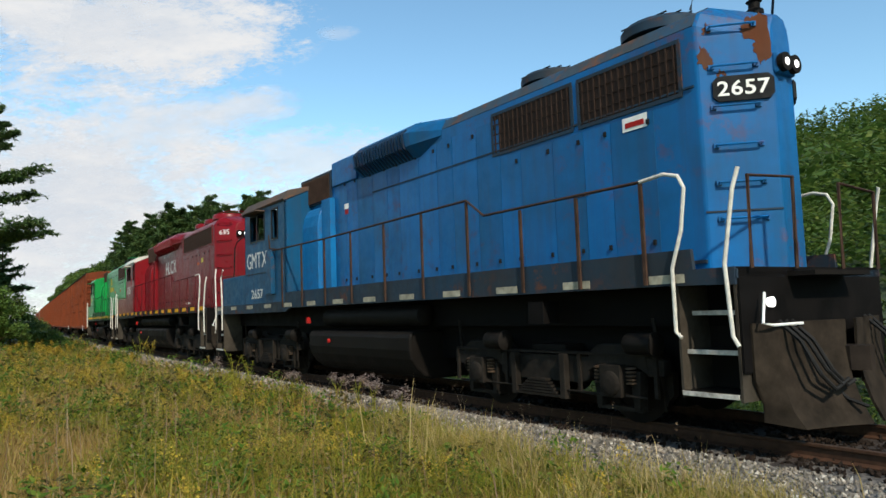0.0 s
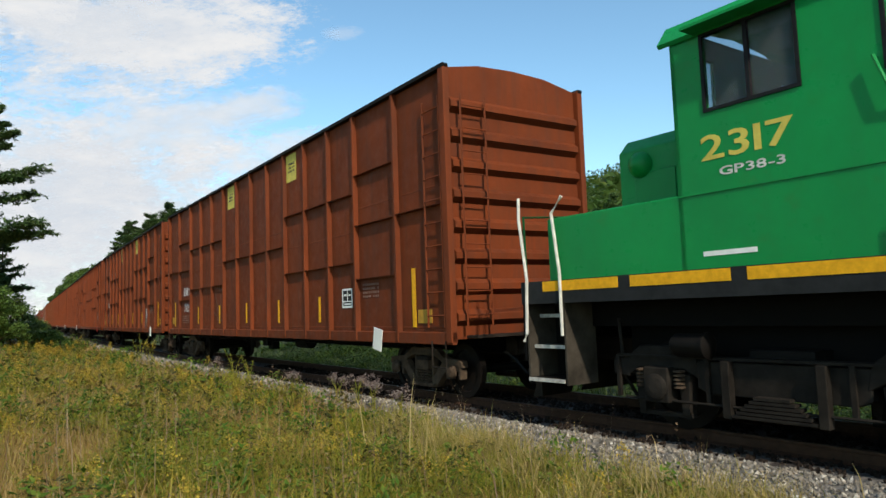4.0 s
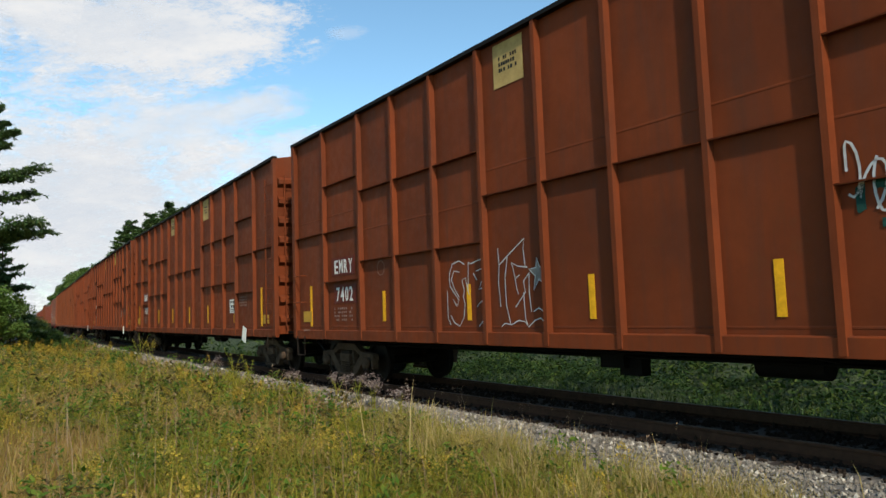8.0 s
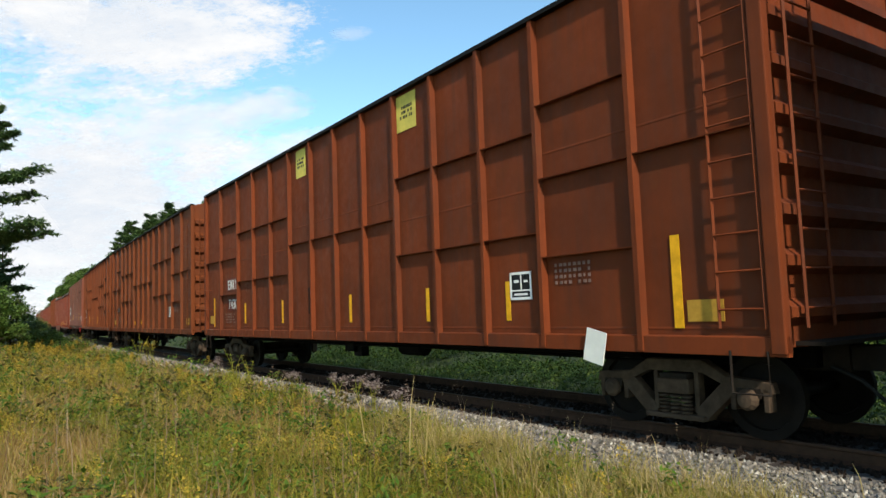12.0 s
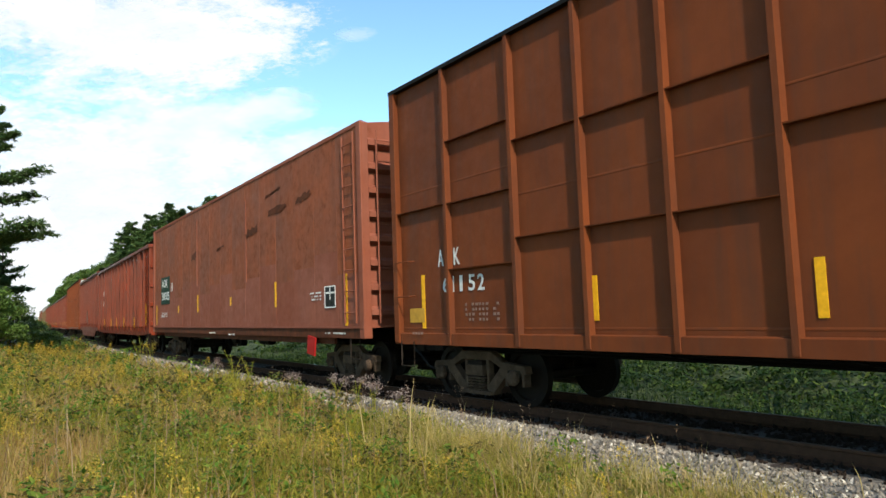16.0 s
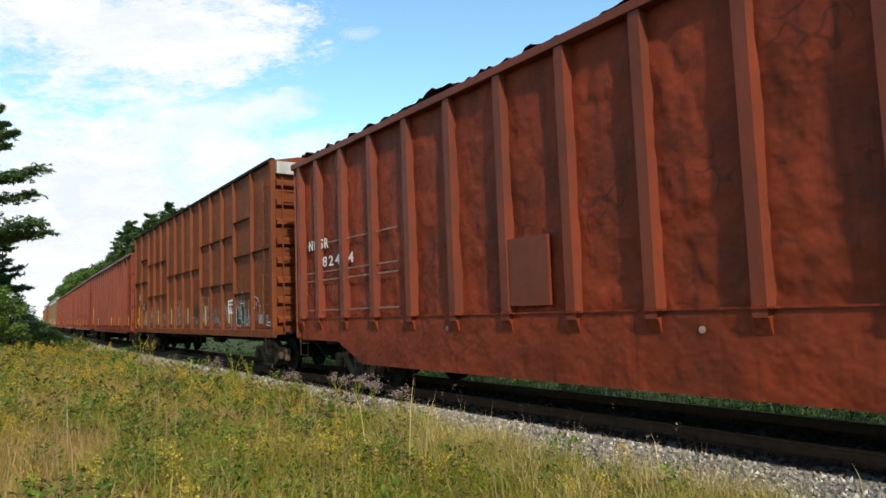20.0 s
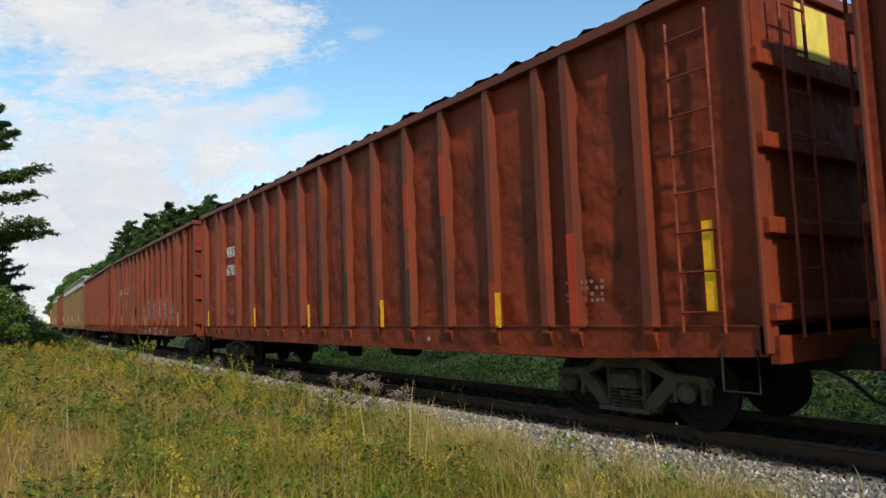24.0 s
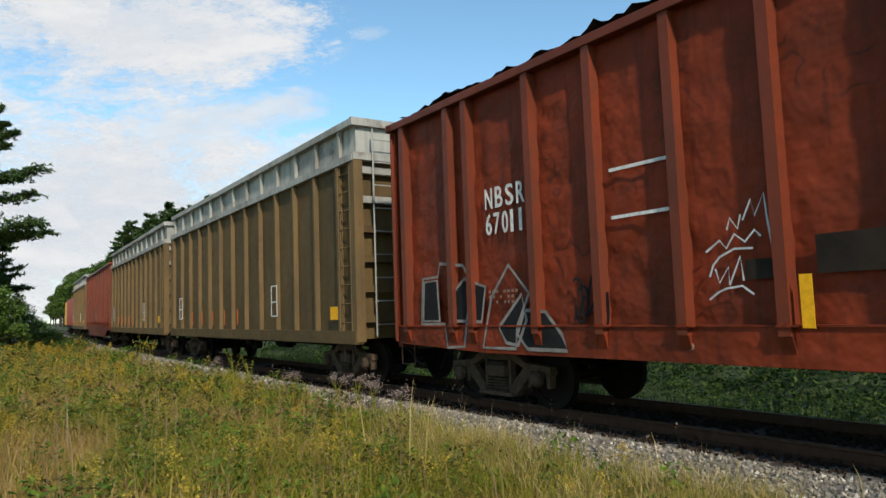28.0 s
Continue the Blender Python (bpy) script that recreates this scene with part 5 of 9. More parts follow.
def locomotive(spec):
    """A road switcher that runs with its long hood ahead. All lengths are counted from its rear coupler."""
    L, hue, name = spec["length"], spec["paint"], spec["name"]
    o = L / 2
    root = tagged(new(name), spec["label"], "locomotive", "locomotives of the passing train")
    hw, pw = 0.795, 1.525
    c0, c1, f0, f1 = spec["cab"][0] - o, spec["cab"][1] - o, spec["hood"][0] - o, spec["hood"][1] - o
    e0, e1 = spec["deck"][0] - o, spec["deck"][1] - o
    top = spec["top"]

    # frame and walkway
    part("frame", Geo().box(e0 + 0.5, e1 - 0.5, -1.0, 1.0, 1.2, 1.7), BLACK, root)
    part("underfloor_equipment", Geo().box(e0 + 1.2, e1 - 1.2, -0.7, 0.7, 0.62, 1.2), BLACK, root)
    part("walkway", Geo().box(e0, e1, -pw, pw, 1.7, 1.8), spec["sill"], root, bevel=0.01)
    for sy in (-1, 1):
        y0, y1 = sorted((sy * (pw - 0.04), sy * (pw + 0.012)))
        low, under, over = spec["skirt"]
        sk = Geo().prism([(e0 + 0.02, 1.82), (e0 + 0.02, low), (c1, low), (c1 + 0.3, under), (e1 - 0.9, under), (e1 - 0.02, under - 0.02), (e1 - 0.02, 1.82), (f1 - 0.3, 1.82), (f1 - 0.32, over), (c1 + 0.04, over), (c1 + 0.02, 1.82)], y0, y1, "y")
        part("side_skirt", sk, spec["sill"], root)
        first, pitch, n = spec["markers"]
        for i in range(n):
            x = first - o + pitch * i
            w = spec["marker_w"]
            part("sill_marker", Geo().box(x, x + w, *sorted((sy * (pw + 0.012), sy * (pw + 0.018))), *spec["marker_z"]), spec["marker"], root)

    # long hood
    sec = [(-hw, 1.8), (hw, 1.8), (hw, top - 0.34), (hw - 0.1, top - 0.16), (hw - 0.34, top - 0.04), (0, top), (-hw + 0.34, top - 0.04), (-hw + 0.1, top - 0.16), (-hw, top - 0.34)]
    hood = Geo().prism(sec, f0, f1 - 0.6, "x")
    n = len(hood.v)
    k = len(sec)
    shrink = [(y * 0.26 if abs(y) > 0.01 else 0, z if z < 2 else z - 0.26) for y, z in sec]
    hood.v += [(f1, y, z) for y, z in shrink]
    hood.f = [f for i, f in enumerate(hood.f) if i != 1]
    hood.f += [(k + i, k + (i + 1) % k, n + (i + 1) % k, n + i) for i in range(k)] + [tuple(n + i for i in range(k))]
    part("long_hood", hood, hue, root, bevel=0.03)
    if spec["roof_paint"]:
        up = [(hw + 0.004, top - 0.33), (hw - 0.094, top - 0.152), (hw - 0.336, top - 0.033), (0, top + 0.006)]
        skin = up + [(-y, z) for y, z in up[-2::-1]]
        part("roof_sheet", Geo().prism(skin + [(y * 0.97, z - 0.02) for y, z in skin[::-1]], f0 + 0.02, f1 - 0.62, "x"), spec["roof_paint"], root)
    rng = random.Random(spec["seed"])
    # doors along the hood, each with latches
    x = f0 + 1.75
    i = 0
    while x < f1 - 1.3:
        w = (0.62, 0.5, 0.72)[i % 3]
        hi = spec["rad"][2] - 0.1 if x > spec["rad"][0] - o - 0.3 else top - 0.55
        lo = 1.98
        for sy in (-1, 1):
            y0, y1 = sorted((sy * (hw - 0.005), sy * (hw + 0.008)))
            door = part("hood_door", Geo().box(x + 0.006, x + w - 0.006, y0, y1, lo, hi), spec["door"][i % len(spec["door"])], root)
            for z in (lo + 0.22, hi - 0.16):
                part("latch", Geo().box(x + w - 0.11, x + w - 0.07, *sorted((sy * (hw + 0.006), sy * (hw + 0.032))), z, z + 0.065), SIGN_BLACK, door)
        x += w
        i += 1
    for sy in (-1, 1):
        part("door_rail", Geo().box(f0 + 1.7, f1 - 0.62, *sorted((sy * hw, sy * (hw + 0.03))), 1.92, 1.96), spec["trim"], root)
        part("eave_bead", Geo().box(f0 + 3.6, f1 - 0.65, *sorted((sy * hw, sy * (hw + 0.02))), spec["rad"][2] + 0.02, spec["rad"][2] + 0.045), spec["trim"], root)
        # radiator openings with their bars
        for a, b in spec["rads"]:
            a, b = a - o, b - o
            z0, z1 = spec["rad"][2], spec["rad"][3]
            fr = Geo()
            yy = sorted((sy * (hw - 0.03), sy * (hw + 0.02)))
            fr.box(a - 0.04, b + 0.04, *yy, z1, z1 + 0.05).box(a - 0.04, b + 0.04, *yy, z0 - 0.05, z0).box(a - 0.05, a, *yy, z0, z1).box(b, b + 0.05, *yy, z0, z1)
            rad = part("radiator_grille", fr, spec["grille_frame"], root)
            part("screen", Geo().box(a, b, *sorted((sy * (hw - 0.02), sy * (hw + 0.006))), z0, z1), GRILLE, rad)
            m = int((b - a) / 0.11)
            bars = Geo()
            for q in range(m):
                xx = a + (b - a) * (q + 0.5) / m
                bars.box(xx - 0.012, xx + 0.012, *sorted((sy * hw, sy * (hw + 0.022))), z0, z1)
            for q in range(1, 4):
                zz = z0 + (z1 - z0) * q / 4
                bars.box(a, b, *sorted((sy * hw, sy * (hw + 0.018))), zz - 0.008, zz + 0.008)
            part("grille", bars, GRILLE, rad)["kind"] = "stuff"
        # central air filter behind the cab
        a, b, z0, z1 = spec["filter"][0] - o, spec["filter"][1] - o, spec["filter"][2], spec["filter"][3]
        fil = part("air_filter", Geo().box(a, b, *sorted((sy * (hw - 0.05), sy * (hw + 0.05))), z0 - 0.05, z1 + 0.06), spec["grille_frame"], root)
        lou = Geo()
        m = int((b - a) / 0.07)
        for q in range(m):
            xx = a + 0.05 + (b - a - 0.1) * (q + 0.5) / m
            lou.prism([(xx - 0.025, sy * (hw + 0.05)), (xx + 0.02, sy * (hw + 0.085)), (xx + 0.025, sy * (hw + 0.05))], z0, z1, "z")
        part("louvre", lou, GRILLE, fil)
        # cabinet below it, bulging from the hood
        yb = sy * 1.04
        cab_poly = [(sy * hw, 1.8), (yb, 1.8), (yb, z0 - 0.62), (sy * 0.99, z0 - 0.36), (sy * 0.9, z0 - 0.2), (sy * hw, z0 - 0.12)]
        part("side_cabinet", Geo().prism(cab_poly, a + 0.25, b - 0.35, "x"), spec["cabinet"], root, bevel=0.02, smooth=False)
        part("cabinet_post", Geo().box(b - 0.34, b + 0.12, *sorted((sy * hw, sy * 0.93)), 1.8, z0 - 0.02), spec["cabinet_post"], root)
    # dynamic brake blister or a plain hatch
    if spec["blister"]:
        a, b = spec["blister"][0] - o, spec["blister"][1] - o
        for sy in (-1, 1):
            poly = [(sy * hw, 4.4), (sy * 1.02, 4.62), (sy * 1.06, 4.86), (sy * 0.86, 5.06), (sy * 0.3, top + 0.1), (0, top + 0.1), (0, 4.4)]
            bl = Geo()
            bl.prism(poly, a, b - 0.75, "x")
            base = len(bl.v)
            tip = [(sy * hw, 4.6), (sy * (hw + 0.01), 4.66), (sy * (hw + 0.01), top - 0.34), (sy * (hw - 0.1), top - 0.14), (sy * 0.3, top), (0, top), (0, 4.6)]
            bl.v += [(b - 0.75, y, z) for y, z in poly] + [(b, y, z) for y, z in tip]
            bl.f += [(base + q, base + (q + 1) % 7, base + 7 + (q + 1) % 7, base + 7 + q) for q in range(7)]
            blister = part("brake_blister", bl, spec["blister_paint"], root)
            lou = Geo()
            m = int((b - a - 1.0) / 0.12)
            for q in range(m):
                xx = a + 0.12 + (b - a - 1.0) * q / m
                lou.prism([(sy * (hw + 0.02), 4.41), (sy * 1.05, 4.6), (sy * 1.09, 4.86), (sy * 0.97, 4.98), (sy * 0.9, 4.8)], xx, xx + 0.055, "x")
            part("louvre", lou, spec["louvre_paint"], blister)
        a, b = spec["duct"][0] - o, spec["duct"][1] - o
        part("blower_duct", Geo().prism([(-0.86, 4.45), (0.86, 4.45), (0.86, 5.0), (0.6, 5.14), (-0.6, 5.14), (-0.86, 5.0)], a, b, "x"), hue, root, bevel=0.02)
    # fans and stacks on the roof
    for u, r, hgt in spec["fans"]:
        fan = Geo().lathe([(r, 0.0), (r, hgt * 0.7), (r - 0.05, hgt), (r - 0.12, hgt), (r - 0.14, hgt * 0.6)], (u - o, 0, top - 0.03), "z", 24)
        cover = part("roof_fan", fan, spec["roof"], root, smooth=True)
        for q in range(-3, 4):
            y = q * r / 4
            w = math.sqrt(max(r * r - y * y, 0)) * 0.95
            part("guard_bar", Geo().tube([(u - o - w, y, top + hgt - 0.02), (u - o + w, y, top + hgt - 0.02)], 0.012, 4), SOOT, cover)
    part("roof_rail", Geo().tube([(f1 - 0.75, -0.62, top - 0.05), (f1 - 0.7, -0.62, top + 0.1), (f1 - 0.25, -0.35, top + 0.14), (f1 - 0.2, 0.3, top + 0.14), (f1 - 0.35, 0.5, top - 0.05)], 0.017, 6), spec["trim"], root)
    for u, y in spec["horns"]:
        horn = Geo().tube([(u - o, y, top - 0.05), (u - o, y, top + 0.12)], 0.03, 6)
        for d, ln in ((-0.12, 0.42), (0.0, 0.5), (0.12, 0.36)):
            horn.tube([(u - o - 0.1, y + d, top + 0.16), (u - o + ln * 0.6, y + d, top + 0.16), (u - o + ln, y + d, top + 0.16)], 0.03, 8, 0.085)
        part("air_horn", horn, SOOT, root, smooth=True)
    part("beacon", Geo().lathe([(0.11, 0), (0.11, 0.06), (0.07, 0.09), (0.07, 0.16), (0.1, 0.18), (0.04, 0.22)], (f1 - 0.45, 0.28, top - 0.04), "z", 12), SOOT, root)

    # cab
    cw, eave, crown = pw - 0.02, 4.38, 4.8
    for sy in (-1, 1):
        # side wall around two windows
        win = spec["windows"]
        ys = sorted((sy * (cw - 0.05), sy * cw))
        wall = Geo()
        (a0, a1, az0, az1), (b0, b1, bz0, bz1) = [(p - o, q - o, r, s) for p, q, r, s in win]
        wall.box(c0, c1, *ys, 1.8, min(az0, bz0)).box(c0, a0, *ys, min(az0, bz0), eave).box(a1, b0, *ys, min(az0, bz0), eave).box(b1, c1, *ys, min(az0, bz0), eave)
        wall.box(a0, a1, *ys, az1, eave).box(b0, b1, *ys, bz1, eave)
        if az0 > bz0:
            wall.box(a0, a1, *ys, bz0, az0)
        elif bz0 > az0:
            wall.box(b0, b1, *ys, az0, bz0)
        w = part("cab_side", wall, spec["cab_paint"], root)
        for (p, q, r0, r1) in ((a0, a1, az0, az1), (b0, b1, bz0, bz1)):
            fr = Geo()
            yy = sorted((sy * (cw - 0.03), sy * (cw + 0.018)))
            fr.box(p - 0.035, q + 0.035, *yy, r1, r1 + 0.035).box(p - 0.035, q + 0.035, *yy, r0 - 0.035, r0).box(p - 0.035, p, *yy, r0, r1).box(q, q + 0.035, *yy, r0, r1)
            if q - p > 0.6:
                fr.box((p + q) / 2 - 0.02, (p + q) / 2 + 0.02, *yy, r0, r1)
            f = part("window_frame", fr, SIGN_BLACK, w)
            if spec["number"] != "2317":
                continue
            pane = part("pane", Geo().box(p, q, *sorted((sy * (cw - 0.026), sy * (cw - 0.018))), r0, r1), GLASS, f)
            pane.visible_shadow = False
        if sy < 0:
            part("sun_visor", Geo().prism([(a0 - 0.08, az1 + 0.04), (a1 + 0.08, az1 + 0.04), (a1 + 0.08, az1 + 0.07), (a0 - 0.08, az1 + 0.07)], -cw - 0.28, -cw, "y"), spec["cab_roof"], w)
            part("grab_rail", Geo().tube([(b0 - 0.1, -cw - 0.06, bz0 + 0.1), (b0 + 0.02, -cw - 0.07, bz0 - 0.25), (b1 + 0.15, -cw - 0.07, 3.12)], 0.018, 6), spec["rail_paint"], w)
            shift = 0.24 if spec["number"] == "2657" else 0.0
            part("door_recess", Geo().box(b0 + 0.05 - shift, b1 + 0.02 - shift, -cw - 0.03 - shift * 0.35, -cw + 0.0, 1.95 + shift * 0.35, 3.05 + shift * 0.3), spec["cab_paint"], w, bevel=0.015)
            part("belt_seam", Geo().box(c0, b0 - 0.05, -cw - 0.014, -cw, 2.61, 2.628), spec["trim"], w)
    roof = [(-cw - 0.06, eave - 0.03), (-cw + 0.12, eave + 0.2), (-0.7, crown - 0.06), (0, crown), (0.7, crown - 0.06), (cw - 0.12, eave + 0.2), (cw + 0.06, eave - 0.03), (cw + 0.03, eave - 0.07), (0.7, crown - 0.13),
            (0, crown - 0.07), (-0.7, crown - 0.13), (-cw - 0.03, eave - 0.07)]
    part("cab_roof", Geo().prism(roof, c0 - 0.12, c1 + 0.02, "x"), spec["cab_roof"], root)
    gable = [(-cw, 1.8), (cw, 1.8), (cw, eave), (0.7, crown - 0.13), (0, crown - 0.08), (-0.7, crown - 0.13), (-cw, eave)]
    part("cab_front_wall", Geo().prism(gable, c1 - 0.06, c1, "x"), spec["cab_paint"], root)
    back = Geo()
    for ya, yb, za, zb in ((-cw, cw, 1.8, 3.5), (-cw, -1.2, 3.5, 4.25), (-0.75, 0.75, 3.5, 4.25), (1.2, cw, 3.5, 4.25), (-cw + 0.1, cw - 0.1, 4.25, eave + 0.14)):
        back.box(c0, c0 + 0.05, ya, yb, za, zb)
    rear = part("cab_rear_wall", back, spec["cab_paint"], root)
    for ya, yb in ((-1.2, -0.75), (0.75, 1.2)):
        part("pane", Geo().box(c0 + 0.02, c0 + 0.03, ya, yb, 3.5, 4.25), GLASS, rear).visible_shadow = False
    part("cab_floor", Geo().box(c0 + 0.06, c1 - 0.07, -cw + 0.06, cw - 0.06, 1.8, 2.0), SOOT, root)
    part("control_stand", Geo().box(c0 + 0.5, c0 + 1.1, -0.9, -0.3, 2.0, 3.2), SOOT, root, bevel=0.03)
    seat = Geo().box(c0 + 1.3, c0 + 1.75, -1.2, -0.7, 2.5, 2.62).box(c0 + 1.72, c0 + 1.84, -1.2, -0.7, 2.6, 3.25)
    part("cab_seat", seat, SIGN_BLACK, root, bevel=0.03)

    # low short hood behind the cab and the box below it
    n0 = spec["nose"] - o
    part("lower_box", Geo().box(e0 + 0.55, c0, -1.5, 1.5, 1.8, 2.64), spec["cab_paint"], root, bevel=0.02)
    nose = [(-0.98, 1.8), (0.98, 1.8), (0.98, 3.4), (0.8, 3.58), (-0.8, 3.58), (-0.98, 3.4)]
    part("short_hood", Geo().prism(nose, n0, c0, "x"), spec["nose_paint"], root, bevel=0.03)
    part("nose_hatch", Geo().box(n0 + 0.25, n0 + 0.85, -0.995, -0.97, 2.2, 3.1), spec["nose_paint"], root, bevel=0.01)
    if spec["number"] == "2657":
        part("vent_recess", Geo().box(n0 + 0.4, n0 + 0.76, -1.0, -0.97, 2.76, 3.1), SIGN_BLACK, root)
        part("nose_rail", Geo().tube([(c0 + 0.05, -1.44, 3.82), (c0 - 0.9, -1.44, 3.66), (c0 - 1.12, -1.44, 3.5), (c0 - 1.15, -1.46, 2.64)], 0.02, 6), SIGN_BLACK, root)
    else:
        part("bell", Geo().lathe([(0.17, 0.0), (0.16, -0.05), (0.09, -0.12), (0.03, -0.16)], (n0 + 0.35, -0.98, 3.2), "y", 16), spec["nose_paint"], root, smooth=True)

    # front face of the long hood
    z0, z1 = spec["board_z"]

    # the two slanting facets beside the lamps carry the number boards and rungs
    na, nb = Vector((f1 - 0.6, -hw, 0)), Vector((f1, -hw * 0.26, 0))
    facet = (nb - na).length
    lean = math.atan2(-(nb - na).x, (nb - na).y)

    def on_nose(ob, sy):
        """Sets a piece, built at x 0 with y from the middle of the facet, on the facet of that side."""
        ob.matrix_local = Matrix.Translation(((na.x + nb.x) / 2, sy * -(na.y + nb.y) / 2, 0)) @ Matrix.Rotation(-sy * lean, 4, "Z")
        return ob

    for sy in (-1, 1):
        if spec["board"]:
            m = spec["board_in"] * -sy
            geo = Geo().prism([(m + p, q) for p, q in ((-0.34, z0 + 0.06), (-0.28, z0), (0.28, z0), (0.34, z0 + 0.06), (0.34, z1 - 0.06), (0.28, z1), (-0.28, z1), (-0.34, z1 - 0.06))], 0.0, 0.035, "x")
            b = on_nose(part("number_board", geo, spec["board"], root, "black number board with white figures" if spec["board"] is SIGN_BLACK else "white number board with dark figures"), sy)
            lettering("number", spec["number"], m - 0.29, m + 0.29, z0 + 0.06, z1 - 0.06, 0.04, spec["board_ink"], b, 0.022, "end")
        else:
            on_nose(lettering("number", spec["number"], -0.21, 0.17, z0 + 0.05, z1 - 0.05, 0.008, WHITE, root, face="end"), sy)
    hz = spec["lamp_z"]
    box = Geo().prism([(-0.2, hz - 0.13), (0.2, hz - 0.13), (0.2, hz + 0.13), (-0.2, hz + 0.13)] if not spec["lamp_tall"] else [(-0.13, hz - 0.24), (0.13, hz - 0.24), (0.13, hz + 0.24), (-0.13, hz + 0.24)], f1 - 0.14, f1 + 0.06, "x")
    lamp = part("headlight", box, hue, root, bevel=0.04)
    for d in (-1, 1):
        cy, cz = (d * 0.1, hz) if not spec["lamp_tall"] else (0, hz + d * 0.12)
        ring = part("lamp_rim", Geo().lathe([(0.085, 0), (0.11, 0.0), (0.11, 0.07), (0.09, 0.07)], (f1 + 0.05, cy, cz), "x", 16), SOOT, lamp)
        part("reflector", Geo().lathe([(0.084, 0.0), (0.084, 0.01)], (f1 + 0.095, cy, cz), "x", 16), REFLECTOR, lamp)
        part("lamp_lens", Geo().lathe([(0.05, 0.0), (0.045, 0.02), (0.02, 0.03)], (f1 + 0.105, cy, cz), "x", 16), LENS, lamp, smooth=True)
    for z in spec["rungs"]:
        rung = Geo().tube([(0, -0.26, z), (0.07, -0.26, z), (0.07, 0.24, z), (0, 0.24, z)], 0.015, 5)
        for y in (-0.26, 0.24):
            rung.box(-0.005, 0.03, y - 0.03, y + 0.03, z - 0.03, z + 0.03)
        on_nose(part("grab_rung", rung, hue, root), -1)
    on_nose(part("front_seam", Geo().box(0, 0.012, -facet / 2, facet / 2, 2.5, 2.52), spec["trim"], root), -1)
    for pts in spec.get("rust", ()):
        on_nose(part("rust_patch", Geo().prism(ragged(pts, 3), 0.0, 0.004, "x"), NOSE_RUST, root), -1)
    if spec.get("class_lamp"):
        on_nose(part("class_lamp", Geo().lathe([(0.1, 0), (0.1, 0.03), (0.06, 0.05)], (0, -0.18, spec["class_lamp"]), "x", 14), hue, root), -1)

    # handrails
    rp = spec["post_paint"]
    for sy in (-1, 1):
        y = sy * (pw + 0.03)
        for u, zt in spec["posts"]:
            post = Geo().box(u - o - 0.022, u - o + 0.022, *sorted((y, y + sy * 0.03)), spec["skirt"][1] + 0.02, zt)
            part("handrail_post", post, rp, root)
        pts = [(u - o, y + sy * 0.015, z) for u, z in spec["rail"]]
        part("handrail", Geo().tube(pts, 0.02, 6), spec["trim_rail"], root)
        u, z = spec["rail"][-1]
        s0, s1 = spec["step"]
        pk = s0 - o + 0.21
        bend = [(u - o, z), (pk - 0.25, z + 0.03), (pk - 0.07, z - 0.02), (pk, z - 0.16), (pk - 0.07, z - 0.62), (s0 - o, 1.85), (s0 - o, 1.16), (s0 - o + 0.07, 1.1)]
        part("corner_handrail", Geo().tube([(x, y + sy * 0.02, zz) for x, zz in bend], 0.022, 8), RAIL_WHITE, root, "white corner handrail")
        up = [(s1 - o + 0.05, y, 1.02), (s1 - o - 0.01, y, 1.12), (s1 - o - 0.05, y, 1.85), (s1 - o + 0.08, y * 0.99, 2.6), (s1 - o + 0.14, y * 0.97, 2.82)]
        part("end_handrail", Geo().tube(up, 0.022, 8), RAIL_WHITE, root, "white end handrail")
        m0 = L - s1 - o
        up = [(m0 - 0.05, y, 1.02), (m0 + 0.01, y, 1.12), (m0 + 0.05, y, 1.85), (m0 - 0.08, y * 0.99, 2.7), (m0 - 0.1, y * 0.97, 3.0)]
        part("end_handrail", Geo().tube(up, 0.022, 8), RAIL_WHITE, root, "white end handrail")
        m1 = L - s0 - o
        part("end_handrail", Geo().tube([(m1, y, 1.1), (m1, y, 1.9), (m1 - 0.1, y, 2.7), (m1 + 0.1, y, 2.9)], 0.022, 8), RAIL_WHITE, root, "white end handrail")
        # step wells at both ends
        for q0, q1, sx in ((s0 - o - 0.02, s1 - o + 0.03, 1), (L - s1 - o - 0.03, L - s0 - o + 0.02, -1)):
            sw = part("step_well", Geo().box(q0 + 0.03, q1 - 0.03, *sorted((sy * 0.95, sy * 0.99)), 0.5, 1.7), SOOT, root)
            for qa in (q0, q1 - 0.03):
                part("well_side", Geo().box(qa, qa + 0.03, *sorted((sy * 0.95, sy * 1.51)), 0.46, 1.7), WELL, sw)
            for z in (0.52, 0.95, 1.36, 1.77):
                yo = 1.53 - 0.3 * (z - 0.52)
                part("step_tread", Geo().box(q0 + 0.03, q1 - 0.03, *sorted((sy * 1.0, sy * yo)), z - 0.02, z + 0.015), SOOT, sw)
                part("step_edge", Geo().box(q0 + 0.03, q1 - 0.03, *sorted((sy * yo, sy * (yo + 0.015))), z - 0.03, z + 0.018), WORN_WHITE, sw, "worn white step edge")
        # side gear below the walkway
        part("air_reservoir", Geo().lathe([(0.05, 0), (0.19, 0.06), (0.19, spec["tank"][1] - spec["tank"][0] - 0.4), (0.05, spec["tank"][1] - spec["tank"][0] - 0.34)], (spec["tank"][0] - o + 0.6, sy * 1.18, 1.4), "x", 14),
             SOOT, root, smooth=True)
        part("sill_bracket", Geo().box(f1 - 3.0, f1 - 2.7, *sorted((sy * 1.2, sy * 1.5)), 1.25, 1.55), BLACK, root)
        part("emergency_button", Geo().box(spec["tank"][0] - o + 0.04, spec["tank"][0] - o + 0.12, *sorted((sy * 1.42, sy * 1.5)), 1.28, 1.42), SIGN_RED, root)
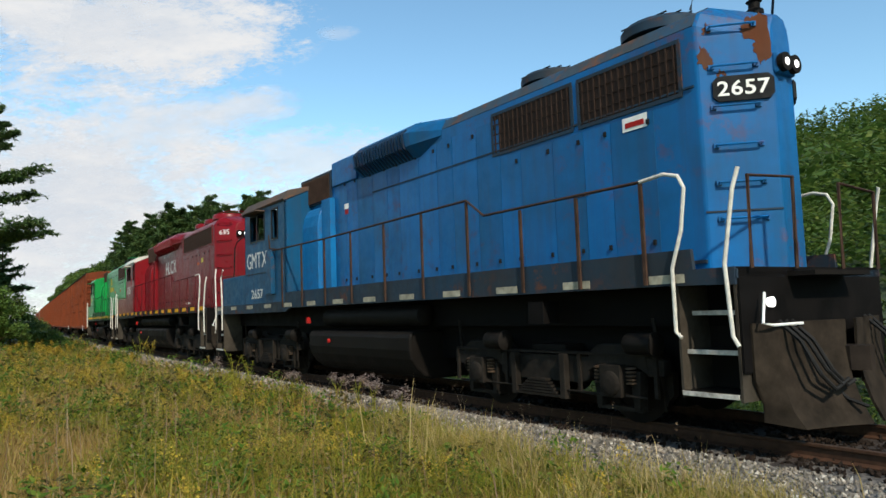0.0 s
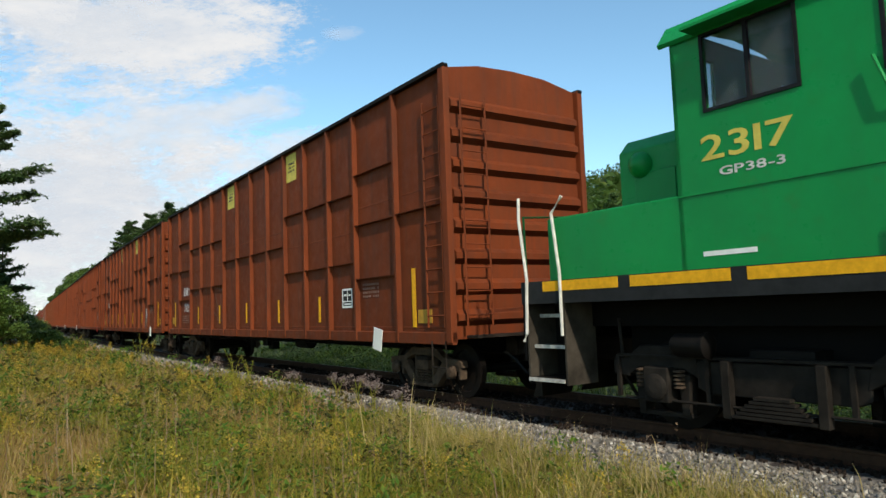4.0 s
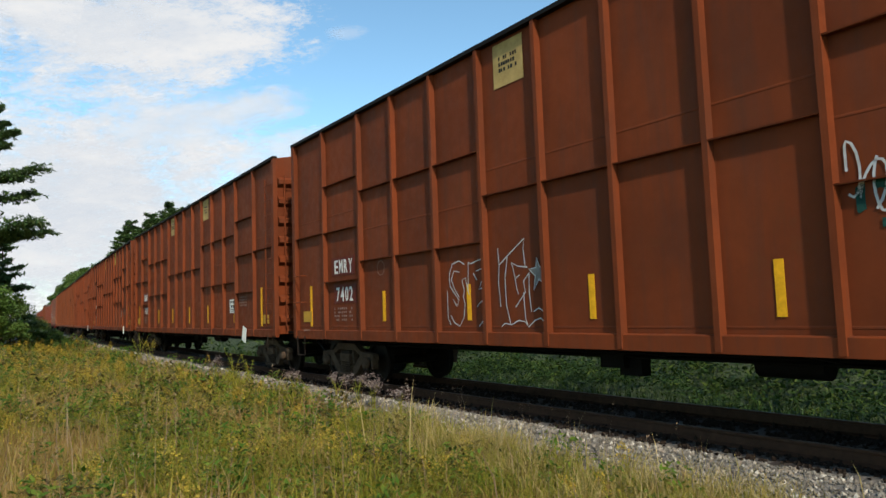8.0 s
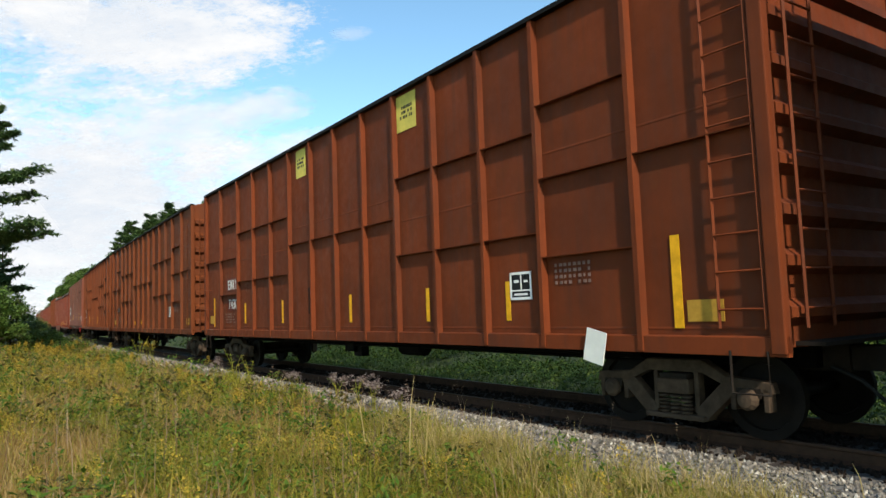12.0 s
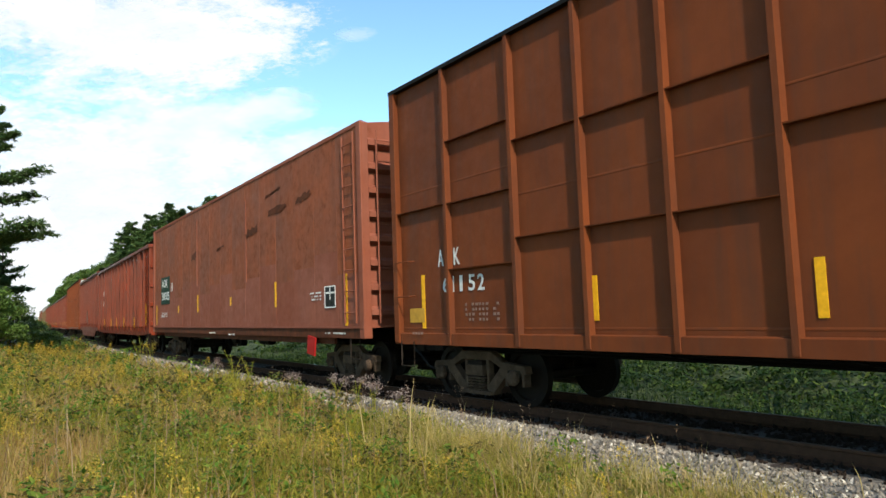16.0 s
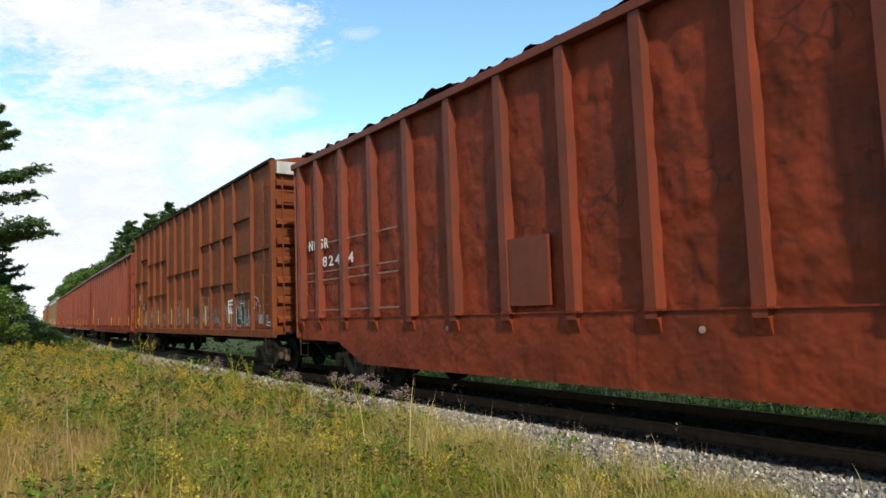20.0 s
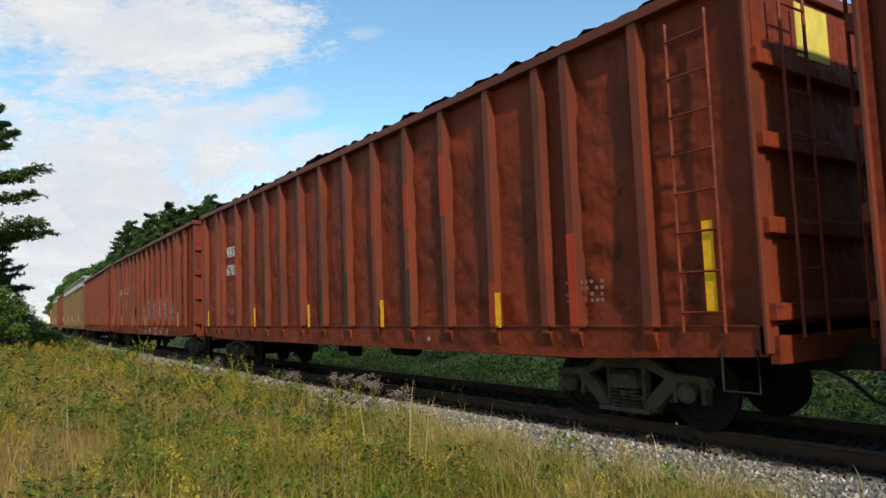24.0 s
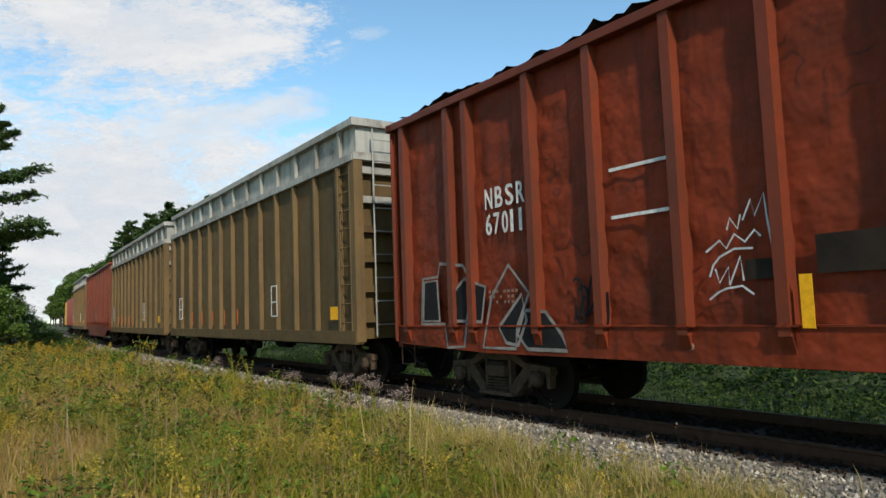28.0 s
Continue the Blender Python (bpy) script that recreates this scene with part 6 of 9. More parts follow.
    # fuel tank
    t0, t1 = spec["tank"][0] - o, spec["tank"][1] - o
    flank = [(1.3, 1.12), (1.39, 1.08), (1.42, 1.0), (1.42, 0.78), (1.38, 0.62), (1.27, 0.45), (1.12, 0.32), (0.95, 0.25)]
    tank = [(-y, z) for y, z in flank] + flank[::-1]
    part("fuel_tank", Geo().prism(tank, t0, t1, "x"), SOOT, root, bevel=0.04)
    part("fuel_filler", Geo().lathe([(0.045, 0), (0.045, -0.04), (0.03, -0.05)], (t0 + 1.1, -1.42, 0.9), "y", 12), SIGN_RED, root, "red fuel filler cap")
    # pilots, ploughs and couplers
    for sx, e in ((1, e1), (-1, e0)):
        part("end_plate", Geo().box(min(e, e - sx * 0.05), max(e, e - sx * 0.05), -1.5, 1.5, 0.75, 1.82), BLACK, root)
        for wing in (-1, 1):
            plough = Geo()
            rows_ = []
            for k, (lift, out) in enumerate(((0.16, 0.34), (0.36, 0.24), (0.62, 0.16), (0.95, 0.12), (1.24, 0.13))):
                row = []
                for j in range(7):
                    y = wing * (0.12 + 0.98 * j / 6) * (1.0 if k else 0.97)
                    row.append((e + sx * (out + 0.2 * (1 - j / 6) ** 1.6), y, lift + (0.03 * j / 6 if k == 0 else 0)))
                row.append((e + sx * 0.02, wing * (1.36 if k > 1 else 1.22), lift + 0.02 * (4 - k)))
                rows_.append(row)
            for row in rows_:
                plough.v += row
            for row in rows_:
                plough.v += [(p[0] - sx * 0.03, p[1], p[2]) for p in row]
            n, m = 8, 5
            for k in range(m - 1):
                for j in range(n - 1):
                    q = k * n + j
                    plough.f += [(q, q + 1, q + n + 1, q + n), (q + n * m, q + n * m + n, q + n * m + n + 1, q + n * m + 1)]
            for k in range(m - 1):
                plough.f += [(k * n, k * n + n, k * n + n + n * m, k * n + n * m), (k * n + n - 1, k * n + n - 1 + n * m, k * n + 2 * n - 1 + n * m, k * n + 2 * n - 1)]
            for j in range(n - 1):
                plough.f += [(j, j + n * m, j + 1 + n * m, j + 1), ((m - 1) * n + j, (m - 1) * n + j + 1, (m - 1) * n + j + 1 + n * m, (m - 1) * n + j + n * m)]
            part("snow_plough", plough, PLOUGH, root, smooth=True)
        part("end_deck", Geo().box(min(e, e + sx * 0.3), max(e, e + sx * 0.3), -0.6, 0.6, 1.72, 1.77), SOOT, root)
        part("headstock_lamp", Geo().lathe([(0.05, 0), (0.055, sx * 0.05), (0.02, sx * 0.06)], (e, -1.0, 1.45), "x", 12), LENS if sx > 0 and spec["ditch"] else SOOT, root)
        coupler(root, e, sx)
        for y, dz in ((-1.0, 0.0), (-0.88, 0.04), (-0.76, 0.02), (0.8, 0.0), (0.92, 0.03)):
            part("control_hose", Geo().tube([(e + sx * 0.1, y, 1.25), (e + sx * 0.3, y + 0.02, 1.05), (e + sx * 0.42, y + 0.12, 0.72 + dz), (e + sx * 0.45, y + 0.32, 0.56 + dz), (e + sx * 0.45, y + 0.48, 0.6 + dz)], 0.022, 6), RUBBER, root)
        for wing in (-1, 1):
            part("end_rail", Geo().tube([(e + sx * 0.06, wing * 1.35, 1.8), (e + sx * 0.08, wing * 1.35, 2.75), (e + sx * 0.08, wing * 0.5, 2.8), (e + sx * 0.06, wing * 0.5, 1.8)], 0.022, 6), rp, root)
        part("cut_lever", Geo().tube([(e + sx * 0.08, -1.2, 1.55), (e + sx * 0.14, -1.36, 1.24), (e + sx * 0.16, -1.2, 1.22), (e + sx * 0.18, -0.7, 1.22)], 0.016, 6), WHITE, root)
    half, axles = spec["truck"]
    for u in spec["trucks"]:
        blomberg(root, u - o, half, axles)
    # lettering on the cab and the hood
    for text, x0, x1, za, zb, where, ink in spec["words"]:
        lettering("lettering", text, x0 - o, x1 - o, za, zb, -(cw + 0.004) if where == "cab" else -(hw + 0.018) if where == "hood" else -(pw + 0.022) if where == "sill" else -1.506, ink, root, 0.0 if text == "GMTX" else 0.018)
    for x0, x1, za, zb, where, ink in spec["plates"]:
        plate("label_plate", x0 - o, x1 - o, za, zb, -(cw + 0.002) if where == "cab" else -(hw + 0.014) if where == "hood" else -(hw + 0.02) if where == "hood2" else -1.506 if where == "low2" else -(pw + 0.013), ink, root)
    return root, L


BLUE_SPEC = dict(name="blue_locomotive", label="faded blue four-axle diesel locomotive with rust streaks", length=18.83, paint=BLUE, seed=3, roof_paint=BLUE_ROOF, cab=(3.28, 6.25), hood=(5.9, 18.1), deck=(0.62, 18.3), top=5.1, nose=1.95,
                 sill=BLUE_DULL, trim=BLUE_DULL, trim_rail=RUST_POST, skirt=(1.57, 1.66, 2.04), markers=(0.72, 1.375, 13), marker_w=0.47, marker_z=(1.685, 1.78), marker=MARKER_CREAM, door=(BLUE, BLUE, BLUE_DULL_DOOR, BLUE, BLUE_DULL_DOOR),
                 rads=((13.65, 15.42), (15.6, 17.25)), rad=(13.65, 17.25, 4.0, 4.62), grille_frame=BLUE_DULL, filter=(5.75, 7.5, 4.22, 4.82), cabinet=BLUE_PALE, cabinet_post=BLUE_PALE, blister=(9.05, 12.15),
                 blister_paint=BLUE_DULL_DOOR, louvre_paint=LOUVRE_BLUE, duct=(7.6, 8.85), roof=BLUE_DULL, fans=((14.3, 0.55, 0.16), (16.5, 0.6, 0.18), (10.5, 0.5, 0.2)), horns=(), windows=((3.77, 4.82, 3.5, 4.18), (5.38, 5.78, 3.44, 4.18)),
                 cab_paint=BLUE_DULL_CAB, nose_paint=BLUE, cab_roof=RUST_ROOF, rail_paint=RUST_POST, board=SIGN_BLACK, board_ink=WHITE, board_z=(3.8, 4.1), board_in=0.08, number="2657", lamp_z=4.22, lamp_tall=False,
                 rust=(((0.1, 4.62), (0.14, 4.78), (0.3, 4.82), (0.4, 4.78), (0.41, 4.3), (0.3, 4.22), (0.22, 4.36), (0.25, 4.5), (0.13, 4.55)), ((-0.4, 4.28), (-0.38, 4.5), (-0.33, 4.48), (-0.27, 4.4), (-0.24, 4.27), (-0.3, 4.2)),
                       ((-0.33, 4.64), (-0.3, 4.78), (-0.24, 4.74), (-0.26, 4.65)), ((-0.2, 4.12), (-0.18, 4.19), (-0.12, 4.18), (-0.1, 4.12))), rungs=(4.7, 4.22, 3.74, 3.28, 2.84, 2.42), post_paint=RUST_POST, posts=((6.2, 3.1), (7.4, 3.1), (8.65, 3.08), (9.9, 3.09), (11.25, 3.1), (12.55, 3.12), (13.85, 3.14), (15.1, 2.83), (16.18, 2.83), (17.2, 2.85)),
                 rail=((5.6, 3.12), (8.65, 3.1), (13.85, 3.15), (14.28, 2.86), (17.2, 2.86)), step=(17.57, 18.24), tank=(7.4, 11.8), ditch=True, truck=(1.37, 2), trucks=(4.2, 14.98),
                 words=(("GMTX", 3.45, 5.0, 2.77, 3.19, "cab", STENCIL), ("2657", 3.77, 4.66, 1.95, 2.2, "low", STENCIL)),
                 plates=((16.35, 16.75, 3.72, 3.9, "hood", WHITE), (16.4, 16.7, 3.76, 3.83, "hood2", SIGN_RED), (8.15, 8.35, 3.85, 3.97, "hood", WHITE), (8.17, 8.33, 3.73, 3.84, "hood", SIGN_RED), (14.3, 14.75, 1.95, 1.99, "hood", WHITE),
                         (15.4, 15.7, 3.0, 3.04, "hood", FADED)))
RED_SPEC = dict(name="red_locomotive", label="dark red six-axle diesel locomotive with white lettering", length=20.98, paint=RED, seed=5, roof_paint=None, cab=(3.9, 6.6), hood=(6.5, 19.28), deck=(0.7, 20.42), top=5.1, nose=2.6, sill=SILL_BLACK, trim=RED,
                trim_rail=RED_POST, skirt=(1.6, 1.67, 1.9), markers=(0.78, 1.254, 16), marker_w=0.54, marker_z=(1.745, 1.87), marker=YELLOW, door=(RED,), rads=((14.0, 18.4),), rad=(14.0, 18.4, 4.1, 4.74), grille_frame=RED, filter=(6.4, 8.55, 4.3, 4.95), cabinet=RED,
                cabinet_post=RED, blister=(9.0, 13.6), blister_paint=RED, louvre_paint=RED, duct=(8.6, 9.0), roof=RED, fans=((14.9, 0.55, 0.18), (16.4, 0.55, 0.18), (17.8, 0.6, 0.2)), horns=((9.7, -0.5),),
                windows=((4.42, 5.4, 3.52, 4.16), (6.1, 6.47, 3.46, 4.25)), cab_paint=RED, nose_paint=RED, cab_roof=CREAM, rail_paint=RED, board=None, board_ink=WHITE, board_z=(4.35, 4.62), board_in=0.0, number="6315", lamp_z=4.42,
                lamp_tall=False, rungs=(4.8, 4.2, 3.7, 3.25, 2.8, 2.4), post_paint=RED_POST, posts=((7.74, 3.13), (9.0, 3.14), (10.24, 3.14), (11.5, 3.15), (12.82, 3.15), (14.08, 3.16), (15.38, 3.17), (16.8, 2.9), (18.0, 2.9), (19.2, 2.92)),
                rail=((6.3, 3.12), (9.0, 3.14), (15.38, 3.18), (15.8, 2.9), (19.2, 2.93)), step=(19.62, 20.28), tank=(6.95, 13.6), ditch=False, truck=(2.03, 3), trucks=(4.1, 17.0),
                words=(("6315", 4.35, 5.35, 2.82, 3.2, "cab", STENCIL), ("HLCX", 10.55, 12.66, 3.45, 4.02, "hood", STENCIL)),
                plates=((16.9, 17.15, 3.55, 3.72, "hood", PALE_YELLOW), (16.3, 16.55, 3.5, 3.6, "hood", ORANGE), (14.4, 15.1, 2.05, 2.12, "hood", WHITE), (8.0, 8.3, 3.35, 3.45, "hood", ORANGE), (10.1, 10.3, 4.25, 4.32, "hood", STENCIL)))
GREEN_SPEC = dict(name="green_locomotive", label="bright green four-axle diesel locomotive with yellow sill stripe", length=18.83, paint=GREEN, seed=7, roof_paint=None, cab=(3.24, 6.2), hood=(6.1, 17.98), deck=(0.62, 18.3), top=5.1, nose=2.0, sill=SILL_BLACK, trim=GREEN,
                  trim_rail=GREEN_POST, skirt=(1.52, 1.55, 1.82), markers=(1.07, 1.4618, 12), marker_w=1.28, marker_z=(1.68, 1.81), marker=YELLOW, door=(GREEN,), rads=((14.15, 17.2),), rad=(14.15, 17.2, 4.05, 4.75), grille_frame=GRILLE, filter=(5.9, 7.4, 4.3, 4.95), cabinet=GREEN,
                  cabinet_post=GREEN, blister=None, blister_paint=GREEN, louvre_paint=GREEN, duct=None, roof=SOOT, fans=((15.0, 0.55, 0.17), (16.6, 0.6, 0.18), (8.3, 0.45, 0.2)), horns=((11.6, 0.0),),
                  windows=((3.65, 4.62, 3.5, 4.28), (5.4, 5.95, 3.44, 4.25)), cab_paint=GREEN, nose_paint=GREEN, cab_roof=GREEN, rail_paint=GREEN, board=WHITE, board_ink=SIGN_BLACK, board_z=(3.72, 3.99), board_in=0.0, number="2317", lamp_z=4.42,
                  lamp_tall=True, rungs=(4.75, 4.3, 3.7, 3.2, 2.8, 2.4), class_lamp=3.45, post_paint=GREEN_POST,
                  posts=((6.6, 3.0), (7.8, 3.03), (9.05, 3.05), (10.3, 3.07), (11.55, 3.1), (12.8, 3.12), (13.9, 2.85), (15.1, 2.83), (16.2, 2.82), (17.0, 2.82)),
                  rail=((6.0, 3.2), (9.05, 3.05), (12.9, 3.14), (13.3, 2.85), (17.25, 2.85)), step=(17.42, 18.1), tank=(7.0, 11.3), ditch=False, truck=(1.37, 2), trucks=(4.0, 14.85),
                  words=(("2317", 3.55, 4.55, 2.95, 3.22, "cab", PALE_YELLOW), ("GP38-3", 3.75, 4.45, 2.77, 2.86, "cab", STENCIL), ("R", 16.92, 17.05, 1.64, 1.82, "sill", WHITE)),
                  plates=((5.3, 14.25, 1.83, 2.1, "sill2", SILL_BLACK), (15.1, 15.35, 3.45, 3.52, "hood", WHITE), (15.1, 15.35, 3.28, 3.44, "hood", ORANGE), (12.5, 12.7, 3.3, 3.42, "hood", ORANGE), (8.1, 8.25, 3.3, 3.38, "hood", WHITE),
                          (8.1, 8.25, 3.18, 3.29, "hood", ORANGE), (16.3, 16.55, 2.25, 2.45, "hood", SIGN_BLACK), (3.5, 4.1, 1.95, 2.0, "low2", WHITE)))


def house_mark(root, x, z):
    """The owner's yellow house mark on the hood, as plain blocks of its colour and size."""
    y = -0.815
    rng = random.Random(2)
    for x0, z0, widths, hgt in ((0.45, 0.45, (0.42, 0.36), 0.42), (0.0, 0.0, (0.3, 0.3, 0.3, 0.22, 0.32, 0.3, 0.24, 0.3), 0.34)):
        px = x + x0
        for i, w in enumerate(widths):
            tall = hgt * (1.12 if i in (0, 3) else 0.82)
            q0, q1, zt = px, px + w * 0.84, z + z0 + tall
            geo = Geo().prism([(q0, z + z0 + 0.04), (q0 + 0.04, z + z0), (q1 - 0.04, z + z0), (q1, z + z0 + 0.04), (q1, zt - 0.04), (q1 - 0.04, zt), (q0 + 0.04, zt), (q0, zt - 0.04)], y - 0.004, y, "y")
            part("yellow_mark", geo, MARK_YELLOW, root)
            px += w


# ---- plants ----
def quads_mesh(name, q, material):
    """A mesh of loose four-cornered leaves from an array of (count, 4, 3)."""
    n = len(q)
    me = bpy.data.meshes.new(name)
    me.vertices.add(n * 4)
    me.vertices.foreach_set("co", q.reshape(-1).astype(np.float32))
    me.loops.add(n * 4)
    me.loops.foreach_set("vertex_index", np.arange(n * 4, dtype=np.int32))
    me.polygons.add(n)
    me.polygons.foreach_set("loop_start", np.arange(0, n * 4, 4, dtype=np.int32))
    me.update(calc_edges=True)
    me.validate()
    me.materials.append(material)
    return me


def leaves(p, size, rng, aspect=0.5, flat=0.5, droop=0.0):
    """Pointed leaves at the points p, turned at random; flat 1 lays them level."""
    n = len(p)
    az = rng.uniform(0, 2 * np.pi, n)
    el = rng.uniform(-1.2, 1.2, n) * (1 - flat) - droop
    d = np.stack([np.cos(az) * np.cos(el), np.sin(az) * np.cos(el), np.sin(el)], 1)
    side = np.stack([-np.sin(az), np.cos(az), rng.uniform(-0.7, 0.7, n)], 1)
    side /= np.linalg.norm(side, axis=1)[:, None]
    s = (size * rng.uniform(0.6, 1.3, n))[:, None]
    return np.stack([p - d * s * 0.5, p + side * s * aspect * 0.5, p + d * s * 0.5, p - side * s * aspect * 0.5], 1)


def blades(base, height, width, lean, rng):
    """Grass blades of two bent pieces each, as one array of quads joined in pairs."""
    n = len(base)
    az = rng.uniform(0, 2 * np.pi, n)
    dirn = np.stack([np.cos(az), np.sin(az), np.zeros(n)], 1)
    sa = rng.uniform(0, 2 * np.pi, n)
    side = np.stack([np.cos(sa), np.sin(sa), np.zeros(n)], 1) * (width * rng.uniform(0.6, 1.3, n))[:, None] * 0.5
    h = height[:, None]
    up = np.array([0, 0, 1.0])
    l = (lean * rng.uniform(0.2, 1.2, n))[:, None]
    mid = base + up * h * 0.6 + dirn * h * l * 0.35
    tip = base + up * h * (1 - 0.25 * l) + dirn * h * l
    return base, mid, tip, side


def blade_mesh(name, sets, material):
    vs, fs, k = [], [], 0
    for base, mid, tip, side in sets:
        n = len(base)
        vs.append(np.stack([base - side, base + side, mid + side * 0.8, mid - side * 0.8, tip], 1).reshape(-1, 3))
        i = np.arange(n) * 5 + k
        fs.append(np.stack([i, i + 1, i + 2, i + 3], 1))
        fs.append(np.stack([i + 3, i + 2, i + 4, i + 4], 1))
        k += n * 5
    v = np.concatenate(vs)
    quads = np.concatenate(fs[0::2])
    tris = np.concatenate(fs[1::2])[:, :3]
    me = bpy.data.meshes.new(name)
    me.vertices.add(len(v))
    me.vertices.foreach_set("co", v.astype(np.float32).ravel())
    loops = np.concatenate([quads.ravel(), tris.ravel()]).astype(np.int32)
    me.loops.add(len(loops))
    me.loops.foreach_set("vertex_index", loops)
    me.polygons.add(len(quads) + len(tris))
    starts = np.concatenate([np.arange(len(quads)) * 4, len(quads) * 4 + np.arange(len(tris)) * 3]).astype(np.int32)
    me.polygons.foreach_set("loop_start", starts)
    me.update(calc_edges=True)
    me.materials.append(material)
    return me


def across_rise(x, y):
    """The ground's height at a place of the plan."""
    return rise((y - line_y(x)) * (math.cos(TURN) if x < BEND - ARC else 1.0), x)


def meadow_edge(x):
    """How far the meadow reaches towards the stones at x."""
    return float(np.interp(x, [-60, -14, -11, -8.5, -7, -5.5, -4, -2], [5.85, 5.85, 5.8, 5.65, 5.5, 5.45, 5.45, 5.45]))


def strew(rng, count, x0, x1, y0, thin=1.0, keep=None):
    """Points over the meadow between x0 and x1, on the ground."""
    out = []
    while len(out) < count:
        x, y = rng.uniform(x0, x1), rng.uniform(y0, 6.0)
        if y > meadow_edge(x) + rng.normal(0, 0.15):
            continue
        y += line_y(x) - MID
        if keep is not None and rng.uniform() > keep(x, y):
            continue
        out.append((x, y, 0))
    p = np.array(out)
    for r in p:
        r[2] = across_rise(r[0], r[1]) - 0.02
    return p


def green_share(x, y):
    """Where the leafy green weeds stand thick: a belt along the stones."""
    v = noise.noise((x * 0.45, y * 0.6, 3.3)) + 0.5 * noise.noise((x * 1.6, y * 1.6, 8.8))
    return min(1.0, max(0.04, 0.3 + 1.5 * v + (0.5 if -11 < x < -5 and y > 1.7 else 0.0)))


def build_meadow():
    rng = np.random.default_rng(11)
    dry, fresh = [], []
    for count, x0, x1, y0, hgt, wid in ((24000, -12, -2.6, -0.2, 0.44, 0.0095), (15000, -24, -12, -0.3, 0.52, 0.018), (13000, -75, -24, -1.5, 0.55, 0.036)):
        p = strew(rng, count, x0, x1, y0, keep=lambda x, y: 1.05 - 0.7 * green_share(x, y))
        h = hgt * rng.uniform(0.45, 1.0, count) * np.where(rng.uniform(0, 1, count) < 0.08, 1.6, 1.0) * (1 - 0.25 * (p[:, 1] > 4.2))
        dry.append(blades(p, h, np.full(count, wid), np.full(count, 0.55), rng))
        m = int(count * 0.65)
        p = strew(rng, m, x0, x1, y0, keep=green_share)
        fresh.append(blades(p, hgt * 0.95 * rng.uniform(0.5, 1.2, m), np.full(m, wid * 1.2), np.full(m, 0.6), rng))
    tagged(part("dry_grass", blade_mesh("dry_grass", dry, DRY), None), "tall dry yellow grass of the meadow", "grass", kind="stuff")
    tagged(part("green_grass", blade_mesh("green_grass", fresh, FRESH), None), "long green grass in the meadow", "grass", kind="stuff")
    # the meadow goes on round the tripod
    p = []
    while len(p) < 9000:
        x, y = rng.uniform(-12, 14), rng.uniform(-7, 5.3)
        if (y < -0.5 or x > 0.6 - 0.3 * max(y, 0)) and math.hypot(x, y) > 0.9:
            p.append((x, y, rise(y - MID, x) - 0.02))
    p = np.array(p)
    tagged(part("grass_round_tripod", blade_mesh("grass_round_tripod", [blades(p, rng.uniform(0.2, 0.5, len(p)), np.full(len(p), 0.014), np.full(len(p), 0.55), rng)], STRAW), None), "dry and green grass of the meadow beside the gravel", "grass", kind="stuff")
    # stalks that stand above the rest
    p = np.concatenate([strew(rng, 240, -12, -3.4, 0.3), strew(rng, 200, -30, -12, 0.3)])
    st = blades(p, rng.uniform(0.6, 1.0, len(p)), np.full(len(p), 0.008), np.full(len(p), 0.2), rng)
    heads = leaves(np.repeat(st[2], 6, 0) + rng.normal(0, 0.02, (len(p) * 6, 3)) * np.array([0.5, 0.5, 2.0]), 0.03, rng, 0.25, 0.0)
    tagged(part("grass_stalks", blade_mesh("grass_stalks", [st], SEED), None), "pale dry grass stalks above the meadow", "grass", kind="stuff")
    tagged(part("grass_seed_heads", quads_mesh("grass_seed_heads", heads, SEED), None), "dry seed heads on the grass stalks", "grass", kind="stuff")
    # a few very tall stalks and rank dry tufts by the gravel
    p = np.array([(-9.0 + 0.35 * i + rng.uniform(-0.2, 0.2), 3.6 + rng.uniform(-0.4, 0.9), -0.25) for i in range(9)])
    st = blades(p, rng.uniform(0.75, 1.1, len(p)), np.full(len(p), 0.011), np.full(len(p), 0.22), rng)
    tagged(part("tall_stalks", blade_mesh("tall_stalks", [st], STRAW), None), "a few tall straw-coloured stalks in the meadow", "grass", kind="stuff")
    tufts = []
    for _ in range(110):
        x = rng.uniform(-9.0, -2.6)
        y = meadow_edge(x) - abs(rng.normal(0, 0.45)) + 0.1
        n = 70
        b = np.stack([x + rng.normal(0, 0.11, n), y + rng.normal(0, 0.11, n), np.full(n, rise(y - MID, x) - 0.02)], 1)
        tufts.append(blades(b, rng.uniform(0.25, 0.6, n), np.full(n, 0.007), np.full(n, 0.55), rng))
    tagged(part("dry_tufts", blade_mesh("dry_tufts", tufts, STRAW), None), "tufts of straw-yellow grass at the gravel's edge", "grass", kind="stuff")
    # leafy weeds
    q = []
    stems = []
    for count, x0, x1, size, per, tall in ((900, -12.5, -3.0, 0.062, 46, 0.46), (620, -26, -12.5, 0.1, 30, 0.58), (420, -75, -26, 0.2, 18, 0.7)):
        p = strew(rng, count, x0, x1, -0.2, keep=lambda x, y: green_share(x, y) ** 1.5)
        h = tall * rng.uniform(0.55, 1.15, count) * np.where(p[:, 1] > 4.3, 0.7, 1)
        stems.append(blades(p, h, np.full(count, 0.012), np.full(count, 0.15), rng))
        t = rng.uniform(0.15, 1.0, (count, per, 1))
        spread = rng.normal(0, 0.085, (count, per, 2)) * (1.15 - t * 0.5)
        pts = p[:, None, :] + np.concatenate([spread, t * h[:, None, None]], 2)
        q.append(leaves(pts.reshape(-1, 3), size, rng, 0.27, 0.3, 0.1))
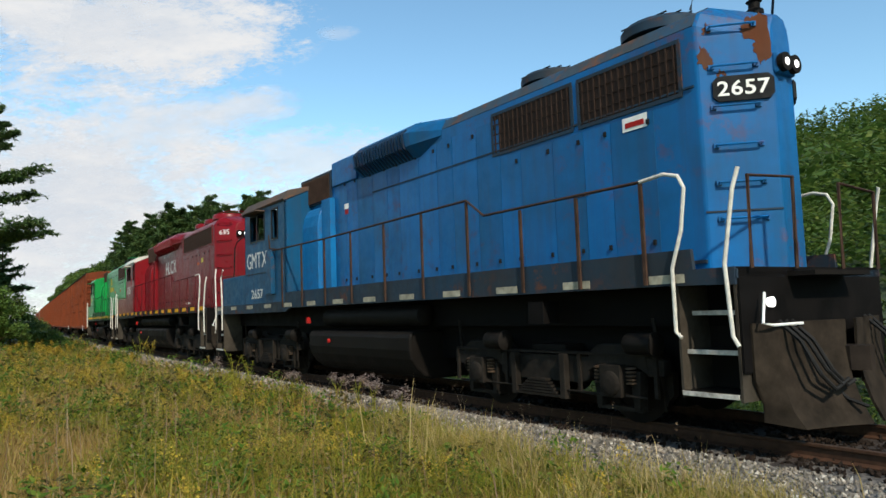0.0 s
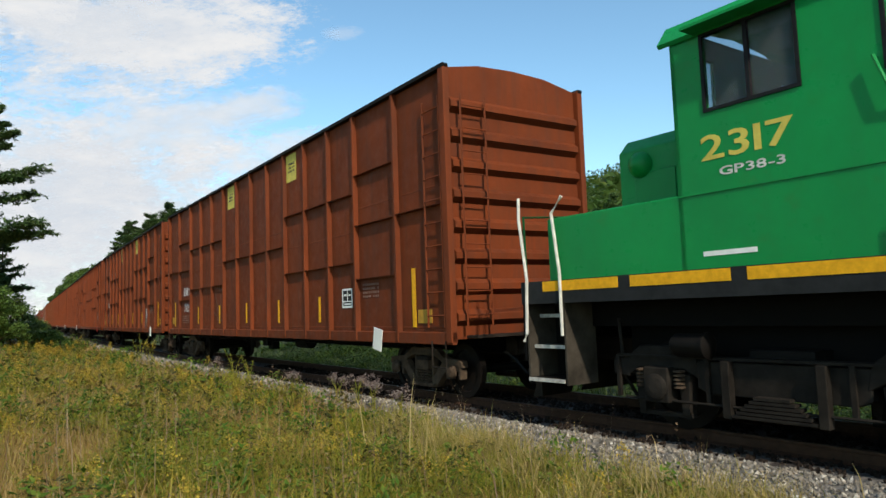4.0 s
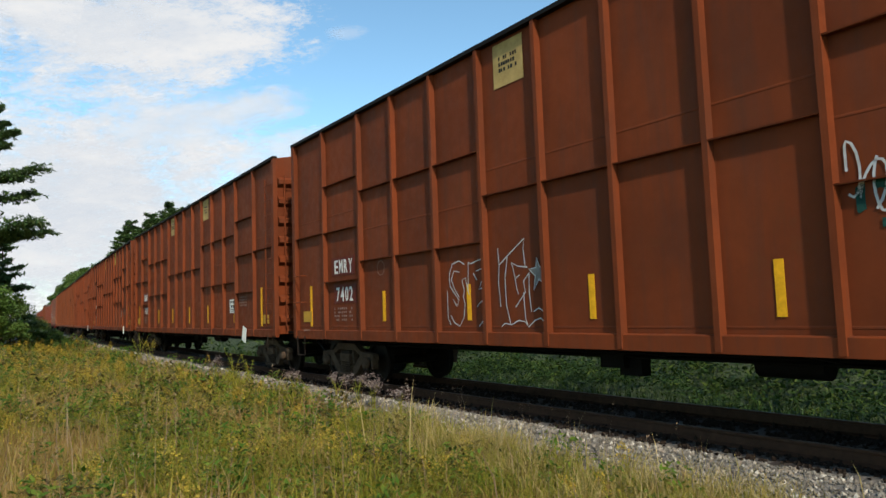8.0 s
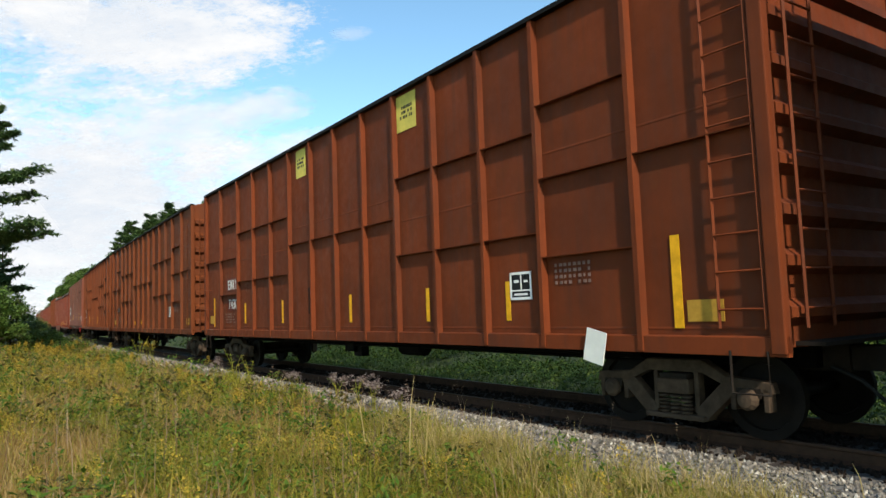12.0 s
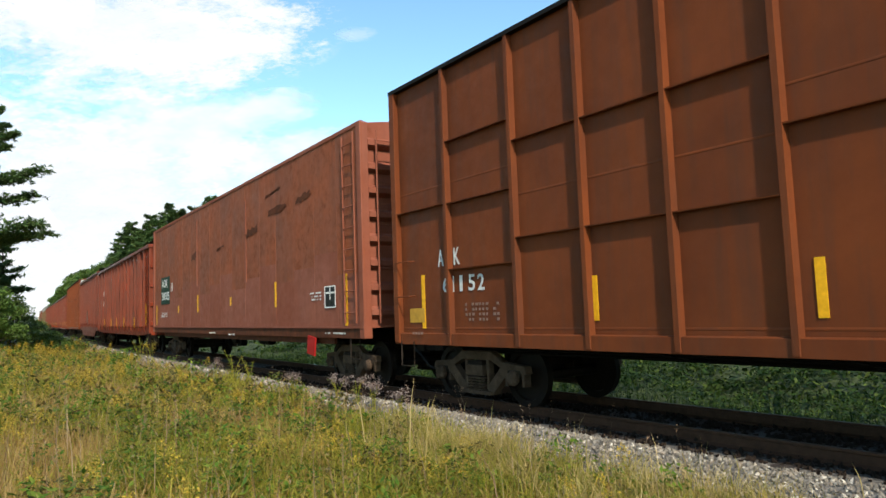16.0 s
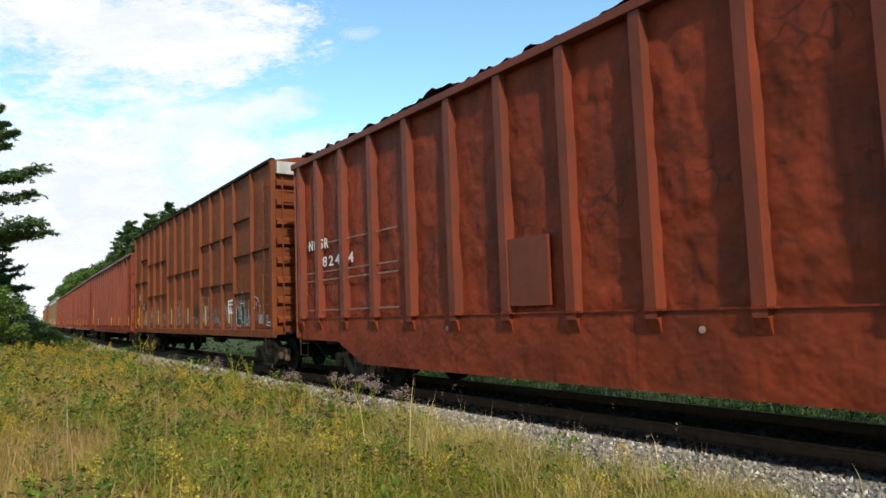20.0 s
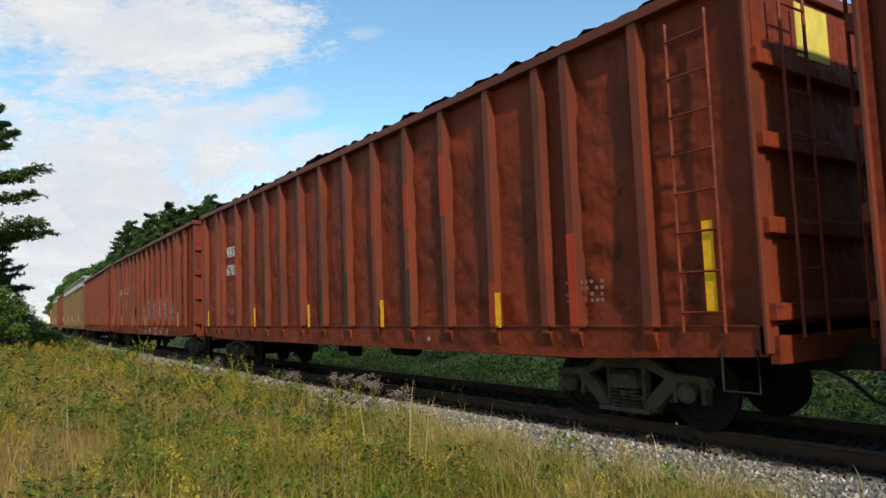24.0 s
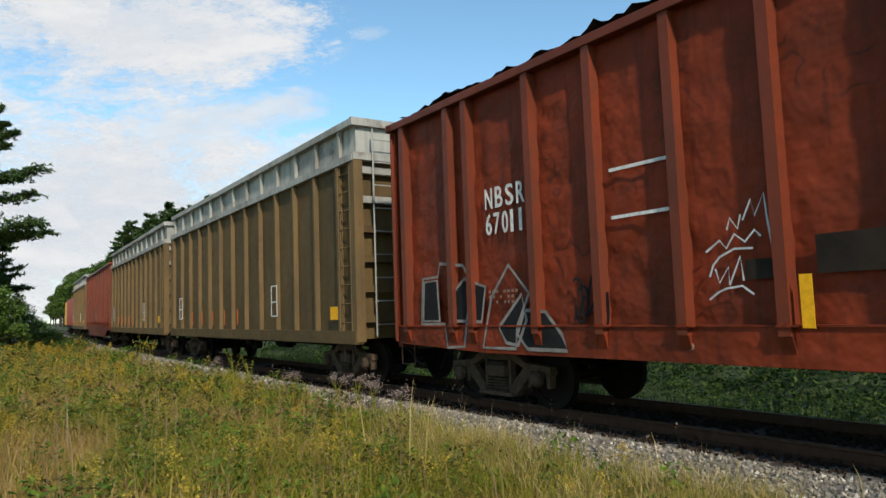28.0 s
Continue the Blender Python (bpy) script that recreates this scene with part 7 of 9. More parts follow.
    tagged(part("weed_leaves", quads_mesh("weed_leaves", np.concatenate(q), WEED), None), "green leafy weeds among the grass", "weeds", kind="stuff")
    tagged(part("weed_stems", blade_mesh("weed_stems", stems, FRESH), None), "green stems of the leafy weeds", "weeds", kind="stuff")
    # leafy clumps that stand out of the grass, thickest towards the stones
    q, dark = [], []
    for count, x0, x1, size, per, rad, tall in ((80, -9.5, -3.2, 0.085, 110, 0.16, 0.56), (100, -16, -9.5, 0.11, 90, 0.2, 0.66), (120, -34, -16, 0.16, 70, 0.28, 0.75), (110, -75, -34, 0.2, 60, 0.4, 0.85)):
        p = strew(rng, count, x0, x1, 0.2, keep=lambda x, y: 0.25 + 0.75 * green_share(x, y))
        h = tall * rng.uniform(0.55, 1.1, count)
        t = rng.uniform(0.1, 1.0, (count, per, 1)) ** 0.7
        ring = rng.normal(0, rad, (count, per, 2)) * (0.6 + 0.5 * np.sin(t * 3.0))
        pts = p[:, None, :] + np.concatenate([ring, t * h[:, None, None] * (1 - 0.6 * (np.linalg.norm(ring, axis=2, keepdims=True) / rad / 2.2) ** 2)], 2)
        kind = rng.uniform(0, 1, count) < 0.42
        q.append(leaves(pts[~kind].reshape(-1, 3), size, rng, 0.36, 0.35, 0.15))
        dark.append(leaves(pts[kind].reshape(-1, 3), size, rng, 0.45, 0.35, 0.15))
    tagged(part("leafy_clumps", quads_mesh("leafy_clumps", np.concatenate(q), CLUMP), None), "bright green leafy clumps in the meadow", "weeds", kind="stuff")
    tagged(part("dark_clumps", quads_mesh("dark_clumps", np.concatenate(dark), DOCK), None), "dull brown and olive weeds gone to seed", "weeds", kind="stuff")
    # goldenrod
    q, g, stems = [], [], []
    for count, x0, x1, size, tall in ((46, -12, -4, 0.024, 0.62), (120, -26, -12, 0.034, 0.72), (110, -75, -26, 0.06, 0.8)):
        p = strew(rng, count, x0, x1, 0.0, keep=lambda x, y: (1.0 if y < 4.9 else 0.25) * max(0.03, min(1.0, 3.0 * noise.noise((x * 0.5, y * 0.7, 21.0)))))
        h = tall * rng.uniform(0.75, 1.2, count)
        st = blades(p, h, np.full(count, 0.014), np.full(count, 0.3), rng)
        stems.append(st)
        t = rng.uniform(0.1, 0.85, (count, 22, 1))
        pts = p[:, None, :] + np.concatenate([rng.normal(0, 0.05, (count, 22, 2)), t * h[:, None, None]], 2)
        q.append(leaves(pts.reshape(-1, 3), size * 2.6, rng, 0.22, 0.4, 0.2))
        tip, mid = st[2], st[1]
        t = rng.uniform(0.35, 1.1, (count, 110, 1))
        side = rng.normal(0, 0.06, (count, 110, 3)) * (1.3 - t * 0.9) * np.array([1, 1, 0.6])
        pts = mid[:, None, :] + (tip - mid)[:, None, :] * t + side
        g.append(leaves(pts.reshape(-1, 3), size, rng, 0.7, 0.3))
    tagged(part("goldenrod_leaves", quads_mesh("goldenrod_leaves", np.concatenate(q), WEED), None), "narrow green leaves of the goldenrod", "goldenrod", kind="stuff")
    tagged(part("goldenrod_flowers", quads_mesh("goldenrod_flowers", np.concatenate(g), GOLD), None), "yellow goldenrod plumes scattered over the meadow", "goldenrod", kind="stuff")
    tagged(part("goldenrod_stems", blade_mesh("goldenrod_stems", stems, FRESH), None), "green stems of the goldenrod", "goldenrod", kind="stuff")
    # sparse stems on the stones
    p = []
    for _ in range(95):
        x = rng.uniform(-10.5, -1.4)
        y = rng.uniform(5.1, 6.35)
        p.append((x, y, rise(y - MID, x)))
    p = np.array(p)
    st = blades(p, rng.uniform(0.15, 0.5, len(p)), np.full(len(p), 0.01), np.full(len(p), 0.3), rng)
    tagged(part("stems_on_gravel", blade_mesh("stems_on_gravel", [st], STRAW), None), "pale dead stems growing through the gravel", "weeds", kind="stuff")


def tall_weed(x, y, h, kind, seed):
    """One tall plant that stands out of the meadow: a stem with leaves and heads."""
    rng = np.random.default_rng(seed)
    z = across_rise(x, y) - 0.02
    label = {"aster": "tall weed with brown fluffy seed heads beside the gravel", "leafy": "tall green leafy weed beside the track", "gold": "tall arching yellow goldenrod beside the track"}[kind]
    root = tagged(new("tall_weed"), label, "weed", "tall weeds beside the track")
    root.location = (x, y, z)
    stem = Geo()
    tips, pts = [], []
    for i in range({"aster": 3, "leafy": 3, "gold": 2}[kind]):
        a = rng.uniform(0, 6.28)
        l = rng.uniform(0.1, 0.3) * h
        hh = h * rng.uniform(0.75, 1.0)
        line = [(0.02 * math.cos(a), 0.02 * math.sin(a), 0), (l * 0.3 * math.cos(a), l * 0.3 * math.sin(a), hh * 0.55), (l * math.cos(a), l * math.sin(a), hh)]
        stem.tube(line, 0.009, 5, 0.005)
        tips.append(line[2])
        for t in rng.uniform(0.12, 0.95, 16):
            b = [line[0][k] + (line[1][k] - line[0][k]) * t * 2 if t < 0.5 else line[1][k] + (line[2][k] - line[1][k]) * (t * 2 - 1) for k in range(3)]
            pts.append(np.array(b) + np.append(rng.normal(0, 0.035, 2), 0))
    part("stem", stem, FRESH, root)
    part("leaves", quads_mesh("leaves", leaves(np.array(pts), 0.13 if kind == "leafy" else 0.09, rng, 0.32, 0.45, 0.2), WEED), None, root)
    if kind != "leafy":
        extra = [np.array(t) + rng.normal(0, 0.1, 3) * np.array([1, 1, 0.5]) for t in tips for _ in range(2)] if kind == "aster" else []
        c = np.repeat(np.array(tips + extra), 60, 0)
        head = leaves(c + rng.normal(0, 0.04 if kind == "aster" else 0.06, c.shape), 0.03 if kind == "aster" else 0.042, rng, 0.75, 0.3)
        part("seed_head" if kind == "aster" else "flower_plume", quads_mesh("heads", head, MAUVE if kind == "aster" else GOLD), None, root)["kind"] = "stuff"
    return root


def build_bank():
    """Low shrubs and rank growth on the far side of the line."""
    rng = np.random.default_rng(5)
    q = []
    for count, a0, a1, s0, s1, size, tall in ((52000, 3.2, 7.5, -32, 3, 0.1, 1.0), (60000, 6.0, 14.0, -42, 6, 0.17, 2.4), (10000, 4.0, 13.0, -150, -32, 0.3, 1.8)):
        s, a = rng.uniform(s0, s1, count), a0 + (a1 - a0) * rng.uniform(0, 1, count) ** 0.8
        pts = []
        for i in range(count):
            x, y, _ = on_line(s[i], a[i])
            c = 0.34 + 1.3 * noise.noise((s[i] * 0.5, a[i] * 0.5, 2.2)) + 0.8 * noise.noise((s[i] * 1.5, a[i] * 1.5, 7.2))
            pts.append((x, y, rise(a[i], s[i]) + max(0.08, c) * tall * rng.uniform(0.1, 1.0) ** 0.5))
        q.append(leaves(np.array(pts), size, rng, 0.45, 0.3))
    tagged(part("bank_growth", quads_mesh("bank_growth", np.concatenate(q), BUSH), None), "rank green growth on the bank behind the line", "undergrowth", kind="stuff")
    dryp = []
    for _ in range(5000):
        s, a = rng.uniform(-40, 6), rng.uniform(3.0, 6.5)
        x, y, _h = on_line(s, a)
        dryp.append((x, y, rise(a, s) - 0.02))
    dryp = np.array(dryp)
    tagged(part("bank_grass", blade_mesh("bank_grass", [blades(dryp, rng.uniform(0.15, 0.45, len(dryp)), np.full(len(dryp), 0.016), np.full(len(dryp), 0.6), rng)], BUSH), None), "grass at the far edge of the gravel", "grass",
           kind="stuff")


def pine(name, height, spread, seed, tufts=34, label="", bare=0.15, whorl=0.75, tuft=0.5, power=0.75, thick=1.0, dense=4):
    """A white pine: straight trunk, tiers of level limbs, tufts of needles with gaps between."""
    r = random.Random(seed)
    rng = np.random.default_rng(seed)
    root = tagged(new(name), label, "pine tree", "trees behind the line")
    wood = Geo()
    wood.tube([(0, 0, -0.3), (0.02 * height / 10, 0, height * 0.5), (0, 0.02 * height / 10, height)], 0.017 * height, 8, 0.02)
    pts = []
    z = height * bare
    while z < height * 0.985:
        f = (z / height - bare) / (1 - bare)
        reach = spread * (1 - f) ** power * (0.55 + 0.45 * min(1, f * 5 + 0.3))
        for _ in range(r.choice((3, 4, 5))):
            a = r.uniform(0, 6.283)
            ln = max(0.25, reach * r.uniform(0.45, 1.15))
            tilt = r.uniform(-0.1, 0.12) + 0.42 * f
            line = [(0, 0, z), (ln * 0.5 * math.cos(a), ln * 0.5 * math.sin(a), z + ln * 0.5 * tilt * 0.6), (ln * math.cos(a), ln * math.sin(a), z + ln * tilt)]
            wood.tube(line, 0.012 * ln + 0.012, 5, 0.008)
            m = max(4, int(tufts * ln / spread))
            for _ in range(m):
                t = r.uniform(0.25, 1.02)
                w = 0.16 * ln * (1.15 - 0.5 * t)
                b = [line[0][k] + (line[1][k] - line[0][k]) * t * 2 if t < 0.5 else line[1][k] + (line[2][k] - line[1][k]) * (t * 2 - 1) for k in range(3)]
                pts.append((b[0] + r.gauss(0, w), b[1] + r.gauss(0, w), b[2] + r.gauss(0.03, 0.035 * thick * ln ** 0.5) + 0.03))
        z += whorl * r.uniform(0.6, 1.25) * (1.15 - 0.6 * f)
    part("trunk", wood, BARK, root)
    p = np.repeat(np.array(pts), dense, 0) + rng.normal(0, tuft * 0.25, (len(pts) * dense, 3)) * np.array([1, 1, 0.35])
    part("crown", quads_mesh("crown", leaves(p, tuft, rng, 0.3, 0.3, -0.1), NEEDLE), None, root)
    return root


def broadleaf(name, height, spread, seed, count=2600, size=0.3, label="", low=0.2, category="tree", leaf=None):
    """A leafy tree or shrub with forked limbs and an uneven crown."""
    r = random.Random(seed)
    rng = np.random.default_rng(seed)
    root = tagged(new(name), label, category, "trees behind the line")
    wood = Geo()
    wood.tube([(0, 0, -0.3), (0.1, 0.05, height * 0.35), (0.0, 0.1, height * 0.75)], 0.02 * height, 7, 0.03)
    blobs = []
    for _ in range(11):
        a, f = r.uniform(0, 6.283), r.uniform(low, 1.0)
        reach = spread * math.sin(math.pi * min(0.93, 0.25 + 0.68 * f)) * r.uniform(0.4, 1.0)
        c = (reach * math.cos(a), reach * math.sin(a), height * (0.12 + 0.8 * f))
        wood.tube([(0, 0, c[2] * 0.55), (c[0] * 0.55, c[1] * 0.55, c[2] * 0.82), c], 0.007 * height, 5, 0.01)
        blobs.append((c, spread * r.uniform(0.22, 0.42)))
    part("trunk", wood, BARK, root)
    pts = []
    for c, rad in blobs:
        m = count // len(blobs)
        d = rng.normal(0, 1, (m, 3))
        d /= np.linalg.norm(d, axis=1)[:, None]
        pts.append(np.array(c) + d * rad * (rng.uniform(0.35, 1.05, (m, 1))) * np.array([1, 1, 0.75]))
    part("crown", quads_mesh("crown", leaves(np.concatenate(pts), size, rng, 0.62, 0.2), leaf or LEAF), None, root)
    return root


def stand(proto, spots, seed):
    """Copies of a tree on the ground at spots of (length along the line, metres across, size)."""
    r = random.Random(seed)
    for s, a, k in spots:
        x, y, _ = on_line(s, a)
        ob = copy_thing(proto, Matrix.Identity(4))
        ob.matrix_basis = Matrix.LocRotScale((x, y, rise(a, s) - 0.15), Euler((0, 0, r.uniform(0, 6.28))), (k, k, k * r.uniform(0.92, 1.08)))


def set_tree(ob, x, y, k, turn):
    ob.matrix_basis = Matrix.LocRotScale((x, y, across_rise(x, y) - 0.2), Euler((0, 0, turn)), (k, k, k))


def build_trees():
    far = pine("pine_tree", 20.0, 5.2, 21, 150, "tall dark white pine behind the track", 0.1, 1.0, 0.7, 0.55, 3.2)
    set_tree(far, -107, 26.6, 0.95, 0.0)
    for x, y, k in ((-103, 31.6, 0.97), (-95, 31.8, 0.84), (-92, 33.2, 0.85), (-125, 25.0, 0.94), (-115, 25.8, 0.93), (-134, 25.3, 0.9), (-110, 30, 0.9), (-100, 36, 0.95), (-120, 29, 0.9), (-88, 34, 0.88), (-84, 32, 0.8), (-107, 28.5, 0.9), (-130, 28, 0.9), (-104, 29.5, 0.9), (-98, 29.6, 0.85), (-112, 29.4, 0.92), (-96, 30.6, 0.82)):
        set_tree(copy_thing(far, Matrix.Identity(4)), x, y, k, x * 1.7)
    b = pine("pine_tree", 17.0, 4.4, 33, 60, "dark pine at the edge of the wood", 0.08, 0.9, 0.75, 0.6, 3.0)
    x, y, _ = on_line(-70, 26)
    set_tree(b, x, y, 0.6, 1.0)
    stand(b, ((-60, 30, 0.55), (-50, 34, 0.55), (-40, 36, 0.5), (-46, 28, 0.42), (-36, 30, 0.42)), 5)
    c = broadleaf("leafy_tree", 13.0, 4.6, 8, 5200, 0.5, "leafy green tree at the edge of the wood")
    set_tree(c, -150, 26.4, 1.15, 0.0)
    # the wood closes the view along the far straight
    for x, y, k in ((-142, 26.0, 1.2), (-158, 26.4, 1.15), (-168, 27.5, 1.15), (-178, 27.5, 1.15), (-190, 28.4, 1.2), (-203, 29.5, 1.25), (-215, 30.6, 1.3), (-228, 31.4, 1.32), (-242, 32.6, 1.35), (-258, 34.0, 1.38), (-272, 35.2, 1.4),
                    (-290, 36.4, 1.35), (-310, 37.5, 1.32), (-335, 39.5, 1.32), (-352, 41.0, 1.3), (-380, 42.5, 1.25), (-410, 45.0, 1.2), (-448, 47.5, 1.1), (-160, 31, 1.3), (-185, 33, 1.35), (-210, 35, 1.4), (-240, 38, 1.4)):
        set_tree(copy_thing(c, Matrix.Identity(4)), x, y, k, x * 2.3)
    spots = [(-60, 19, 0.5), (-52, 22, 0.55), (-42, 21, 0.5), (-33, 23, 0.5)]
    stand(c, spots, 9)
    # the near trees on the meadow's far end
    near = pine("pine_tree", 14.2, 5.0, 45, 330, "tall dark pine with layered limbs at the meadow's end", 0.05, 1.3, 0.32, 0.5, 1.3, 8)
    set_tree(near, -45, 1.25, 1.0, 2.1)
    s2 = pine("pine_tree", 8.0, 2.4, 48, 70, "small dark pine at the meadow's end", 0.05, 0.7, 0.45, 0.8)
    set_tree(s2, -52, 1.9, 0.8, 0.4)
    set_tree(copy_thing(s2, Matrix.Identity(4)), -54, 2.9, 1.0, 2.0)
    sh = broadleaf("shrub", 5.2, 2.1, 14, 3000, 0.2, "leafy green shrub below the pine", 0.02, "shrub", SHRUB)
    set_tree(sh, -44, 1.5, 0.9, 0.0)
    for x, y, k in ((-50, 3.1, 0.75), (-56, 4.3, 0.6), (-62, 5.3, 0.55), (-42, 0.6, 0.8), (-43, 2.0, 0.7), (-46, 2.6, 0.8), (-70, 6.6, 0.5), (-48, -0.5, 1.1), (-53, 2.2, 0.8)):
        set_tree(copy_thing(sh, Matrix.Identity(4)), x, y, k, x)
    low = broadleaf("shrub", 1.3, 1.2, 19, 1100, 0.16, "low green shrub at the meadow's edge", 0.02, "shrub", SHRUB)
    low.matrix_basis = Matrix.Translation((-55, 5.9, -0.3))
    for x, y, k in ((-50, 5.8, 0.8), (-46, 5.6, 0.6), (-61, 6.6, 0.9), (-66, 7.2, 0.9)):
        ob = copy_thing(low, Matrix.Identity(4))
        ob.matrix_basis = Matrix.LocRotScale((x, y, -0.35), Euler((0, 0, x)), (k, k, k))
    # woods that close the horizon to the left
    rng = np.random.default_rng(78)
    q = []
    for _ in range(420):
        x, y = rng.uniform(-620, -430), rng.uniform(-260, 160)
        if rng.uniform() < 0.5:
            x, y = rng.uniform(-430, -75), rng.uniform(-190, -12)
        if abs(y - line_y(x)) < 9:
            continue
        h = rng.uniform(10, 17)
        t = rng.uniform(0, 1, 60)
        rad = np.sqrt(np.maximum(0.05, t * (1.05 - t))) * h * 0.5
        az = rng.uniform(0, 6.283, 60)
        q.append(leaves(np.stack([x + rad * np.cos(az), y + rad * np.sin(az), across_rise(x, y) + h * (0.03 + 0.97 * t)], 1), 1.9, rng, 0.6, 0.4))
    tagged(part("far_woods", quads_mesh("far_woods", np.concatenate(q), LEAF), None), "distant green woods round the meadow", "woods", kind="stuff")
    # woods on the hill
    rng = np.random.default_rng(77)
    q = []
    for i in range(5600):
        s, a = rng.uniform(-460, 130), 42 + 285 * rng.uniform() ** 0.75
        if i < 600:
            s, a = rng.uniform(-45, 25), rng.uniform(28, 80)
        x, y, _h = on_line(s, a)
        z = rise(a, s)
        h = rng.uniform(7, 13) if i >= 600 else rng.uniform(0.07, 0.13) * (a + 10)
        sharp = rng.uniform() < 0.45
        m = 46 if i >= 600 else 130
        t = rng.uniform(0, 1, m)
        rad = (1 - t) * h * 0.22 + 0.3 if sharp else np.sqrt(np.maximum(0.05, t * (1.05 - t))) * h * 0.5
        az = rng.uniform(0, 6.283, m)
        p = np.stack([x + rad * np.cos(az), y + rad * np.sin(az), z + h * (0.15 + 0.85 * t)], 1)
        q.append(leaves(p, 1.5 if i >= 600 else 0.008 * (a + 20), rng, 0.6, 0.4))
    tagged(part("hill_woods", quads_mesh("hill_woods", np.concatenate(q), LEAF), None), "mixed green woods covering the hill", "woods", kind="stuff")


def boulder(x, y, z, r, seed):
    g = random.Random(seed)
    bm = bmesh.new()
    bmesh.ops.create_icosphere(bm, subdivisions=3, radius=r)
    for v in bm.verts:
        v.co *= 1 + 0.22 * noise.noise(v.co * (1.6 / r) + Vector((seed, 0, 0)))
        v.co.z *= 0.62
    me = bpy.data.meshes.new("boulder")
    bm.to_mesh(me)
    bm.free()
    me.materials.append(GRANITE)
    ob = tagged(part("boulder", me, None), "pale grey granite boulder at the meadow's edge", "boulder")
    ob.location = (x, y, z)


# ---- clouds: far sheets that drift together ----
def cloud_stuff(name, thick):
    k = Nodes(name)
    tc = k.n("TexCoord")
    gen = tc.outputs["Generated"]
    sub = k.n("VectorMath")
    sub.operation = "SUBTRACT"
    sub.inputs[1].default_value = (0.5, 0.5, 0.5)
    k.link(gen, sub.inputs[0])
    sc = k.n("VectorMath")
    sc.operation = "MULTIPLY"
    sc.inputs[1].default_value = (2, 2, 0)
    k.link(sub.outputs[0], sc.inputs[0])
    ln = k.n("VectorMath")
    ln.operation = "LENGTH"
    k.link(sc.outputs[0], ln.inputs[0])
    fall = k.ramp(ln.outputs["Value"], 0.2, 1.0, 1.0, 0.0)
    mp = k.n("Mapping")
    mp.inputs["Scale"].default_value = (0.0026, 0.0062, 1)
    mp.inputs["Rotation"].default_value = (0, 0, 0.25)
    k.link(tc.outputs["Object"], mp.inputs[0])
    info = k.n("ObjectInfo")
    sh = k.n("VectorMath")
    k.link(mp.outputs[0], sh.inputs[0])
    sv = k.n("VectorMath")
    sv.operation = "SCALE"
    sv.inputs[0].default_value = (17, 9, 5)
    k.link(info.outputs["Random"], sv.inputs["Scale"])
    k.link(sv.outputs[0], sh.inputs[1])
    f = k.noise(sh.outputs[0], 1.5, 6.0, 0.6)
    fine = k.noise(sh.outputs[0], 9.0, 8.0, 0.72)
    both = k.n("Math")
    both.operation = "MULTIPLY_ADD"
    k.link(fine, both.inputs[0])
    both.inputs[1].default_value = 0.75
    k.link(f, both.inputs[2])
    add = k.n("Math")
    add.operation = "MULTIPLY_ADD"
    k.link(fall, add.inputs[0])
    add.inputs[1].default_value = 0.34
    k.link(both.outputs[0], add.inputs[2])
    alpha = k.ramp(add.outputs[0], 0.92, 1.2, 0.0, thick)
    gate = k.n("Math")
    gate.operation = "MULTIPLY"
    k.link(alpha, gate.inputs[0])
    k.link(k.ramp(fall, 0.0, 0.18), gate.inputs[1])
    em = k.n("Emission")
    em.inputs["Strength"].default_value = 0.74
    k.link(k.mix(k.ramp(f, 0.35, 0.7), (0.74, 0.8, 0.88), (0.97, 0.97, 0.97)), em.inputs[0])
    tr = k.n("BsdfTransparent")
    ms = k.n("MixShader")
    k.link(gate.outputs[0], ms.inputs[0])
    k.link(tr.outputs[0], ms.inputs[1])
    k.link(em.outputs[0], ms.inputs[2])
    k.link(ms.outputs[0], k.t.nodes["Material Output"].inputs[0])
    return k.m


CLOUDS = []


def build_clouds():
    full, thin, faint = cloud_stuff("sunlit_cloud", 0.95), cloud_stuff("thin_cloud_veil", 0.5), cloud_stuff("faint_cloud_wisp", 0.16)
    # heading from the track's left end (degrees to the right), height angle, half width, half height, lean: all in degrees
    for az, el, w, h, lean, mat in ((11.5, 21.6, 14.5, 5.6, -9, full), (3.0, 23.5, 9, 4.8, 0, full), (8.0, 9.5, 17.0, 8.5, -4, full), (2.0, 5.5, 15, 8.5, 0, full), (27.5, 22.4, 1.9, 0.65, -3, faint), (25.0, 12.6, 9.0, 3.0, -6, thin),
                                    (35.0, 9.0, 10.0, 3.5, -4, thin), (20.5, 16.6, 4.5, 1.7, -10, thin), (14, 15.0, 9, 2.6, -10, thin), (-14, 15, 16, 12, 0, full), (-40, 22, 22, 9, 0, full), (105, 14, 20, 7, 0, thin), (120, 25, 24, 8, 0, thin),
                                    (200, 20, 30, 9, 0, full)):
        d = 3200.0
        ang = radians(180 - az)
        e = radians(el)
        p = Vector((d * math.cos(e) * math.cos(ang), d * math.cos(e) * math.sin(ang), d * math.sin(e)))
        ob = part("cloud", Geo().box(-d * math.tan(radians(w)), d * math.tan(radians(w)), -d * math.tan(radians(h)), d * math.tan(radians(h)), -0.5, 0.5), mat)
        me = ob.data
        tagged(ob, "thin white sunlit cloud in the blue sky", "cloud", "clouds in the sky", kind="structure")
        CLOUDS.append((ob, p, radians(lean)))


def cloud_pose(p, lean, turn):
    q = Matrix.Rotation(turn, 4, "Z") @ p
    return Matrix.Translation(q) @ q.to_track_quat("Z", "Y").to_matrix().to_4x4() @ Matrix.Rotation(lean, 4, "Z")


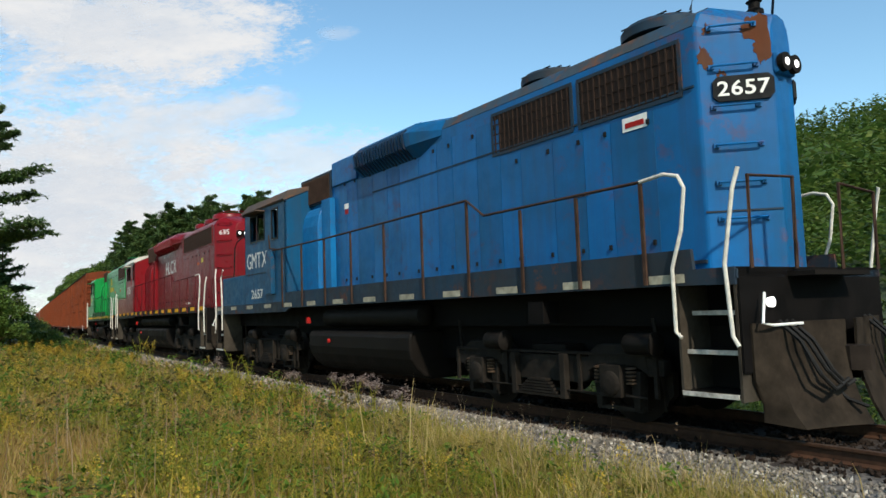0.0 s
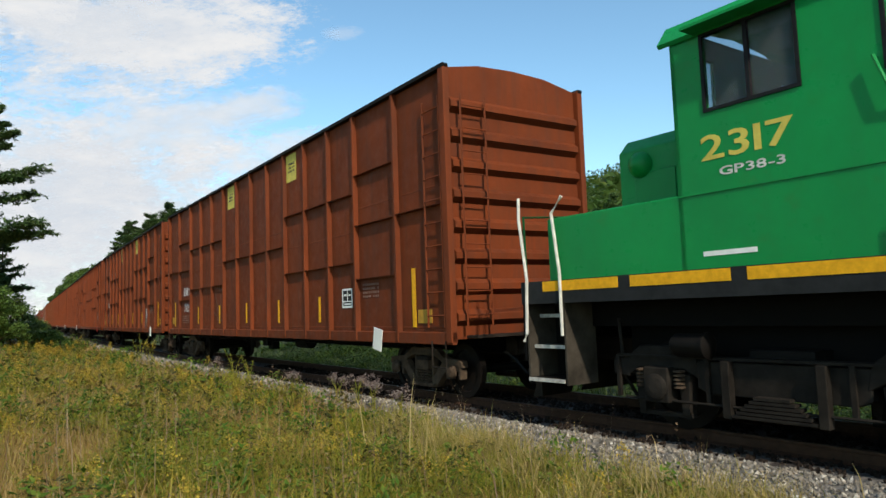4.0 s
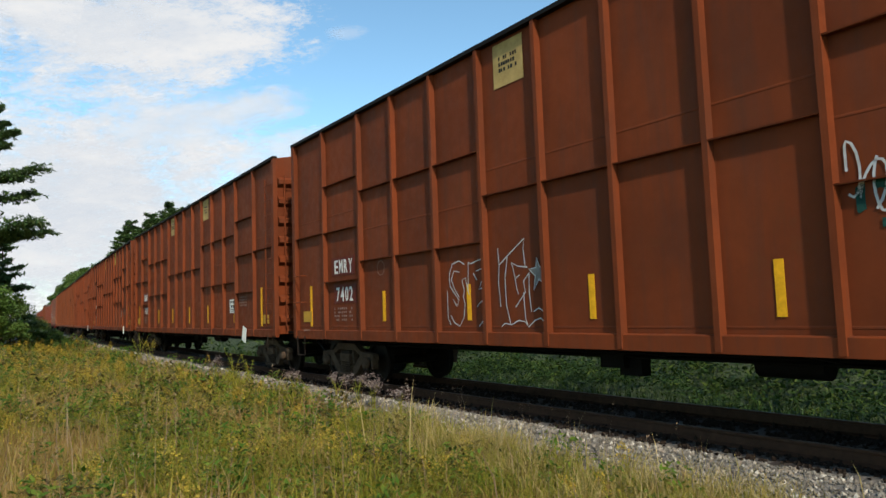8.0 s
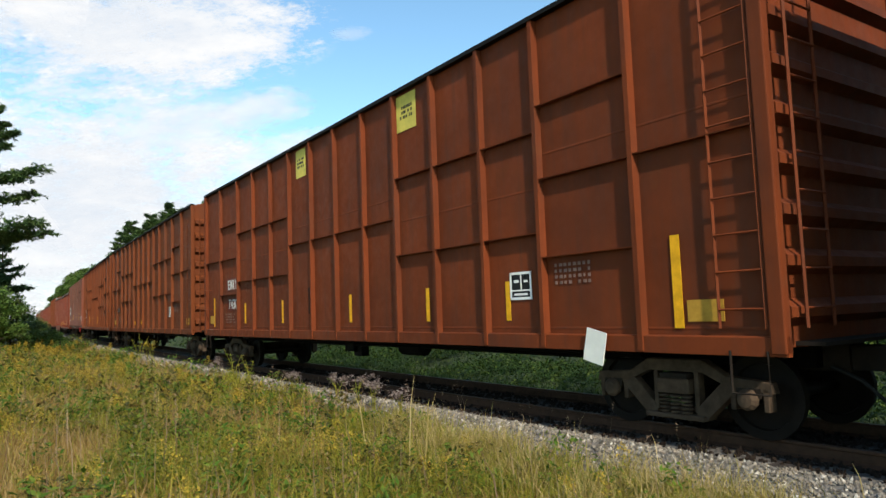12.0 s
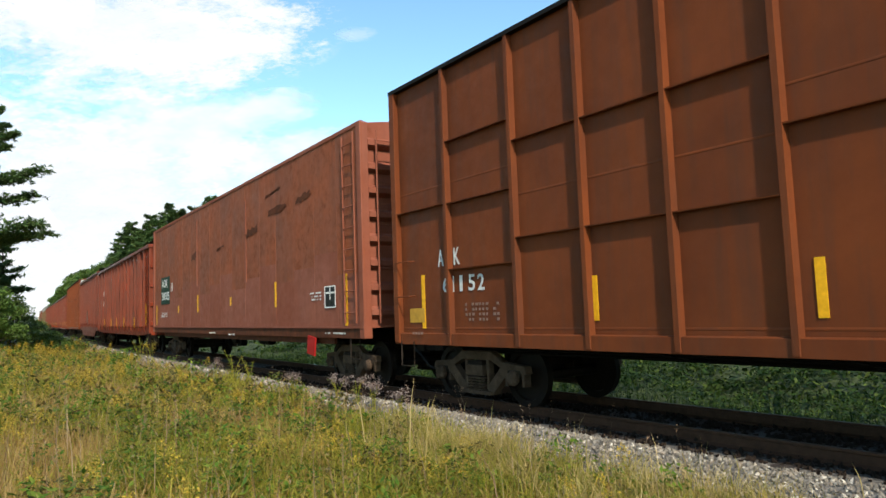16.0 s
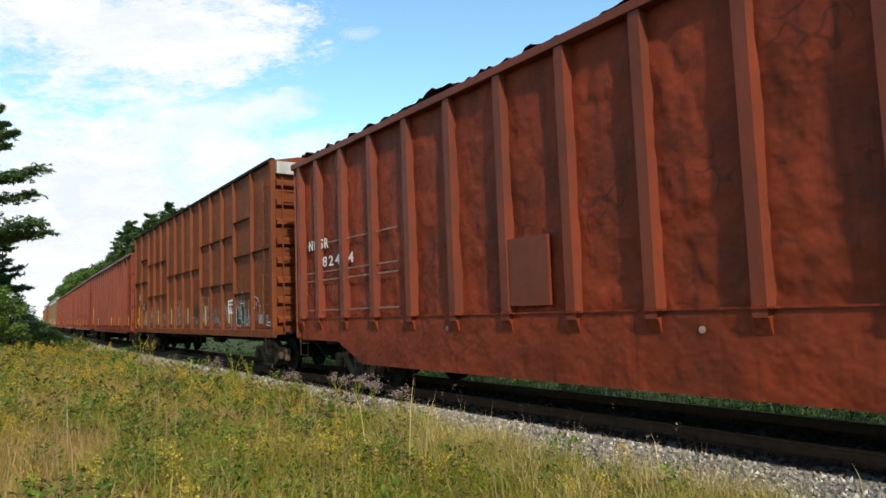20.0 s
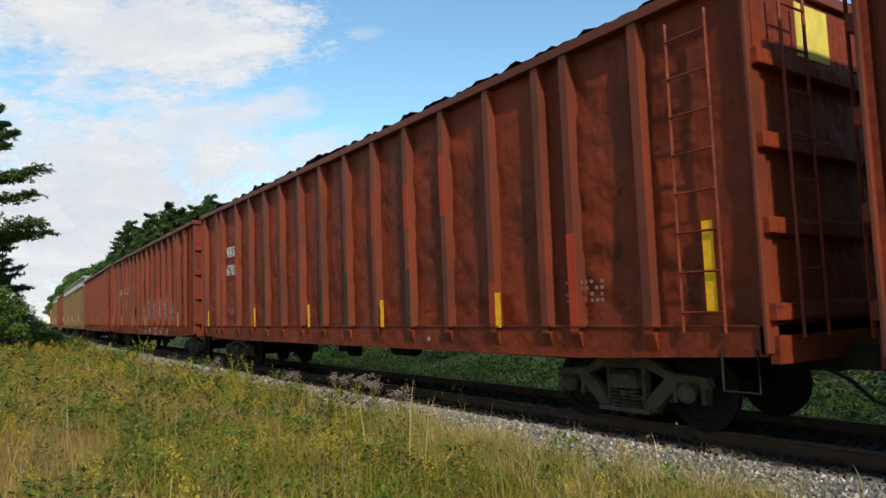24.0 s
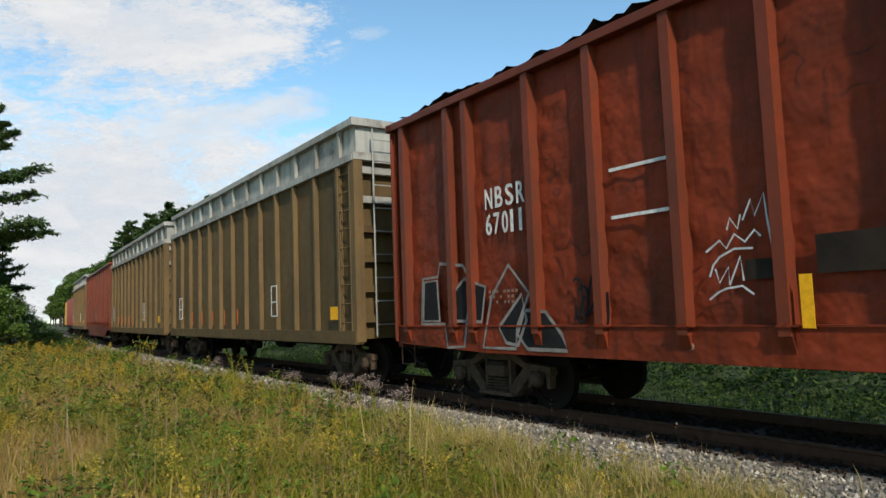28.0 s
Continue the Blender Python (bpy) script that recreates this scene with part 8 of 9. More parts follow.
# ---- the place ----
OLIVE = plain("olive_primer_paint", (0.06, 0.045, 0.025), 0.7, 0.0, 0.4, 4.0)
GRANITE = plain("pale_granite", (0.34, 0.33, 0.31), 0.9, 0.0, 0.35, 5.0, 0.5)
build_ground()
build_track()
build_bank()
build_meadow()
build_trees()
build_clouds()
boulder(-52, 3.1, 0.15, 0.8, 3)
for args in ((-12.6, 6.35, 0.55, "aster", 1), (-11.7, 6.3, 0.5, "aster", 2), (-10.9, 6.2, 0.5, "aster", 3), (-9.9, 6.15, 0.42, "aster", 4), (-14.4, 6.2, 0.5, "aster", 5), (-18.6, 6.3, 0.95, "leafy", 6), (-17.4, 6.3, 0.8, "leafy", 7),
             (-31.5, 6.7, 1.35, "leafy", 8), (-29.8, 6.6, 0.95, "gold", 9), (-28.5, 6.5, 0.85, "gold", 10), (-33.0, 6.9, 1.0, "leafy", 11), (-20.0, 6.2, 0.6, "aster", 12)):
    tall_weed(*args)
stones("ballast_stones", -17, -0.6, -3.3, -1.32, 27000, 1, 0.027, "grey crushed stone ballast beside the ties")
stones("far_ballast_stones", -62, -17, -2.6, -1.32, 9000, 2, 0.055, "grey crushed stone ballast along the bend")
stones("near_ballast_stones", -0.6, 14, -3.25, -1.32, 5000, 5, 0.045, "grey crushed stone ballast further along the line")
stones("ballast_between_ties", -22, -0.6, -1.3, 1.5, 9000, 3, 0.04, "oily ballast between the ties, coloured dark for the train's shade", OILY_SHADED_STONE)

# ---- the train ----
TRAIN = []     # each vehicle: thing, middle at 0 s, half the distance between its trucks

for spec, rear in ((BLUE_SPEC, -22.19), (RED_SPEC, -43.17), (GREEN_SPEC, -62.0)):
    root, L = locomotive(spec)
    TRAIN.append((root, rear + L / 2, (spec["trucks"][1] - spec["trucks"][0]) / 2))
    if spec is GREEN_SPEC:
        house_mark(root, 9.65 - L / 2, 3.45)

# boxcars: mark, number, rear face, card, graffiti
first = boxcar("boxcar", BOX_BROWN, "tall brown boxcar with stepped side stiffeners, plain and clean")
second = boxcar("boxcar", BOX_TAN, "orange-brown boxcar with stepped side stiffeners and graffiti")


def another(built, label):
    root, h = built
    made = copy_thing(root, Matrix.Identity(4))
    made["label"] = label
    for o in made.children_recursive:
        if o.name.startswith("wheelset"):
            SPINNERS.append(o)
    return made, h


rows = [("EMRY", "7429", -82.42, "white", first, 0), ("EMRY", "7426", -103.02, "white", first, 1), ("EMRY", "7402", -123.62, "red", first, 2), ("EMRY", "7427", -144.22, "white", first, 3), ("EMRY", "7428", -164.83, "white", first, 4),
        ("EMRY", "7430", -185.43, "white", first, 5), ("AOK", "61113", -206.55, None, second, 6), ("AOK", "61152", -227.35, None, second, 7), ("AOK", "61145", -306.95, None, second, 8)]
used = set()
for mark, number, rear, card, proto, i in rows:
    label = {0: "tall brown boxcar with stepped side stiffeners and white lettering", 1: "brown boxcar with white spray scrawls along its lower side", 2: "brown boxcar with pale scrawls beside a blank panel",
             3: "brown boxcar with a white card on its sill", 4: "brown boxcar with a dark rubbed patch", 5: "brown boxcar with yellow paint patches near the roof", 6: "orange-brown boxcar with worn white lettering",
             7: "orange-brown boxcar with few markings", 8: "orange-brown boxcar with graffiti along its lower side"}[i]
    if id(proto) not in used:
        used.add(id(proto))
        built = proto
        proto[0]["label"] = label
    else:
        built = another(proto, label)
    TRAIN.append((built[0], rear + built[1], 8.05))
    rows[i] = rows[i] + (built,)
for mark, number, rear, card, proto, i, (root, h) in rows:
    strips = {0: (4.1, 6.6, 9.2, 11.7, 14.2), 1: (3.79, 6.27, 8.85, 11.47, 14.21), 2: (4.09, 6.72, 9.28, 11.71, 14.3), 3: (5.16, 7.76, 10.41, 12.89, 15.78), 4: (5.35, 7.91, 10.47, 12.86, 15.5), 5: (3.78, 6.59, 10.3, 13.19, 15.31), 6: (),
              7: (4.68, 7.44, 11.2, 14.0), 8: (2.54, 5.21, 7.69, 10.35, 12.74, 15.4)}[i]
    boxcar_marks(root, h, mark, number, i + 20, patches=i < 6, card=card, worn=i > 5, strips=strips, ends=i != 6, front=(18.5, 1.5, 2.56) if i == 8 else (18.15, 1.2, 2.22), shift={0: -0.07, 2: -0.2, 3: -0.22, 7: 0.3}.get(i, 0.0))
    if i == 6:
        for a, b in ((0.65, 1.25), (4.0, 4.65), (6.9, 7.45), (9.0, 9.5)):
            plate("reflective_strip", a - h, b - h, 1.3, 1.46, -1.487, YELLOW, root)
        for a, b, c, d in ((5.0, 6.0, 2.42, 2.5), (5.0, 6.0, 1.3, 1.38), (5.0, 5.1, 1.3, 2.5), (5.9, 6.0, 1.3, 2.5)):
            plate("red_painted_frame", a - h, b - h, c, d, -1.486, paint_patch, root)
    y = -1.49
    if i == 0:
        scrawl("spray_scrawl", 5.9 - h, 7.0 - h, 1.4, 2.6, y, FADED, root, 3, 3, 0.012)
    if i == 1:
        scrawl("spray_scrawl", 15.1 - h, 16.05 - h, 1.05, 1.62, y, SPRAY_WHITE, root, 31, 6, 0.012)
    if i == 2:
        for a, b, sd, m in ((12.7, 15.5, 32, SPRAY_GREY), (13.4, 15.6, 36, SPRAY_GREEN), (16.2, 17.3, 33, SPRAY_WHITE), (17.75, 18.6, 35, SPRAY_WHITE)):
            scrawl("spray_scrawl", a - h, b - h, 1.25, 2.1, y, m, root, sd, 9, 0.014)
        sprayed_line(root, h, ((6.64, 2.17), (6.5, 2.24), (6.31, 2.2), (6.22, 2.03), (6.23, 1.85), (6.35, 1.73), (6.46, 1.62), (6.4, 1.52), (6.31, 1.63)), y - 0.002, SPRAY_WHITE, 0.008)
        sprayed_line(root, h, ((6.5, 2.06), (6.35, 2.09), (6.27, 1.95), (6.35, 1.8), (6.47, 1.66)), y - 0.002, SPRAY_WHITE, 0.008)
        sprayed_line(root, h, ((6.73, 1.69), (6.69, 1.82), (6.65, 1.96), (6.56, 1.93), (6.61, 1.76), (6.58, 1.65)), y - 0.002, SPRAY_WHITE, 0.008)
        sprayed_line(root, h, ((6.15, 1.78), (6.15, 1.34), (6.22, 1.23)), y - 0.002, SPRAY_WHITE, 0.008)
        sprayed_line(root, h, ((6.23, 1.38), (6.32, 1.26), (6.46, 1.21), (6.58, 1.34), (6.62, 1.55), (6.57, 1.69)), y - 0.002, SPRAY_WHITE, 0.008)
        sprayed_line(root, h, ((6.7, 1.75), (6.72, 1.89), (6.74, 2.2), (6.8, 2.17), (6.97, 2.21), (7.24, 2.24)), y - 0.002, SPRAY_WHITE, 0.008)
        sprayed_line(root, h, ((6.86, 2.02), (6.94, 1.91)), y - 0.002, SPRAY_WHITE, 0.008)
        sprayed_line(root, h, ((6.93, 2.05), (7.08, 2.08), (7.14, 2), (7.05, 1.87), (6.98, 1.77), (7.13, 1.8), (7.17, 1.73), (7.11, 1.53)), y - 0.002, SPRAY_WHITE, 0.008)
        sprayed_line(root, h, ((6.92, 1.5), (7.04, 1.59), (7.11, 1.52)), y - 0.002, SPRAY_WHITE, 0.008)
        sprayed_line(root, h, ((6.96, 1.21), (7.05, 1.28), (7.19, 1.33)), y - 0.002, SPRAY_WHITE, 0.008)
        sprayed_line(root, h, ((7.47, 2.35), (7.49, 2.1), (7.46, 1.84), (7.48, 1.65), (7.49, 1.49)), y - 0.002, SPRAY_WHITE, 0.008)
        sprayed_line(root, h, ((7.49, 2.1), (7.68, 2.22), (8.06, 2.44), (8.03, 2.29), (8.06, 2.03)), y - 0.002, SPRAY_WHITE, 0.008)
        sprayed_line(root, h, ((7.68, 2.22), (7.61, 1.89), (7.62, 1.51), (7.7, 1.23)), y - 0.002, SPRAY_WHITE, 0.008)
        sprayed_line(root, h, ((8.1, 2.03), (7.89, 2.06), (7.77, 2.12), (7.83, 1.91), (7.86, 1.75), (7.89, 1.66)), y - 0.002, SPRAY_WHITE, 0.008)
        sprayed_line(root, h, ((7.85, 1.89), (7.93, 1.93)), y - 0.002, SPRAY_WHITE, 0.008)
        sprayed_line(root, h, ((8.14, 1.95), (8.01, 1.84), (8.04, 1.68), (7.82, 1.48)), y - 0.002, SPRAY_WHITE, 0.008)
        sprayed_line(root, h, ((8, 1.68), (8.02, 1.32), (8.06, 1.23)), y - 0.002, SPRAY_WHITE, 0.008)
        sprayed_line(root, h, ((8.13, 1.95), (8.12, 1.68), (8.15, 1.41)), y - 0.002, SPRAY_WHITE, 0.008)
        sprayed_line(root, h, ((7.49, 1.2), (7.57, 1.25), (7.72, 1.23), (7.87, 1.29), (8.01, 1.27), (8.08, 1.2), (8.21, 1.29), (8.33, 1.32), (8.4, 1.26), (8.46, 1.21)), y - 0.002, SPRAY_WHITE, 0.008)
        sprayed_line(root, h, ((8.19, 1.41), (8.3, 1.46), (8.45, 1.38)), y - 0.002, SPRAY_WHITE, 0.008)
        sprayed_block(root, h, ((8.3, 2.15), (8.35, 2.02), (8.49, 2), (8.39, 1.91), (8.48, 1.73), (8.33, 1.85), (8.22, 1.7), (8.26, 1.9), (8.13, 2), (8.28, 2.01)), y - 0.002, SPRAY_GREY, SPRAY_WHITE, 0.01)
        scrawl("spray_scrawl", 12.4 - h, 13.4 - h, 2.2, 2.9, y, SPRAY_WHITE, root, 43, 7, 0.012)
        scrawl("spray_scrawl", 12.5 - h, 13.4 - h, 2.1, 2.5, y, SPRAY_GREEN, root, 44, 6, 0.04)
    if i == 4:
        plate("rubbed_patch", 4.2 - h, 4.7 - h, 1.35, 1.95, y + 0.002, GREEN_DARK, root)
    if i == 5:
        plate("rubbed_patch", 8.2 - h, 8.45 - h, 1.5, 2.1, y + 0.002, TRUCK, root)
    if i == 8:
        spots = ((1.9, 3.2, SPRAY_WHITE), (3.5, 4.5, SPRAY_WHITE), (4.8, 5.8, SPRAY_WHITE), (6.0, 7.1, SPRAY_WHITE), (7.3, 8.4, SPRAY_GREY), (8.6, 9.65, SPRAY_WHITE), (9.9, 11.0, SPRAY_GREY), (11.2, 12.1, SPRAY_GREEN), (12.4, 13.4, SPRAY_WHITE),
                 (13.7, 14.7, SPRAY_GREY), (15.0, 16.0, SPRAY_WHITE), (16.2, 17.6, SPRAY_WHITE))
        for pts, fill in ((((16.18, 1.74), (16.4, 1.75), (16.42, 1.43), (16.61, 1.43), (16.53, 1.2), (16.17, 1.27)), SPRAY_GREEN), (((16.51, 1.85), (16.84, 1.86), (16.96, 1.58), (16.9, 1.32), (16.67, 1.34), (16.64, 1.59)), SPRAY_GREEN),
                          (((18.77, 1.51), (18.85, 1.49), (18.83, 1.31), (19.11, 1.33), (19.08, 1.22), (18.77, 1.25)), SPRAY_GREEN), (((14.72, 1.35), (14.91, 1.57), (14.8, 1.93)), SPRAY_GREEN)):
            sprayed_block(root, h, pts, y - 0.002, fill, SPRAY_WHITE, 0.013)
        for pts in (((14.75, 1.21), (14.85, 1.98), (15.18, 1.64), (15.4, 1.8)), ((15.68, 1.65), (15.68, 1.05)), ((17.79, 1.68), (17.83, 1.87), (17.98, 1.85), (17.9, 1.7)), ((18.16, 1.56), (18.3, 1.76), (18.15, 1.77)),
                    ((17.68, 1.95), (17.78, 2.0), (17.9, 2.0), (18.05, 1.96), (18.16, 1.87)), ((12.5, 1.95), (12.75, 1.62), (13.1, 1.9)), ((12.75, 1.62), (12.9, 1.22))):
            sprayed_line(root, h, pts, y - 0.004, SPRAY_WHITE, 0.011)
        part("end_cap", Geo().box(h - 0.11, h + 0.03, -1.42, 1.42, 5.1, 5.42), GREY_HOPPER, root)
        plate("pale_painted_panel", 18.13 - h, 18.62 - h, 1.28, 1.52, y - 0.004, SPRAY_GREY, root)
        for j in range(17):
            scrawl("spray_scrawl", 1.9 - h + j * 1.0, 2.75 - h + j * 1.0, 1.22, 1.55 + 0.12 * (j % 3), y - 0.001, SPRAY_GREY if j % 3 else SPRAY_PALE, root, 160 + j, 6, 0.008)
        for j, (a, b, m) in enumerate(spots):
            scrawl("spray_scrawl", a - h, b - h, 1.22, 1.85 + 0.16 * (j % 3), y, SPRAY_PALE if m is SPRAY_WHITE else m, root, 60 + j, 8, 0.02 if m is SPRAY_GREEN else 0.011)

root, h = plain_boxcar("smooth-sided faded rust-brown boxcar with a dark number panel")
TRAIN.append((root, -247.85 + h, 7.98))

CHIP_RIBS = (0.45, 1.8, 2.3, 3.72, 4.87, 6.05, 7.18, 8.38, 9.58, 10.8, 12.0, 13.2, 14.35, 15.55, 16.65, 17.2, 18.35)
SPRAYED = (("#42", 9.95, 10.53, 1.75, 2.1), ("MAD", 9.98, 10.62, 1.36, 1.58), ("TOWN", 10.03, 10.78, 0.87, 1.14), (".N", 11.36, 11.66, 0.89, 1.12), ("G", 13.82, 14.12, 0.85, 1.13), ("A", 14.98, 15.36, 0.86, 1.16))
g = gondola("chip_gondola", 9.9, "high red-brown chip gondola with dented sides", CHIP_RIBS, seed=1)
chips = []
for i, (rear, label) in enumerate(((-268.75, "high red-brown chip gondola with a bright red patch"), (-327.85, "high red-brown chip gondola with dented sides"), (-348.5, "dented red-brown chip gondola with worn white lettering"),
                                   (-369.2, "dark red chip gondola with looping white graffiti"), (-390.0, "dented red chip gondola with black and silver graffiti"))):
    if i:
        built = another(g, label)
    else:
        built = g
        g[0]["label"] = label
    TRAIN.append((built[0], rear + built[1], 7.6))
    chips.append(built)
gondola_marks(*chips[0], "NBSR", "67033", (2.6, 3.7, 2.5, 3.45), 1, (3.85, 7.2, 9.55, 12.38, 15.83), red=((8.7, 11.3, 2.9, 4.0),))
gondola_marks(*chips[1], "NBSR", "67013", (2.86, 5.55, 2.72, 3.0), 2, (5.08, 12.2, 15.4, 19.2), red=((9.8, 10.6, 2.4, 3.4),), pieces=(("NBSR", 2.86, 3.74), ("6701", 4.2, 4.92), ("3", 5.37, 5.55)))
plate("reflective_strip", 0.98 - chips[1][1], 1.1 - chips[1][1], 1.33, 2.37, -1.53, YELLOW, chips[1][0])
gondola_marks(*chips[2], "NBSR", "67005", (2.68, 3.66, 2.7, 3.56), 3, (0.97, 5.3, 8.9, 12.26, 15.68), red=((3.66, 3.84, 2.5, 3.3),))
plate("reflective_strip", 19.09 - chips[2][1], 19.22 - chips[2][1], 1.37, 2.32, -1.53, YELLOW, chips[2][0])
gondola_marks(*chips[3], "NBSR", "67029", (2.78, 5.6, 2.82, 3.16), 4, (0.45, 3.69, 7.27, 10.7, 17.4), red=((9.2, 9.9, 2.3, 3.4), (11.2, 11.5, 2.2, 3.3)), pieces=(("NBSR", 2.78, 3.59), ("670", 4.09, 4.79), ("29", 5.2, 5.62)))
gondola_marks(*chips[4], "NBSR", "67011", (2.68, 3.56, 2.56, 3.26), 5, (7.42, 9.78, 12.23))
root, h = chips[3]
for word, x0, x1, z0, z1 in SPRAYED:
    lettering("sprayed_letters", word, x0 - h, x1 - h, z0, z1, -1.515, SPRAY_GREY if z0 > 0.95 or word == "TOWN" else SPRAY_PALE, root)
# large letters drawn in two or three pale lines
S_LINE = ((0.45, 0.36), (0.2, 0.48), (-0.25, 0.4), (-0.42, 0.14), (-0.1, -0.02), (0.3, -0.12), (0.4, -0.34), (0.05, -0.5), (-0.5, -0.25))
for mx, mz, w, hh in ((12.66, 1.87, 0.72, 0.84), (15.1, 1.89, 0.74, 0.9)):
    for k in (1.0, 0.72, 0.46):
        sprayed_line(root, h, curved([(mx + x * w * (0.6 + 0.4 * k) + 0.05 * (1 - k), mz + z * hh * k) for x, z in S_LINE]), -1.52, SPRAY_WHITE, 0.014)
for k in (1.0, 0.72, 0.3):
    sprayed_line(root, h, curved([(13.94 + 0.31 * k * math.sin(a * math.pi / 6), 1.94 + 0.39 * k * math.cos(a * math.pi / 6)) for a in range(13)], 3), -1.52, SPRAY_WHITE, 0.016)
for pts in (((11.1, 2.33), (11.57, 2.3), (11.56, 2.2), (11.38, 2.2), (11.36, 1.6), (11.25, 1.6), (11.26, 2.22), (11.09, 2.22), (11.1, 2.33)), ((11.4, 1.86), (11.62, 1.7), (11.85, 1.94)), ((11.86, 1.9), (11.58, 1.32)), ((11.62, 1.66), (11.5, 1.5)),
            ((12.6, 1.12), (13.06, 1.12)), ((12.83, 1.12), (12.81, 0.87)), ((12.6, 0.86), (13.04, 0.87)), ((15.9, 1.81), (16.04, 2.12), (16.15, 1.97), (16.33, 1.95), (16.44, 2.09), (16.46, 1.92), (16.56, 1.82), (16.42, 1.72), (16.44, 1.55), (16.33, 1.62),
             (16.25, 1.27), (16.21, 1.54), (15.99, 1.5), (16.06, 1.7), (15.9, 1.81)), ((16.12, 1.86), (16.34, 1.86)), ((16.2, 1.85), (16.2, 1.68)), ((16.28, 1.85), (16.28, 1.68)), ((7.5, 1.72), (7.82, 1.28), (8.07, 1.7))):
    sprayed_line(root, h, pts, -1.52, SPRAY_WHITE, 0.016)
sprayed_line(root, h, curved(((7.78, 1.3), (7.5, 1.75), (7.42, 2.1), (7.52, 2.28), (7.68, 2.27), (7.78, 2.1), (7.86, 2.27), (8.02, 2.3), (8.12, 2.12), (8.04, 1.75), (7.78, 1.3)), 3), -1.52, SPRAY_GREY, 0.014)
plate("dark_sprayed_patch", 7.55 - h, 8.0 - h, 1.7, 2.15, -1.512, SPRAY_BLACK, root)
sprayed_line(root, h, curved(((2.57, 2.42), (2.56, 1.93), (2.64, 1.6), (2.87, 1.36), (3.14, 1.13), (3.42, 1.09), (3.68, 1.17), (3.83, 1.13)), 3), -1.512, SPRAY_GREY, 0.018)
sprayed_line(root, h, curved(((2.81, 2.35), (2.93, 2.22), (3.15, 2.16), (3.33, 2.27), (3.29, 2.42), (3.44, 2.29), (3.58, 2.24)), 3), -1.512, SPRAY_GREY, 0.018)
sprayed_line(root, h, curved(((3.72, 2.42), (3.75, 2.15), (3.78, 1.86), (3.79, 1.67)), 3), -1.512, SPRAY_GREY, 0.018)
sprayed_line(root, h, curved(((3.27, 2.16), (3.43, 2.07), (3.47, 1.91), (3.36, 1.82), (3.22, 1.85), (3.2, 2.01), (3.27, 2.16)), 3), -1.512, SPRAY_GREY, 0.018)
sprayed_line(root, h, curved(((3.96, 2.32), (4.1, 2.19), (4.24, 2.15), (4.39, 2.2), (4.49, 2.37), (4.54, 2.46)), 3), -1.512, SPRAY_GREY, 0.018)
sprayed_line(root, h, curved(((4.8, 2.43), (4.66, 2.28), (4.56, 2.08), (4.59, 1.95), (4.45, 1.82), (4.26, 1.77), (4.12, 1.75)), 3), -1.512, SPRAY_GREY, 0.018)
sprayed_line(root, h, curved(((4.92, 2.38), (5.08, 2.3), (5.23, 2.16), (5.4, 2.01), (5.51, 1.88), (5.46, 1.79), (5.31, 1.75)), 3), -1.512, SPRAY_GREY, 0.018)
sprayed_line(root, h, curved(((5.63, 2.55), (5.71, 2.29), (5.87, 2.09), (6.06, 1.96), (5.97, 1.67), (6.11, 1.43), (6.12, 1.15)), 3), -1.512, SPRAY_GREY, 0.032)
sprayed_line(root, h, curved(((6.35, 1.76), (6.48, 1.92), (6.61, 2.07), (6.76, 2.14), (6.89, 2.1), (7.01, 2.01), (7.08, 1.9)), 3), -1.512, SPRAY_GREY, 0.018)
sprayed_line(root, h, curved(((6.35, 1.73), (6.51, 1.85), (6.65, 1.86), (6.78, 1.76), (6.9, 1.6), (7.02, 1.51)), 3), -1.512, SPRAY_GREY, 0.018)
sprayed_line(root, h, curved(((4.19, 1.34), (4.26, 1.07), (4.38, 0.9), (4.56, 0.87), (4.74, 0.97), (4.83, 1.14), (4.8, 1.34), (4.64, 1.37), (4.42, 1.34)), 3), -1.512, SPRAY_GREY, 0.018)
sprayed_line(root, h, curved(((5.54, 1.33), (5.69, 1.44), (5.86, 1.51), (5.93, 1.5)), 3), -1.512, SPRAY_GREY, 0.018)
sprayed_line(root, h, curved(((5.49, 1.2), (5.52, 1.08), (5.61, 0.96), (5.78, 0.88), (5.94, 0.89)), 3), -1.512, SPRAY_GREY, 0.018)
sprayed_line(root, h, curved(((6.53, 1.4), (6.61, 1.31), (6.67, 1.42), (6.77, 1.34), (6.82, 1.21), (6.93, 1.31), (7.04, 1.38), (7.11, 1.31), (7.12, 1.16)), 3), -1.512, SPRAY_GREY, 0.018)
sprayed_line(root, h, curved(((6.57, 1.15), (6.67, 1.1), (6.71, 1.23), (6.75, 1.05), (6.86, 1.1), (6.95, 0.98), (7.11, 1.11)), 3), -1.512, SPRAY_GREY, 0.018)
hh = chips[4][1]
root = chips[4][0]
